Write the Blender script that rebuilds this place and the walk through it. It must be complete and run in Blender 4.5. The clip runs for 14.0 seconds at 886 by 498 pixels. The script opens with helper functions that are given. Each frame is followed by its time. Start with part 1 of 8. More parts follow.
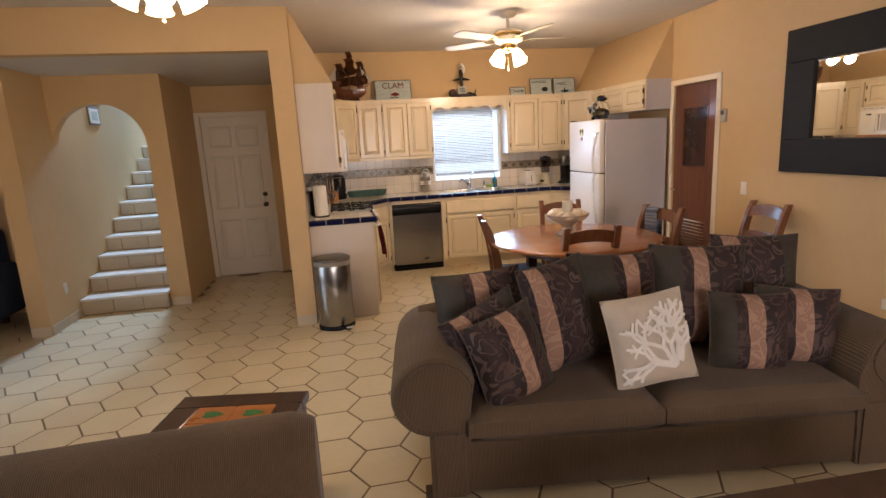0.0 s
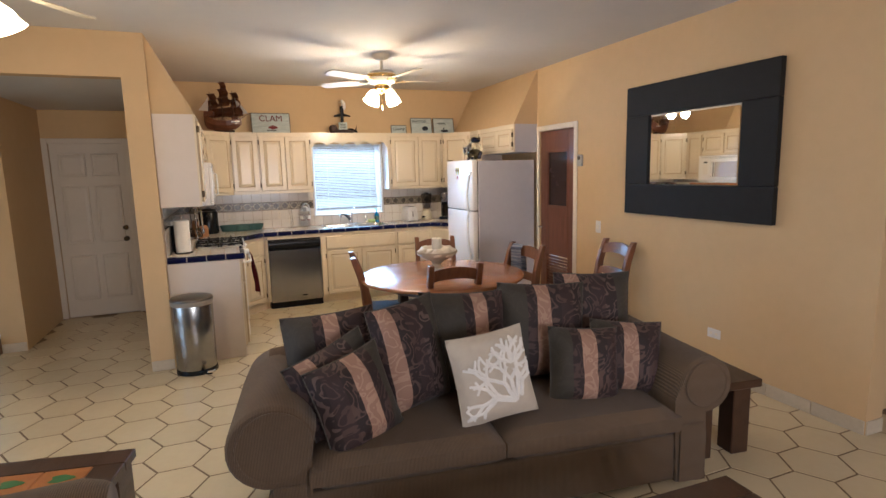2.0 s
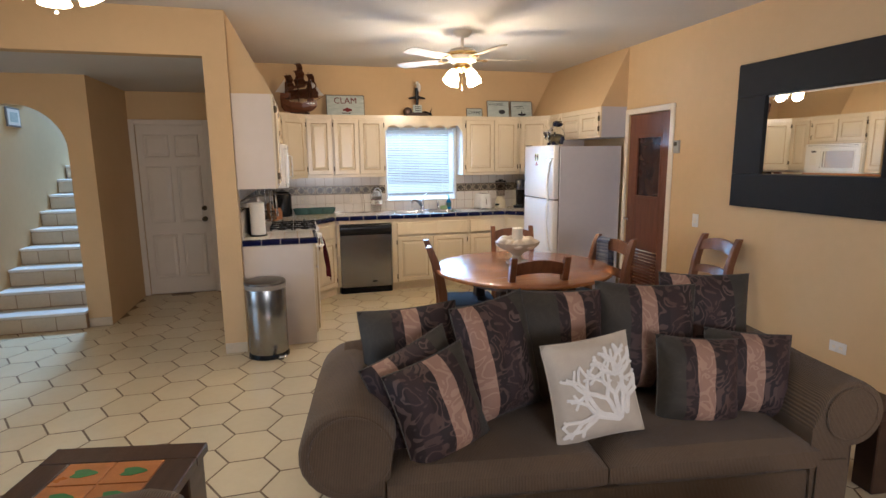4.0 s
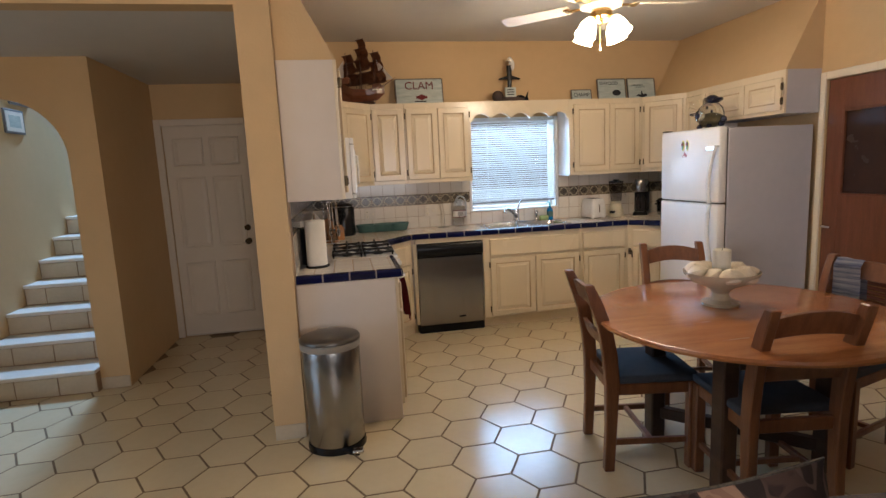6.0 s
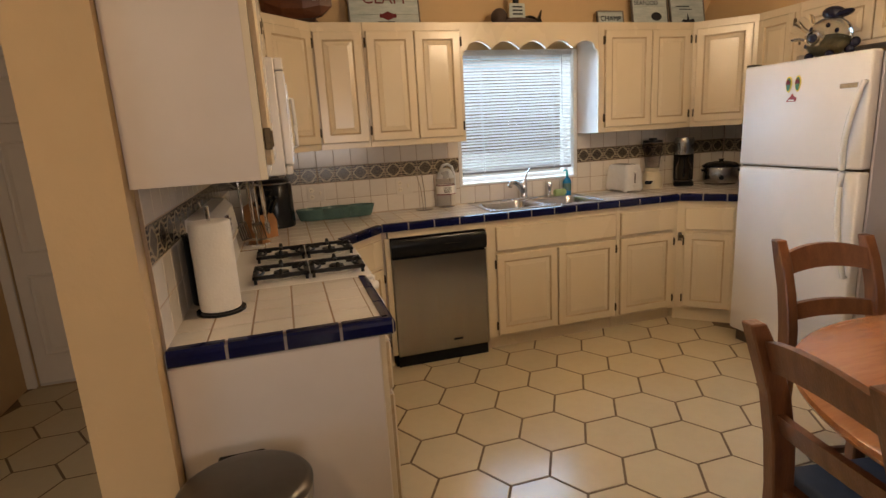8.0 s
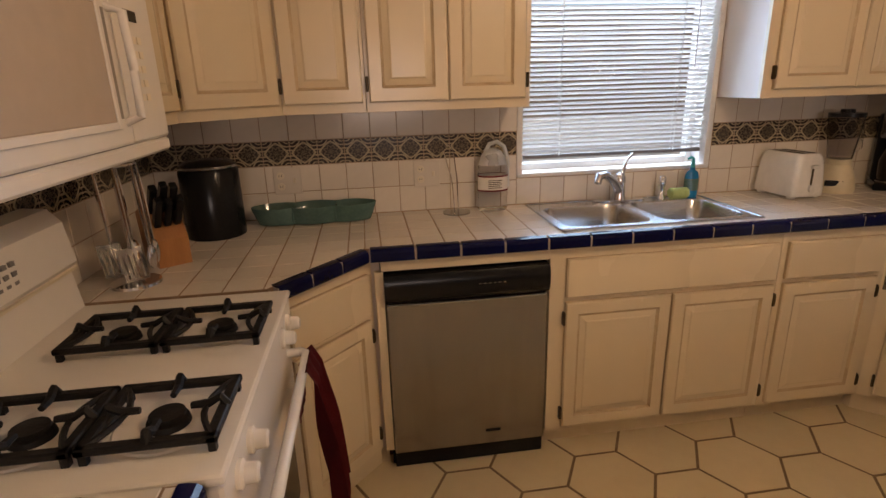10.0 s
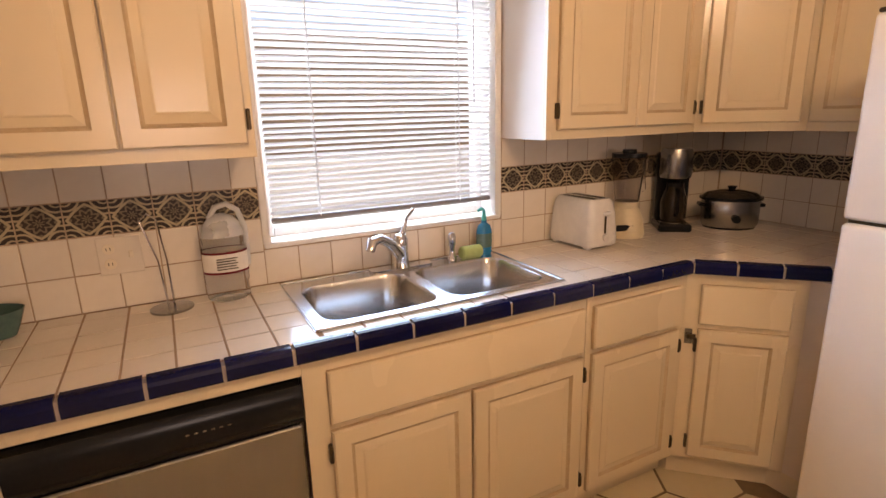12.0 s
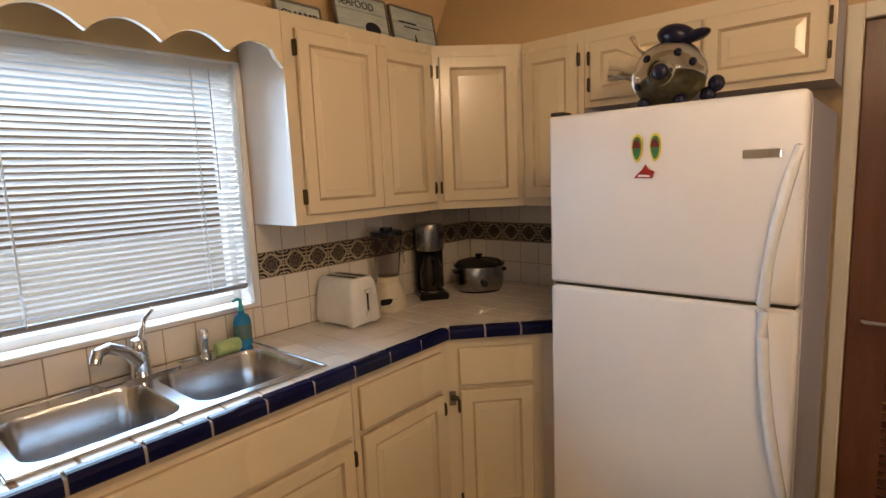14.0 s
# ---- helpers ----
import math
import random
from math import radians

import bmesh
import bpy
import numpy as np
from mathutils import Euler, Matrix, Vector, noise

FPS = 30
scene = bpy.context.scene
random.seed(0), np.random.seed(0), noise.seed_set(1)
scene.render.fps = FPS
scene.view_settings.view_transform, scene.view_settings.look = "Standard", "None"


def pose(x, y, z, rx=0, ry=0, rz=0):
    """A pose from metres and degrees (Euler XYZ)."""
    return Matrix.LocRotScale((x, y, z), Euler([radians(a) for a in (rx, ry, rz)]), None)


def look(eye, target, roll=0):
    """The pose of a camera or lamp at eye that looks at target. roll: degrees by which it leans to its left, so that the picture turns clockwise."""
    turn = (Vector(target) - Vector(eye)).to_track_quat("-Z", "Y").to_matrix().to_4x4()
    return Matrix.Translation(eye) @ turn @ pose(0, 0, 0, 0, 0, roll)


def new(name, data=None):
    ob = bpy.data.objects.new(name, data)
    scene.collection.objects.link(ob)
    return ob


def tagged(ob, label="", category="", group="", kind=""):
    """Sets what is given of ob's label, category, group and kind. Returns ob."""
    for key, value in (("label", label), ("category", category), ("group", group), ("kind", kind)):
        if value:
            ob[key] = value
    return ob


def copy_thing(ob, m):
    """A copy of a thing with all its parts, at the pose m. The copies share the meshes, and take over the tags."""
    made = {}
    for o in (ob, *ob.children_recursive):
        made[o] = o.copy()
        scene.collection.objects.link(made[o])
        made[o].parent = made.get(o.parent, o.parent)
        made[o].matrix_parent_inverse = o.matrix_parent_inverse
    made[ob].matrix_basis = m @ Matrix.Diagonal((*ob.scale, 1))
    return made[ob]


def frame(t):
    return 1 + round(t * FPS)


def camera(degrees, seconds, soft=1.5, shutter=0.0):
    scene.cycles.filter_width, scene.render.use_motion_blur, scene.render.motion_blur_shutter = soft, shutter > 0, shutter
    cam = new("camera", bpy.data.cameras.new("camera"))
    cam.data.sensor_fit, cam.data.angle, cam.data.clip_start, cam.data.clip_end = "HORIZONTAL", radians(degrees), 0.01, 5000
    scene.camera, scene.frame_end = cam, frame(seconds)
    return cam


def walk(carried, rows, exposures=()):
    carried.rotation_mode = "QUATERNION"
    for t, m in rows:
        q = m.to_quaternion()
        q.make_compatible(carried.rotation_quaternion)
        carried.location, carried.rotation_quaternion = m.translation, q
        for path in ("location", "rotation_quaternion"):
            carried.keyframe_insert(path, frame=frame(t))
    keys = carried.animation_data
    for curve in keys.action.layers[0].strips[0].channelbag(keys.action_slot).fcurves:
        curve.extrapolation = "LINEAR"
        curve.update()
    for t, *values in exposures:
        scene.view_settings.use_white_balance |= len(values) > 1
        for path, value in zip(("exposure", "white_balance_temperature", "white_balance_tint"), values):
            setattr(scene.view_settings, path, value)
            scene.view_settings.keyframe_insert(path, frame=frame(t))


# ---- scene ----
import collections

cam = camera(79.6, 14.0)
PATH = [
    (0, (1.267, 1.176, 1.554), (1.637, 3.101, 1.159), -3.0),
    (0.5, (1.313, 1.172, 1.565), (1.836, 3.057, 1.149), -0.9),
    (1, (1.439, 1.14, 1.582), (2.018, 3.015, 1.196), -1.0),
    (1.5, (1.457, 1.106, 1.555), (2.218, 2.928, 1.237), -0.6),
    (2, (1.499, 1.1, 1.588), (2.236, 2.937, 1.297), -1.4),
    (2.5, (1.457, 1.147, 1.589), (2.074, 3.029, 1.314), -2.5),
    (4.8, (1.465, 1.796, 1.512), (1.949, 3.703, 1.152), -1.0),
    (5, (1.446, 1.951, 1.492), (1.907, 3.864, 1.133), -1.4),
    (5.5, (1.455, 2.436, 1.484), (1.839, 4.359, 1.091), -1.0),
    (6, (1.3, 2.941, 1.483), (1.649, 4.887, 1.187), -2.7),
    (6.5, (1.275, 3.341, 1.477), (1.673, 5.289, 1.265), -1.7),
    (7, (1.285, 3.725, 1.486), (1.713, 5.663, 1.243), -2.6),
    (7.2, (1.296, 3.894, 1.422), (1.778, 5.815, 1.138), -4.0),
    (9.3, (1.652, 5.445, 1.477), (2.24, 7.265, 0.891), -1.2),
    (9.5, (1.741, 5.565, 1.475), (2.211, 7.419, 0.892), -1.2),
    (10, (1.866, 5.828, 1.456), (2.128, 7.721, 0.865), -1.7),
    (10.5, (1.948, 6.082, 1.461), (2.225, 7.988, 0.922), -2.7),
    (11, (2.114, 6.246, 1.462), (2.495, 8.135, 0.927), -1.6),
    (11.5, (2.195, 6.305, 1.475), (2.823, 8.134, 0.964), -1.6),
    (12, (2.275, 6.353, 1.471), (3.162, 8.074, 0.972), -1.4),
    (12.5, (2.294, 6.331, 1.494), (3.401, 7.929, 1.021), -2.2),
    (13, (2.341, 6.299, 1.473), (3.629, 7.776, 1.077), -2.2),
    (13.5, (2.352, 6.302, 1.499), (3.777, 7.662, 1.155), -2.7),
    (14, (2.385, 6.271, 1.524), (3.891, 7.557, 1.247), -2.4),
]
EXPOSE = [(0.0, 0.14, 6500, 20), (1.0, 0.64, 6050, 15), (1.6, 0.22, 5950, 15), (2.0, 0.28, 5600, 13), (2.5, 0.25, 5550, 13), (5.0, 0.2, 5500, 12), (5.5, 0.25, 5600, 13), (6.0, -0.15, 5800, 13),
          (6.5, 0.0, 6300, 14), (7.0, -0.17, 6600, 15), (9.5, -0.46, 7200, 22), (10.2, -0.58, 7400, 28), (11.2, -0.66, 8900, 40), (12.0, 0.0, 8000, 32), (12.5, 0.12, 7250, 20), (13.0, -0.12, 6950, 17), (14.0, -0.48, 7200, 20)]
walk(cam, [(t, look(eye, target, roll)) for t, eye, target, roll in PATH], EXPOSE)

# ---- light ----
world = bpy.data.worlds.new("sky")
scene.world = world
world.use_nodes = True
wn = world.node_tree.nodes
sky = wn.new("ShaderNodeTexSky")
sky.sky_type, sky.sun_disc = "NISHITA", False
sky.sun_elevation, sky.sun_rotation = radians(51), radians(190)
world.node_tree.links.new(sky.outputs[0], wn["Background"].inputs[0])
wn["Background"].inputs[1].default_value = 0.15
scene.view_settings.exposure = 0.0


def lamp(name, kind, m, power, color, size=0.1, size_y=None, angle=0.009):
    data = bpy.data.lights.new(name, kind)
    data.energy, data.color = power, color
    if kind == "AREA":
        data.shape, data.size, data.size_y = "RECTANGLE", size, size_y or size
    elif kind == "SUN":
        data.angle = angle
    else:
        data.shadow_soft_size = size
    ob = new(name, data)
    ob.matrix_basis = m
    return ob


WARM, DAY = (1.0, 0.79, 0.52), (0.58, 0.80, 1.0)
lamp("sun", "SUN", look((1, 0, 14), (3, 11, 0)), 2.0, (1.0, 0.95, 0.86))
for lamp_x, lamp_y in ((2.95 + 0.11, 6.18), (2.95 - 0.11, 6.18), (2.95, 6.18 - 0.11), (2.95, 6.18 + 0.11)):
    lamp("dining_fan_light", "POINT", pose(lamp_x, lamp_y, 2.20), 8.5, WARM, 0.045)
lamp("lounge_fan_light", "POINT", pose(0.53, 4.05, 2.10), 15, WARM, 0.04)
lamp("kitchen_window_light", "AREA", look((3.0, 9.3, 2.68), (3.0, 7.9, 1.2)), 250, DAY, 1.6, 0.8)
lamp("kitchen_window_skylight", "AREA", look((3.0, 8.135, 1.50), (3.0, 6.0, 1.15)), 15, (0.40, 0.68, 1.0), 0.80, 0.80).data.spread = radians(112)
lamp("patio_door_light", "AREA", look((-2.93, 3.6, 1.25), (0.3, 3.5, 0.0)), 24, DAY, 1.7, 2.0).data.spread = radians(120)
# fill added behind the viewpoint to brighten sofa and east wall
lamp("lounge_window_light", "AREA", look((2.4, -1.93, 1.5), (4.8, 2.8, 1.4)), 95, (1.0, 0.93, 0.86), 2.0, 1.2)
lamp("stairwell_light", "AREA", look((-0.95, 10.2, 4.6), (-1.2, 8.5, 2.2)), 300, (0.42, 0.68, 1.0), 0.75, 0.9)


# ---- materials ----
def nodes_of(name):
    m = bpy.data.materials.new(name)
    m.use_nodes = True
    t = m.node_tree
    return m, t, t.nodes["Principled BSDF"]


def surface(name, c1, c2=None, scale=6.0, rough=0.5, bump=0.0, bump_scale=60.0, metal=0.0, stretch=(1, 1, 1),
            coat=0.0, vary=0.0, rough_vary=0.08, sheen=0.0, trans=0.0, ior=1.45):
    """Two colours mixed by coarse and fine noise, with relief; vary: change from object to object."""
    m, t, b = nodes_of(name)
    N, L = t.nodes, t.links
    co = N.new("ShaderNodeTexCoord")
    mp = N.new("ShaderNodeMapping")
    mp.inputs["Scale"].default_value = stretch
    L.new(co.outputs["Object"], mp.inputs[0])
    n1 = N.new("ShaderNodeTexNoise")
    n1.inputs["Scale"].default_value, n1.inputs["Detail"].default_value = scale, 5
    n2 = N.new("ShaderNodeTexNoise")
    n2.inputs["Scale"].default_value, n2.inputs["Detail"].default_value = scale * 9, 3
    L.new(mp.outputs[0], n1.inputs[0])
    L.new(mp.outputs[0], n2.inputs[0])
    mx = N.new("ShaderNodeMath")
    mx.operation = "MULTIPLY_ADD"
    L.new(n1.outputs[0], mx.inputs[0])
    mx.inputs[1].default_value = 0.65
    sc = N.new("ShaderNodeMath")
    sc.operation = "MULTIPLY"
    L.new(n2.outputs[0], sc.inputs[0])
    sc.inputs[1].default_value = 0.35
    L.new(sc.outputs[0], mx.inputs[2])
    r = N.new("ShaderNodeMapRange")
    r.inputs["From Min"].default_value, r.inputs["From Max"].default_value = 0.35, 0.65
    L.new(mx.outputs[0], r.inputs[0])
    mix = N.new("ShaderNodeMix")
    mix.data_type = "RGBA"
    L.new(r.outputs[0], mix.inputs[0])
    mix.inputs[6].default_value = (*c1, 1)
    mix.inputs[7].default_value = (*(c2 or [c * 0.86 for c in c1]), 1)
    out = mix.outputs[2]
    if vary:
        oi = N.new("ShaderNodeObjectInfo")
        hv = N.new("ShaderNodeHueSaturation")
        vr = N.new("ShaderNodeMapRange")
        vr.inputs["To Min"].default_value, vr.inputs["To Max"].default_value = 1 - vary, 1 + vary
        L.new(oi.outputs["Random"], vr.inputs[0])
        L.new(vr.outputs[0], hv.inputs["Value"])
        L.new(out, hv.inputs["Color"])
        out = hv.outputs[0]
    L.new(out, b.inputs["Base Color"])
    rr = N.new("ShaderNodeMapRange")
    rr.inputs["To Min"].default_value, rr.inputs["To Max"].default_value = max(0.02, rough - rough_vary), min(1, rough + rough_vary)
    L.new(n1.outputs[0], rr.inputs[0])
    L.new(rr.outputs[0], b.inputs["Roughness"])
    b.inputs["Metallic"].default_value = metal
    b.inputs["Coat Weight"].default_value = coat
    b.inputs["Coat Roughness"].default_value = 0.12
    b.inputs["Sheen Weight"].default_value = sheen
    b.inputs["Transmission Weight"].default_value = trans
    b.inputs["IOR"].default_value = ior
    if bump:
        n3 = N.new("ShaderNodeTexNoise")
        n3.inputs["Scale"].default_value, n3.inputs["Detail"].default_value = bump_scale, 4
        L.new(mp.outputs[0], n3.inputs[0])
        bp = N.new("ShaderNodeBump")
        bp.inputs["Strength"].default_value, bp.inputs["Distance"].default_value = bump, 0.004
        L.new(n3.outputs[0], bp.inputs["Height"])
        L.new(bp.outputs[0], b.inputs["Normal"])
    return m


def glow(name, color, strength):
    m, t, b = nodes_of(name)
    b.inputs["Base Color"].default_value = (0.8, 0.8, 0.8, 1)
    b.inputs["Emission Color"].default_value = (*color, 1)
    b.inputs["Emission Strength"].default_value = strength
    return m


def wood(name, c1, c2, scale=5.0, rough=0.4, axis=0, coat=0.2):
    stretch = [9.0, 9.0, 9.0]
    stretch[axis] = 1.0
    return surface(name, c1, c2, scale=scale / 2, rough=rough, bump=0.25, bump_scale=30, stretch=stretch, coat=coat, vary=0.06)


def border_material():
    """Hand-painted border tile: a dark quatrefoil with cream scrolls, about its own middle (x along, z up)."""
    m, t, b = nodes_of("painted border tile glaze")
    N, L = t.nodes, t.links
    co = N.new("ShaderNodeTexCoord")
    sep = N.new("ShaderNodeSeparateXYZ")
    L.new(co.outputs["Object"], sep.inputs[0])

    def math(op, a, bb=None):
        n = N.new("ShaderNodeMath")
        n.operation = op
        for i, v in enumerate((a, bb)):
            if v is None:
                continue
            if isinstance(v, (int, float)):
                n.inputs[i].default_value = v
            else:
                L.new(v, n.inputs[i])
        return n.outputs[0]
    x, z = math("MULTIPLY", sep.outputs[0], 18.0), math("MULTIPLY", sep.outputs[2], 20.0)
    ax, az = math("ABSOLUTE", x), math("ABSOLUTE", z)
    diamond = math("ADD", math("ADD", ax, az), math("MULTIPLY", math("MULTIPLY", ax, az), -0.45))
    r2 = math("SQRT", math("ADD", math("MULTIPLY", x, x), math("MULTIPLY", z, z)))
    ang = math("ARCTAN2", z, x)
    petal = math("ADD", r2, math("MULTIPLY", math("COSINE", math("MULTIPLY", ang, 8.0)), 0.10))
    rings = math("SINE", math("MULTIPLY", petal, 17.5))
    cx, cz = math("SUBTRACT", 1.0, ax), math("SUBTRACT", 1.0, az)
    rc = math("SQRT", math("ADD", math("MULTIPLY", cx, cx), math("MULTIPLY", cz, cz)))
    scroll = math("SINE", math("ADD", math("MULTIPLY", rc, 19.0), math("MULTIPLY", math("ARCTAN2", cz, cx), 4.0)))
    line = math("LESS_THAN", math("ABSOLUTE", math("SUBTRACT", diamond, 0.86)), 0.075)
    inner = math("LESS_THAN", diamond, 0.86)
    pa, pb = math("GREATER_THAN", rings, 0.25), math("GREATER_THAN", scroll, 0.45)
    rosette = math("MULTIPLY", math("MULTIPLY", inner, pa), 0.34)
    pat = math("MAXIMUM", math("ADD", rosette, math("MULTIPLY", math("SUBTRACT", 1.0, inner), pb)), line)
    mix = N.new("ShaderNodeMix")
    mix.data_type = "RGBA"
    L.new(pat, mix.inputs[0])
    mix.inputs[6].default_value, mix.inputs[7].default_value = (0.040, 0.030, 0.026, 1), (0.40, 0.33, 0.22, 1)
    L.new(mix.outputs[2], b.inputs["Base Color"])
    b.inputs["Roughness"].default_value = 0.16
    return m


def stripe_material(name, shift=0.0, period=0.30, axis=0):
    """Upholstery woven in bands: charcoal, plum and rose with a scrolling damask."""
    m, t, b = nodes_of(name)
    N, L = t.nodes, t.links
    co = N.new("ShaderNodeTexCoord")
    sep = N.new("ShaderNodeSeparateXYZ")
    L.new(co.outputs["Object"], sep.inputs[0])
    add = N.new("ShaderNodeMath")
    add.operation = "MULTIPLY_ADD"
    L.new(sep.outputs[axis], add.inputs[0])
    add.inputs[1].default_value, add.inputs[2].default_value = 1 / period, shift
    fr = N.new("ShaderNodeMath")
    fr.operation = "FRACT"
    L.new(add.outputs[0], fr.inputs[0])
    ramp = N.new("ShaderNodeValToRGB")
    ramp.color_ramp.interpolation = "CONSTANT"
    stops = ((0.0, (0.038, 0.031, 0.023)), (0.24, (0.020, 0.009, 0.009)), (0.34, (0.30, 0.172, 0.122)),
             (0.49, (0.018, 0.009, 0.009)), (0.60, (0.030, 0.014, 0.014)), (0.74, (0.018, 0.009, 0.009)), (0.86, (0.038, 0.031, 0.023)))
    el = ramp.color_ramp.elements
    el[0].position, el[0].color = stops[0][0], (*stops[0][1], 1)
    el[1].position, el[1].color = stops[1][0], (*stops[1][1], 1)
    for p, c in stops[2:]:
        e = el.new(p)
        e.color = (*c, 1)
    L.new(fr.outputs[0], ramp.inputs[0])
    figure = N.new("ShaderNodeValToRGB")
    figure.color_ramp.interpolation = "CONSTANT"
    tones = ((0.0, (0.043, 0.035, 0.026)), (0.24, (0.060, 0.032, 0.028)), (0.34, (0.38, 0.235, 0.165)), (0.49, (0.085, 0.048, 0.040)),
             (0.60, (0.070, 0.038, 0.033)), (0.74, (0.10, 0.062, 0.053)), (0.86, (0.043, 0.035, 0.026)))
    fe = figure.color_ramp.elements
    fe[0].position, fe[0].color = tones[0][0], (*tones[0][1], 1)
    fe[1].position, fe[1].color = tones[1][0], (*tones[1][1], 1)
    for p, c in tones[2:]:
        e = fe.new(p)
        e.color = (*c, 1)
    L.new(fr.outputs[0], figure.inputs[0])
    swirl = N.new("ShaderNodeTexNoise")
    swirl.inputs["Scale"].default_value, swirl.inputs["Detail"].default_value, swirl.inputs["Distortion"].default_value = 8.0, 1.0, 2.2
    L.new(co.outputs["Object"], swirl.inputs[0])
    curls = N.new("ShaderNodeMath")
    curls.operation = "MULTIPLY"
    curls.inputs[1].default_value = 27.0
    L.new(swirl.outputs[0], curls.inputs[0])
    sine = N.new("ShaderNodeMath")
    sine.operation = "SINE"
    L.new(curls.outputs[0], sine.inputs[0])
    damask = N.new("ShaderNodeMapRange")
    damask.inputs["From Min"].default_value, damask.inputs["From Max"].default_value = 0.1, 0.6
    L.new(sine.outputs[0], damask.inputs[0])
    woven = N.new("ShaderNodeMix")
    woven.data_type = "RGBA"
    L.new(damask.outputs[0], woven.inputs[0])
    L.new(ramp.outputs[0], woven.inputs[6])
    L.new(figure.outputs[0], woven.inputs[7])
    L.new(woven.outputs[2], b.inputs["Base Color"])
    b.inputs["Roughness"].default_value = 0.75
    b.inputs["Sheen Weight"].default_value = 0.04
    weave = N.new("ShaderNodeTexNoise")
    weave.inputs["Scale"].default_value = 350
    L.new(co.outputs["Object"], weave.inputs[0])
    bp = N.new("ShaderNodeBump")
    bp.inputs["Strength"].default_value, bp.inputs["Distance"].default_value = 0.4, 0.002
    L.new(weave.outputs[0], bp.inputs["Height"])
    L.new(bp.outputs[0], b.inputs["Normal"])
    return m


def corduroy_material():
    m = surface("taupe ribbed upholstery", (0.145, 0.093, 0.053), (0.118, 0.075, 0.043), scale=4, rough=0.9, sheen=0.08)
    t = m.node_tree
    N, L = t.nodes, t.links
    co = N.new("ShaderNodeTexCoord")
    w = N.new("ShaderNodeTexWave")
    w.inputs["Scale"].default_value = 55
    w.bands_direction = "X"
    tone = N.new("ShaderNodeMapRange")
    tone.inputs["To Min"].default_value, tone.inputs["To Max"].default_value = 0.72, 1.22
    L.new(w.outputs[0], tone.inputs[0])
    ribs = N.new("ShaderNodeHueSaturation")
    L.new(N["Principled BSDF"].inputs["Base Color"].links[0].from_socket, ribs.inputs["Color"])
    L.new(tone.outputs[0], ribs.inputs["Value"])
    L.new(ribs.outputs[0], N["Principled BSDF"].inputs["Base Color"])
    L.new(co.outputs["Object"], w.inputs[0])
    bp = N.new("ShaderNodeBump")
    bp.inputs["Strength"].default_value, bp.inputs["Distance"].default_value = 0.7, 0.005
    L.new(w.outputs[0], bp.inputs["Height"])
    L.new(bp.outputs[0], N["Principled BSDF"].inputs["Normal"])
    return m


def coral_material():
    """Natural linen with a white branching coral print."""
    m = surface("natural linen", (0.53, 0.46, 0.37), (0.49, 0.42, 0.34), scale=30, rough=0.9, bump=0.3, bump_scale=300)
    return m


def glass(name, color=(1, 1, 1), rough=0.0, ior=1.45):
    m, t, b = nodes_of(name)
    b.inputs["Base Color"].default_value = (*color, 1)
    b.inputs["Transmission Weight"].default_value = 1.0
    b.inputs["Roughness"].default_value, b.inputs["IOR"].default_value = rough, ior
    return m


WALL = surface("tan painted plaster", (0.60, 0.415, 0.22), (0.565, 0.39, 0.205), scale=1.5, rough=0.75, bump=0.25, bump_scale=70)
CEIL = surface("ceiling paint", (0.62, 0.585, 0.54), (0.59, 0.555, 0.51), scale=1.2, rough=0.85, bump=0.35, bump_scale=90)
# tan stair plaster lightened, so its colour carries daylight from above
STAIRWALL = surface("stair plaster paled for daylight", (0.70, 0.64, 0.52), (0.66, 0.60, 0.49), scale=2, rough=0.8, bump=0.2)
HEX = surface("cream glazed floor tile", (0.63, 0.525, 0.345), (0.59, 0.485, 0.315), scale=2.2, rough=0.20, bump=0.06, bump_scale=14, vary=0.045)
GROUT = surface("brown floor grout", (0.19, 0.125, 0.07), (0.14, 0.095, 0.052), scale=20, rough=0.9, bump=0.3)
SKIRT = surface("cream tile skirting", (0.58, 0.49, 0.36), scale=5, rough=0.3, vary=0.05)
WTILE = surface("white counter tile", (0.72, 0.655, 0.575), (0.68, 0.615, 0.535), scale=5, rough=0.14, vary=0.05, bump=0.04, bump_scale=18)
TGROUT = surface("counter tile grout", (0.33, 0.22, 0.14), (0.26, 0.17, 0.105), scale=25, rough=0.9)
WGROUT = surface("pale wall grout", (0.42, 0.31, 0.22), (0.36, 0.26, 0.18), scale=25, rough=0.9)
COBALT = surface("cobalt glazed edge tile", (0.005, 0.007, 0.048), (0.004, 0.005, 0.030), scale=10, rough=0.11, vary=0.2)
COBALT.node_tree.nodes["Principled BSDF"].inputs["Specular IOR Level"].default_value = 0.35
EGROUT = surface("pale edge grout", (0.42, 0.36, 0.32), scale=25, rough=0.9)
BORDER = border_material()
CAB = surface("pickled cream cabinet paint", (0.71, 0.595, 0.42), (0.70, 0.58, 0.405), scale=0.8, rough=0.27, stretch=(2, 2, 1), bump=0.05, bump_scale=9, vary=0.03, coat=0.15)
GLAZE = surface("brown glaze in the mouldings", (0.46, 0.33, 0.19), (0.57, 0.44, 0.29), scale=8, rough=0.5)
CABSIDE = surface("off-white cabinet side", (0.66, 0.57, 0.50), (0.63, 0.54, 0.46), scale=1.5, rough=0.45)
HINGE = surface("dark bronze", (0.05, 0.035, 0.02), (0.10, 0.07, 0.035), scale=80, rough=0.4, metal=0.8)
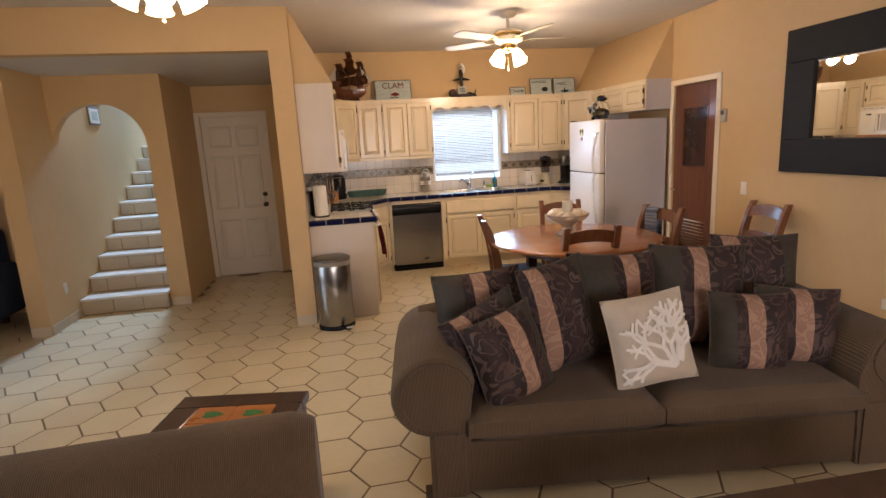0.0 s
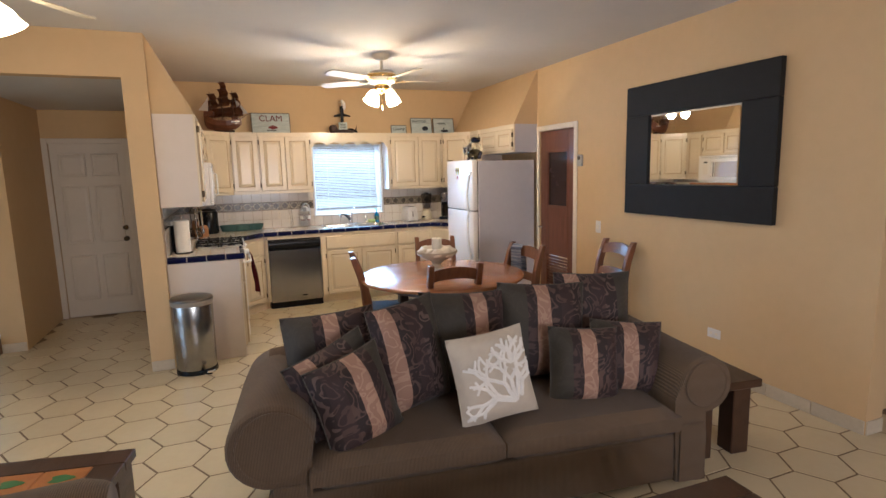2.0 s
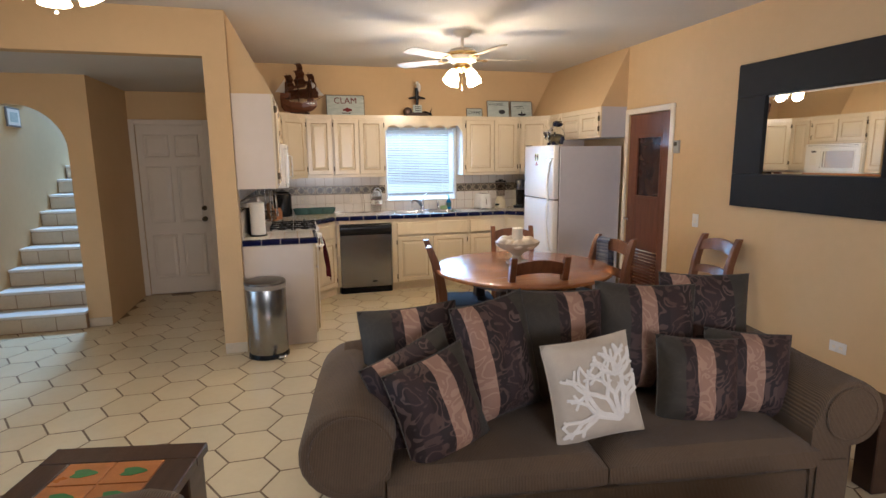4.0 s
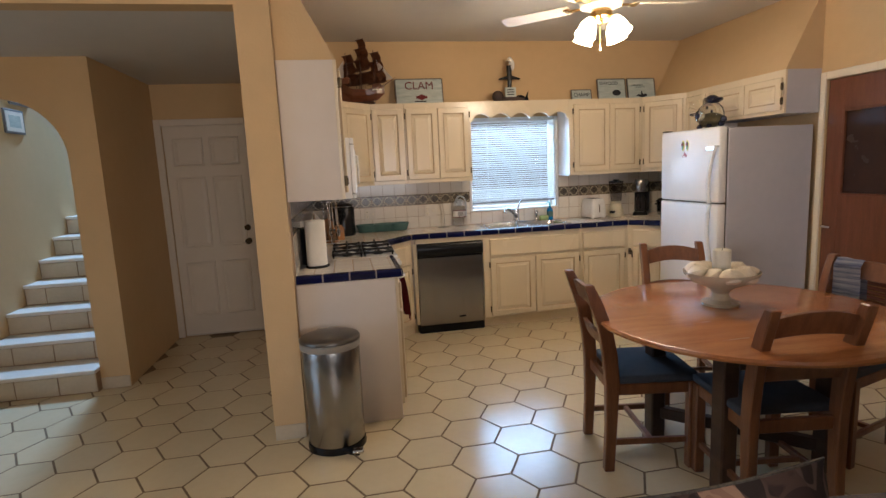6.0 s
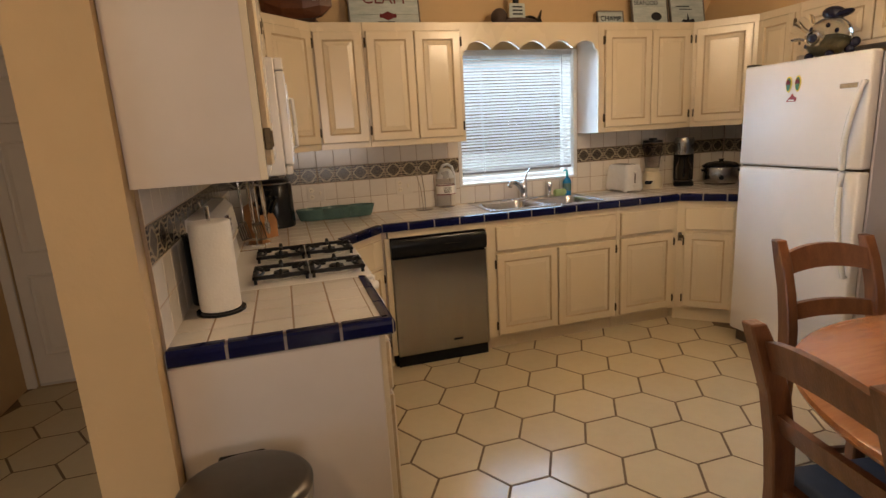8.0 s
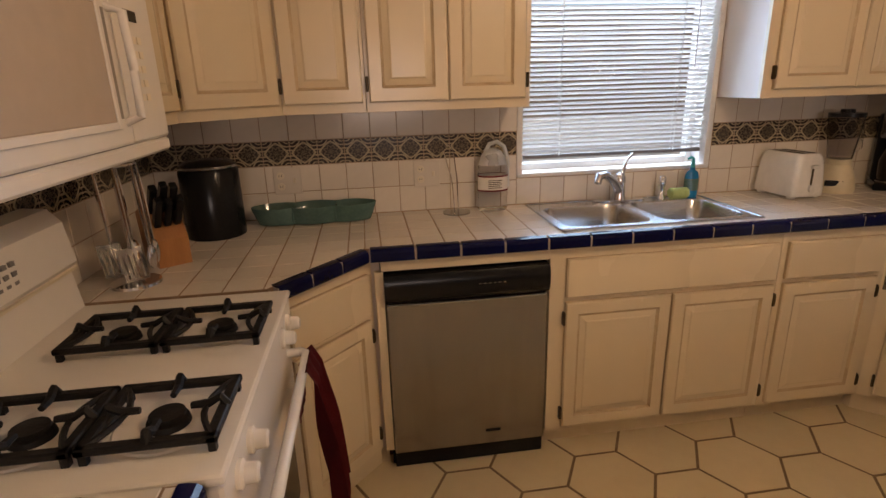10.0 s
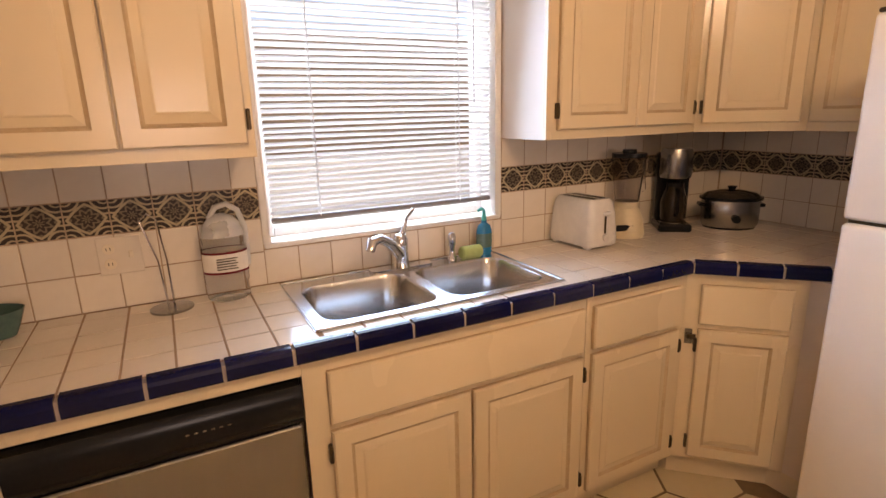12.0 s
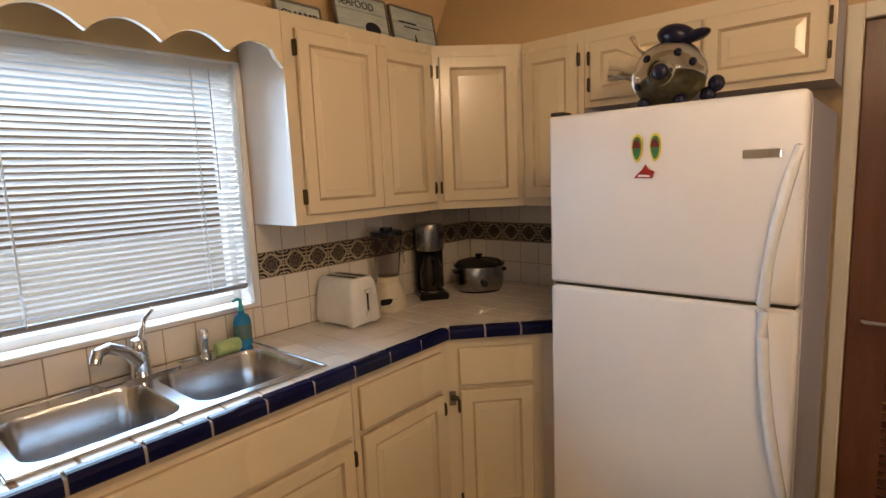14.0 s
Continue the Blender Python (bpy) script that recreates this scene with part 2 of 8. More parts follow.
STEEL = surface("brushed steel", (0.37, 0.36, 0.345), (0.33, 0.32, 0.305), scale=3, rough=0.24, metal=1.0, stretch=(6, 6, 0.5), rough_vary=0.05)
STEEL.node_tree.nodes["Principled BSDF"].inputs["Anisotropic"].default_value = 0.6
# rim steel tinted towards daylight blue; the bowl steel is its shaded copy
SINKSTEEL = surface("satin sink steel", (0.58, 0.60, 0.63), (0.55, 0.57, 0.60), scale=5, rough=0.22, metal=1.0, rough_vary=0.03)
BOWLSTEEL = surface("shaded bowl steel", (0.52, 0.52, 0.525), (0.46, 0.46, 0.465), scale=5, rough=0.26, metal=1.0, rough_vary=0.04)
CHROME = surface("chrome", (0.75, 0.75, 0.76), (0.7, 0.7, 0.71), scale=5, rough=0.12, metal=1.0, rough_vary=0.03)
BLACK = surface("black plastic", (0.008, 0.008, 0.009), (0.012, 0.012, 0.012), scale=9, rough=0.22, rough_vary=0.03)
BLACK.node_tree.nodes["Principled BSDF"].inputs["Specular IOR Level"].default_value = 0.25
IRON = surface("black cast iron", (0.008, 0.007, 0.007), (0.013, 0.012, 0.011), scale=30, rough=0.5, bump=0.3)
IRON.node_tree.nodes["Principled BSDF"].inputs["Specular IOR Level"].default_value = 0.3
ENAMEL = surface("white enamel", (0.83, 0.79, 0.74), (0.80, 0.76, 0.71), scale=2, rough=0.2)
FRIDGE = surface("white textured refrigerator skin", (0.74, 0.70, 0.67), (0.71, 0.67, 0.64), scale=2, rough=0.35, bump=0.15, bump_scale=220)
# one grey, darker than the doors, for refrigerator sides and the cabinet side above
FSIDE = surface("pale grey refrigerator and cabinet side", (0.50, 0.47, 0.49), (0.46, 0.435, 0.455), scale=2, rough=0.5, bump=0.15, bump_scale=220)
TABLE = wood("reddish oak tabletop", (0.43, 0.165, 0.052), (0.31, 0.105, 0.033), scale=6, rough=0.24, axis=0, coat=0.5)
CHAIR = wood("brown carved pine", (0.20, 0.075, 0.028), (0.12, 0.042, 0.016), scale=7, rough=0.38, axis=2, coat=0.3)
DARKWOOD = wood("dark mesquite wood", (0.060, 0.027, 0.014), (0.035, 0.016, 0.009), scale=5, rough=0.4, axis=1, coat=0.2)
REDWOOD = wood("red mahogany door wood", (0.17, 0.060, 0.027), (0.115, 0.038, 0.016), scale=6, rough=0.35, axis=2, coat=0.3)
SEAT = surface("slate seat fabric", (0.045, 0.050, 0.062), (0.06, 0.065, 0.078), scale=30, rough=0.9, bump=0.3, bump_scale=250)
TRIM = surface("cream trim paint", (0.74, 0.66, 0.53), (0.70, 0.62, 0.49), scale=3, rough=0.4)
DOORW = surface("white door paint", (0.66, 0.59, 0.51), (0.63, 0.56, 0.48), scale=2, rough=0.4)
MFRAME = surface("charcoal leather mirror frame", (0.010, 0.009, 0.009), (0.015, 0.014, 0.013), scale=14, rough=0.62, bump=0.4, bump_scale=120)
MFRAME.node_tree.nodes["Principled BSDF"].inputs["Specular IOR Level"].default_value = 0.25
MIRROR = surface("mirror silver", (0.88, 0.89, 0.88), (0.88, 0.89, 0.88), rough=0.015, metal=1.0, rough_vary=0.0)
BRASS = surface("polished brass", (0.62, 0.42, 0.16), (0.55, 0.36, 0.13), scale=6, rough=0.2, metal=1.0)
FANBLADE = surface("whitewashed fan blade", (0.60, 0.52, 0.40), (0.54, 0.46, 0.34), scale=3, rough=0.5, stretch=(1, 8, 1))
SHADE = glow("lit frosted glass", (1.0, 0.74, 0.42), 14.0)
CORD = corduroy_material()
STRIPE_A = stripe_material("striped damask", 0.41, 0.50)
STRIPE_B = stripe_material("striped damask, shifted", 0.65, 0.50)
STRIPE_C = stripe_material("striped damask, narrow", 0.27, 0.50)
STRIPE_D = stripe_material("striped damask, plum edge", 0.44, 0.52)
STRIPE_F = stripe_material("striped damask, turned", 0.47, -0.50)
STRIPE_E = stripe_material("striped damask, plum middle", 0.66, 0.56)
LINEN = coral_material()
CORAL = surface("white raised coral print", (0.79, 0.75, 0.70), scale=20, rough=0.85, bump=0.3)
PIPING = surface("dark twisted piping", (0.035, 0.03, 0.024), (0.13, 0.11, 0.09), scale=150, rough=0.8)
BLIND = surface("white vinyl slat", (0.74, 0.74, 0.73), (0.70, 0.70, 0.69), scale=5, rough=0.35)
bt_, bl_ = BLIND.node_tree.nodes, BLIND.node_tree.links
thin, both = bt_.new("ShaderNodeBsdfTranslucent"), bt_.new("ShaderNodeMixShader")
thin.inputs[0].default_value = (0.72, 0.72, 0.72, 1)
both.inputs[0].default_value = 0.16
bl_.new(bt_["Principled BSDF"].outputs[0], both.inputs[1])
bl_.new(thin.outputs[0], both.inputs[2])
bl_.new(both.outputs[0], bt_["Material Output"].inputs[0])
RAIL = surface("grey blind rail", (0.20, 0.19, 0.19), scale=5, rough=0.4)
WINWHITE = surface("white window paint", (0.78, 0.77, 0.75), scale=4, rough=0.4)
GLASS = glass("window glass", (0.97, 0.99, 0.98), 0.0, 1.15)
SMOKY = glass("smoky jar plastic", (0.80, 0.77, 0.75), 0.04, 1.08)
CLEAR = glass("clear plastic", (0.97, 0.98, 0.98), 0.02, 1.06)
MILKY = surface("cloudy white plastic", (0.80, 0.80, 0.79), rough=0.3, scale=6, trans=0.45)
FROST = glass("thin jar glass", (0.95, 0.96, 0.94), 0.05, 1.22)
PORCELAIN = surface("white plastic", (0.76, 0.73, 0.69), scale=4, rough=0.25)
TEAL = surface("teal glazed ceramic", (0.095, 0.180, 0.160), (0.060, 0.125, 0.115), scale=8, rough=0.12)
LIGHTWOOD = wood("orange beech block", (0.42, 0.19, 0.06), (0.34, 0.14, 0.045), scale=6, axis=2)
WAX = surface("ivory wax", (0.74, 0.66, 0.52), scale=8, rough=0.5)
SHELL = surface("cream seashell", (0.72, 0.62, 0.47), (0.55, 0.42, 0.28), scale=18, rough=0.4, bump=0.4, bump_scale=60)
RED = surface("deep red cotton", (0.17, 0.010, 0.014), (0.12, 0.008, 0.012), scale=25, rough=0.95, bump=0.4, bump_scale=200)
SHIPWOOD = wood("model ship wood", (0.16, 0.055, 0.022), (0.09, 0.03, 0.013), scale=8, axis=0)
SAIL = surface("brown model sail", (0.27, 0.115, 0.055), (0.18, 0.07, 0.035), scale=15, rough=0.8)
SIGNWOOD = surface("weathered aqua sign paint", (0.53, 0.57, 0.53), (0.36, 0.42, 0.40), scale=9, rough=0.8, stretch=(1, 1, 6), bump=0.4)
INKRED = surface("dark red lettering", (0.16, 0.02, 0.02), rough=0.8)
INKBLACK = surface("black lettering", (0.02, 0.02, 0.025), rough=0.8)
NAVY = surface("navy glaze", (0.008, 0.008, 0.022), (0.014, 0.014, 0.03), scale=12, rough=0.15)
GREEN = surface("pale green sponge", (0.42, 0.52, 0.22), (0.36, 0.46, 0.18), scale=60, rough=0.95, bump=0.5, bump_scale=200)
SOAP = surface("blue soap bottle", (0.01, 0.16, 0.36), (0.01, 0.20, 0.42), scale=6, rough=0.15)
TEALCAP = surface("turquoise pump", (0.02, 0.42, 0.42), rough=0.3, scale=5)
PAPER = surface("white paper towel", (0.80, 0.76, 0.70), (0.76, 0.72, 0.66), scale=30, rough=0.95, bump=0.4, bump_scale=120)
ORANGE = surface("orange inlaid tile", (0.44, 0.17, 0.05), (0.34, 0.12, 0.035), scale=12, rough=0.3)
LEAFGREEN = surface("painted green tile", (0.03, 0.14, 0.05), (0.05, 0.2, 0.07), scale=20, rough=0.3)
NAVYCHAIR = surface("dark blue fabric", (0.02, 0.035, 0.07), (0.03, 0.05, 0.09), scale=20, rough=0.9)
TOWELSTRIPE = surface("blue and white striped towel", (0.55, 0.55, 0.58), (0.10, 0.12, 0.2), scale=12, rough=0.95, stretch=(0.2, 0.2, 6))
BISCUIT = surface("biscuit blender base", (0.66, 0.57, 0.40), scale=6, rough=0.3)
OUTWALL = surface("neighbouring stucco", (0.26, 0.19, 0.13), (0.20, 0.15, 0.10), scale=2, rough=0.9, bump=0.4)
CONCRETE = surface("sunlit concrete", (0.42, 0.40, 0.37), (0.36, 0.34, 0.32), scale=2, rough=0.9, bump=0.2)
YELLOWM = surface("yellow magnet", (0.75, 0.6, 0.08), rough=0.5)


# ---- mesh helpers ----
def base_of(ob):
    m = ob.matrix_basis.copy()
    return (base_of(ob.parent) @ m) if ob.parent else m


def part(name, bm, material, parent=None, label="", kind="", m=None, smooth=False):
    """Links a bmesh, given in world coordinates, as ONE object under parent. m: where its own origin is to lie."""
    if m is not None:
        own = m
    elif parent is not None:
        own = base_of(parent)
    else:
        own = Matrix.Identity(4)
    bm.transform(own.inverted())
    bmesh.ops.recalc_face_normals(bm, faces=bm.faces[:])
    me = bpy.data.meshes.new(name)
    bm.to_mesh(me)
    bm.free()
    for mm in (material if isinstance(material, (list, tuple)) else (material,)):
        me.materials.append(mm)
    if smooth:
        me.shade_smooth()
        me.set_sharp_from_angle(angle=radians(38))
    ob = new(name, me)
    if parent is not None:
        ob.parent = parent
        ob.matrix_basis = base_of(parent).inverted() @ own
    else:
        ob.matrix_basis = own
    return tagged(ob, label, kind=kind)


def thing(name, m, label, category, group=""):
    ob = new(name)
    ob.empty_display_size = 0.1
    ob.matrix_basis = m if isinstance(m, Matrix) else pose(*m)
    return tagged(ob, label, category, group)


def box(x0, x1, y0, y1, z0, z1, bevel=0.0, bm=None, m=None, seg=1):
    own = bm if bm is not None else bmesh.new()
    vs = [own.verts.new((x, y, z)) for z in (z0, z1) for x, y in ((x0, y0), (x1, y0), (x1, y1), (x0, y1))]
    fs = [own.faces.new([vs[i] for i in q]) for q in ((3, 2, 1, 0), (4, 5, 6, 7), (0, 1, 5, 4), (1, 2, 6, 5), (2, 3, 7, 6), (3, 0, 4, 7))]
    if bevel:
        geo = list({e for f in fs for e in f.edges})
        r = bmesh.ops.bevel(own, geom=geo, offset=bevel, segments=seg, affect="EDGES", profile=0.5)
        vs = list({v for f in r["faces"] for v in f.verts} | {v for v in vs if v.is_valid})
    if m is not None:
        bmesh.ops.transform(own, matrix=m, verts=[v for v in vs if v.is_valid])
    return own


def lathe(profile, n=24, m=None, bm=None, cap=True):
    """Turned shape from (radius, height) pairs about z."""
    own = bm if bm is not None else bmesh.new()
    m = m or Matrix.Identity(4)
    rings = []
    for r, z in profile:
        rings.append([own.verts.new(m @ Vector((r * math.cos(math.tau * k / n), r * math.sin(math.tau * k / n), z))) for k in range(n)])
    for a, b in zip(rings, rings[1:]):
        for k in range(n):
            own.faces.new((a[k], a[(k + 1) % n], b[(k + 1) % n], b[k]))
    if cap:
        if profile[0][0] > 1e-5:
            own.faces.new(rings[0][::-1])
        if profile[-1][0] > 1e-5:
            own.faces.new(rings[-1])
    return own


def tube(points, r, n=8, bm=None, closed=False):
    own = bm if bm is not None else bmesh.new()
    pts = [Vector(p) for p in points]
    rings = []
    up = Vector((0.13, 0.21, 1)).normalized()
    for i, p in enumerate(pts):
        a = pts[i - 1] if (i or closed) else p
        b = pts[(i + 1) % len(pts)] if (i < len(pts) - 1 or closed) else p
        d = (b - a).normalized()
        u = d.cross(up)
        u = u.normalized() if u.length > 1e-3 else d.orthogonal().normalized()
        w = d.cross(u)
        rr = r[i] if isinstance(r, (list, tuple)) else r
        rings.append([own.verts.new(p + rr * (u * math.cos(math.tau * k / n) + w * math.sin(math.tau * k / n))) for k in range(n)])
    pairs = list(zip(rings, rings[1:])) + ([(rings[-1], rings[0])] if closed else [])
    for a, b in pairs:
        for k in range(n):
            own.faces.new((a[k], a[(k + 1) % n], b[(k + 1) % n], b[k]))
    if not closed:
        own.faces.new(rings[0][::-1])
        own.faces.new(rings[-1])
    return own


def prism(poly, z0, z1, m=None, bm=None):
    """A flat polygon in x, y drawn up from z0 to z1."""
    own = bm if bm is not None else bmesh.new()
    m = m or Matrix.Identity(4)
    lo = [own.verts.new(m @ Vector((x, y, z0))) for x, y in poly]
    hi = [own.verts.new(m @ Vector((x, y, z1))) for x, y in poly]
    n = len(poly)
    own.faces.new(lo[::-1])
    own.faces.new(hi)
    for k in range(n):
        own.faces.new((lo[k], lo[(k + 1) % n], hi[(k + 1) % n], hi[k]))
    return own


def panel_front(w, h, x0=0.0, z0=0.0, rail=0.050, m=None, raised=True):
    """A raised-panel front of w x h with its outer face at y = -0.019 and its back at y = 0. Grooves are material 1."""
    bm = bmesh.new()
    m = m or Matrix.Identity(4)
    rings = [(0, 0, 0), (0, -0.013, 1), (0.005, -0.019, 0)]
    if raised:
        rings += [(rail - 0.004, -0.019, 0), (rail + 0.002, -0.0145, 1), (rail + 0.007, -0.0125, 1), (rail + 0.028, -0.0165, 0), (rail + 0.031, -0.0182, 0), (rail + 0.035, -0.0190, 0)]
    prev = None
    for inset, y, mat in rings:
        cur = [bm.verts.new(m @ Vector((x0 + a, y, z0 + b))) for a, b in ((inset, inset), (w - inset, inset), (w - inset, h - inset), (inset, h - inset))]
        if prev is None:
            bm.faces.new(cur[::-1])
        else:
            for k in range(4):
                f = bm.faces.new((prev[k], prev[(k + 1) % 4], cur[(k + 1) % 4], cur[k]))
                f.material_index = mat
        prev = cur
    bm.faces.new(prev)
    return bm


def clip(poly, outline):
    """The part of a convex polygon inside a convex outline (both anticlockwise)."""
    for (ax, ay), (bx, by) in zip(outline, outline[1:] + outline[:1]):
        res = []
        side = [(bx - ax) * (y - ay) - (by - ay) * (x - ax) for x, y in poly]
        for i, p in enumerate(poly):
            q, s, t = poly[(i + 1) % len(poly)], side[i], side[(i + 1) % len(poly)]
            if s >= 0:
                res.append(p)
            if (s > 1e-9 and t < -1e-9) or (s < -1e-9 and t > 1e-9):
                k = s / (s - t)
                res.append((p[0] + k * (q[0] - p[0]), p[1] + k * (q[1] - p[1])))
        poly = res
        if len(poly) < 3:
            return []
    return poly


def inset_prism(poly, z0, z1, gap, chamfer, m=None):
    """A tile: the polygon shrunk towards its middle by gap, with a chamfered top edge."""
    cx, cy = sum(p[0] for p in poly) / len(poly), sum(p[1] for p in poly) / len(poly)

    def shrink(g):
        out = []
        for x, y in poly:
            d = math.hypot(x - cx, y - cy) or 1
            out.append((x + (cx - x) * min(1, g * 1.3 / d), y + (cy - y) * min(1, g * 1.3 / d)))
        return out
    bm = bmesh.new()
    m = m or Matrix.Identity(4)
    rings = [[bm.verts.new(m @ Vector((x, y, z))) for x, y in shrink(g)] for g, z in ((gap, z0), (gap, z1 - chamfer), (gap + chamfer, z1))]
    n = len(poly)
    for a, b in zip(rings, rings[1:]):
        for k in range(n):
            bm.faces.new((a[k], a[(k + 1) % n], b[(k + 1) % n], b[k]))
    bm.faces.new(rings[0][::-1])
    bm.faces.new(rings[-1])
    return bm


def share(name, mesh, m, parent, kind=""):
    """Another piece on a shared mesh, at the world pose m."""
    ob = new(name, mesh)
    ob.parent = parent
    ob.matrix_basis = base_of(parent).inverted() @ m
    return tagged(ob, kind=kind)


# ---- the plan ----
XR, YB, CZ, HZ = 4.84, 8.16, 2.69, 2.355
KX, HX, PY = 0.99, 0.815, 5.92
ARCHY, DOORY, SX0, SX1, AX = 7.08, 8.27, -1.39, -0.555, -0.355
WX0, WX1, WZ0, WZ1 = 2.553, 3.452, 1.055, 1.965
CT, UZ0, UZ1 = 0.92, 1.365, 2.09


def wall(name, label, bm, material=WALL):
    return tagged(part(name, bm, material), label, "wall", kind="structure")


def holed_wall(axis, at, thick, a0, a1, z0, z1, holes):
    """A wall along x (axis 0) or y (axis 1) from a0 to a1, its face at 'at', with rectangular holes (a, b, low, high)."""
    bm = bmesh.new()
    cuts = sorted({a0, a1, *[h[0] for h in holes], *[h[1] for h in holes]})
    for a, b in zip(cuts, cuts[1:]):
        spans, z = [], z0
        for h in sorted((h for h in holes if h[0] <= a and h[1] >= b), key=lambda h: h[2]):
            if h[2] > z:
                spans.append((z, h[2]))
            z = h[3]
        spans.append((z, z1))
        for lo, hi in spans:
            if hi - lo > 1e-6:
                if axis == 0:
                    box(a, b, at, at + thick, lo, hi, bm=bm)
                else:
                    box(at, at + thick, a, b, lo, hi, bm=bm)
    bmesh.ops.remove_doubles(bm, verts=bm.verts[:], dist=1e-5)
    seen = collections.Counter(frozenset(v.index for v in f.verts) for f in bm.faces if not bm.verts.index_update())
    inner = [f for f in bm.faces if seen[frozenset(v.index for v in f.verts)] > 1]
    bmesh.ops.delete(bm, geom=inner, context="FACES_ONLY")
    return bm


def arch_plate(a0, a1, b0, b1, spring, top, zt, y0, y1, m=None, z0=0.0):
    """A plate in x, z from a0 to a1 with a round-headed opening from b0 to b1, y0 to y1 thick."""
    bm = bmesh.new()
    m = m or Matrix.Identity(4)
    n = 22
    cx, rx, rz = (b0 + b1) / 2, (b1 - b0) / 2, top - spring
    curve = [(cx - rx * math.cos(math.pi * k / n), spring + rz * math.sin(math.pi * k / n)) for k in range(n + 1)]

    def quad(*p):
        for y, rev in ((y0, False), (y1, True)):
            vs = [bm.verts.new(m @ Vector((x, y, z))) for x, z in p]
            bm.faces.new(vs[::-1] if rev else vs)
    for p, q in zip(curve, curve[1:]):
        quad(p, q, (q[0], zt), (p[0], zt))
        bm.faces.new([bm.verts.new(m @ Vector(v)) for v in ((p[0], y0, p[1]), (p[0], y1, p[1]), (q[0], y1, q[1]), (q[0], y0, q[1]))])
    for s, e in ((a0, b0), (b1, a1)):
        if e - s > 1e-4:
            quad((s, z0), (e, z0), (e, zt), (s, zt))
    for x in {b0, b1, a0, a1}:
        if x in (b0, b1) and x in (a0, a1):
            continue
        zz = spring if x in (b0, b1) and z0 < spring else zt
        bm.faces.new([bm.verts.new(m @ Vector(v)) for v in ((x, y0, z0), (x, y1, z0), (x, y1, zz), (x, y0, zz))])
    bm.faces.new([bm.verts.new(m @ Vector(v)) for v in ((a0, y0, zt), (a1, y0, zt), (a1, y1, zt), (a0, y1, zt))])
    bmesh.ops.remove_doubles(bm, verts=bm.verts[:], dist=1e-5)
    return bm


# ---- large structure ----
floor = tagged(part("floor", box(-3.1, 6.6, -2.1, 8.5, -0.12, -0.0020), GROUT), "brown grout bed under cream hexagonal floor tiles", "floor", kind="structure")
ceiling = tagged(part("ceiling", box(-3.1, 6.6, -2.1, PY, CZ, CZ + 0.15, bm=box(HX, 6.6, PY, 8.4, CZ, CZ + 0.15)), CEIL), "off-white painted flat ceiling over lounge and kitchen", "ceiling", kind="structure")
hall_ceiling = tagged(part("ceiling", box(-3.1, HX, PY + 0.12, ARCHY, HZ, HZ + 0.1, bm=box(AX, HX, ARCHY, DOORY, HZ, HZ + 0.1)), CEIL), "lower ceiling of the entrance hall", "ceiling", kind="structure")
wall("wall_north", "tan plaster kitchen wall with the sink window", holed_wall(0, YB, 0.17, HX, 5.0, 0, CZ, [(WX0, WX1, WZ0, WZ1)]))
wall("wall_east", "tan plaster wall with the mirror and the pantry doorway", holed_wall(1, XR, 0.15, 2.89, YB, 0, CZ, [(5.735, 6.385, 0, 2.0)]))
wall("wall_east", "tan plaster wall with an arched passage", arch_plate(1.2, 2.89, 1.75, 2.89, 1.72, 2.22, CZ, 0, 0.15, m=Matrix.Translation((XR + 0.15, 0, 0)) @ pose(0, 0, 0, 0, 0, 90)))
wall("wall_east", "tan plaster wall behind the lounge", box(XR, XR + 0.15, -2.0, 1.2, 0, CZ))
wall("wall_passage", "tan plaster wall closing the side passage", box(6.4, 6.55, -2, 8.3, 0, CZ, bm=box(XR + 0.15, 6.4, 3.05, 3.2, 0, CZ)))
# this wall's opening is added out of view, for the lounge fill
wall("wall_south", "tan plaster wall behind the lounge", holed_wall(0, -2.1, 0.12, -3.1, 6.6, 0, CZ, [(1.3, 3.5, 0.9, 2.1)]))
wall("wall_west", "tan plaster wall with the patio door", holed_wall(1, -3.1, 0.12, -2.1, 7.4, 0, CZ, [(2.7, 4.5, 0, 2.1)]))
wall("wall_kitchen_side", "tan plaster wall between hall and kitchen, ending in a pillar", box(HX, KX, PY, YB, 0, CZ))
wall("hall_header", "tan plaster header over the hall", box(-3.1, HX, PY, PY + 0.12, HZ, CZ))
wall("wall_hall_back", "tan plaster wall round the front door", holed_wall(0, DOORY, 0.12, AX - 0.2, HX, 0, HZ, [(-0.30, 0.43, 0, 2.0)]))
wall("wall_hall_side", "tan plaster return wall beside the front door", box(SX1 + 0.002, AX, ARCHY + 0.11, DOORY, 0, HZ))
wall("wall_arch", "tan plaster wall with a round arch to the stairs", arch_plate(SX0, AX, SX0, SX1, 1.68, 2.09, HZ, ARCHY, ARCHY + 0.11))
wall("wall_stair_side", "tan plaster wall beside the stairs", box(SX0 - 0.15, SX0, ARCHY + 0.11, 11.3, 0, 5.2))
wall("wall_stair_foot", "tan plaster wall end at the foot of the stairs", box(SX0 - 0.15, SX0, 6.42, ARCHY + 0.11, 0, HZ))
wall("wall_stair_side", "tan plaster wall beside the stairs", box(SX1, SX1 + 0.1, ARCHY + 0.112, 11.3, 0, 5.2, bm=box(SX1, SX1 + 0.1, DOORY + 0.12, 11.3, 0, 5.2)))
wall("wall_stair_back", "plaster wall at the stair head, daylight put in as pale colour", box(SX0 - 0.15, SX1 + 0.1, 11.3, 11.45, 0, 5.2), STAIRWALL)
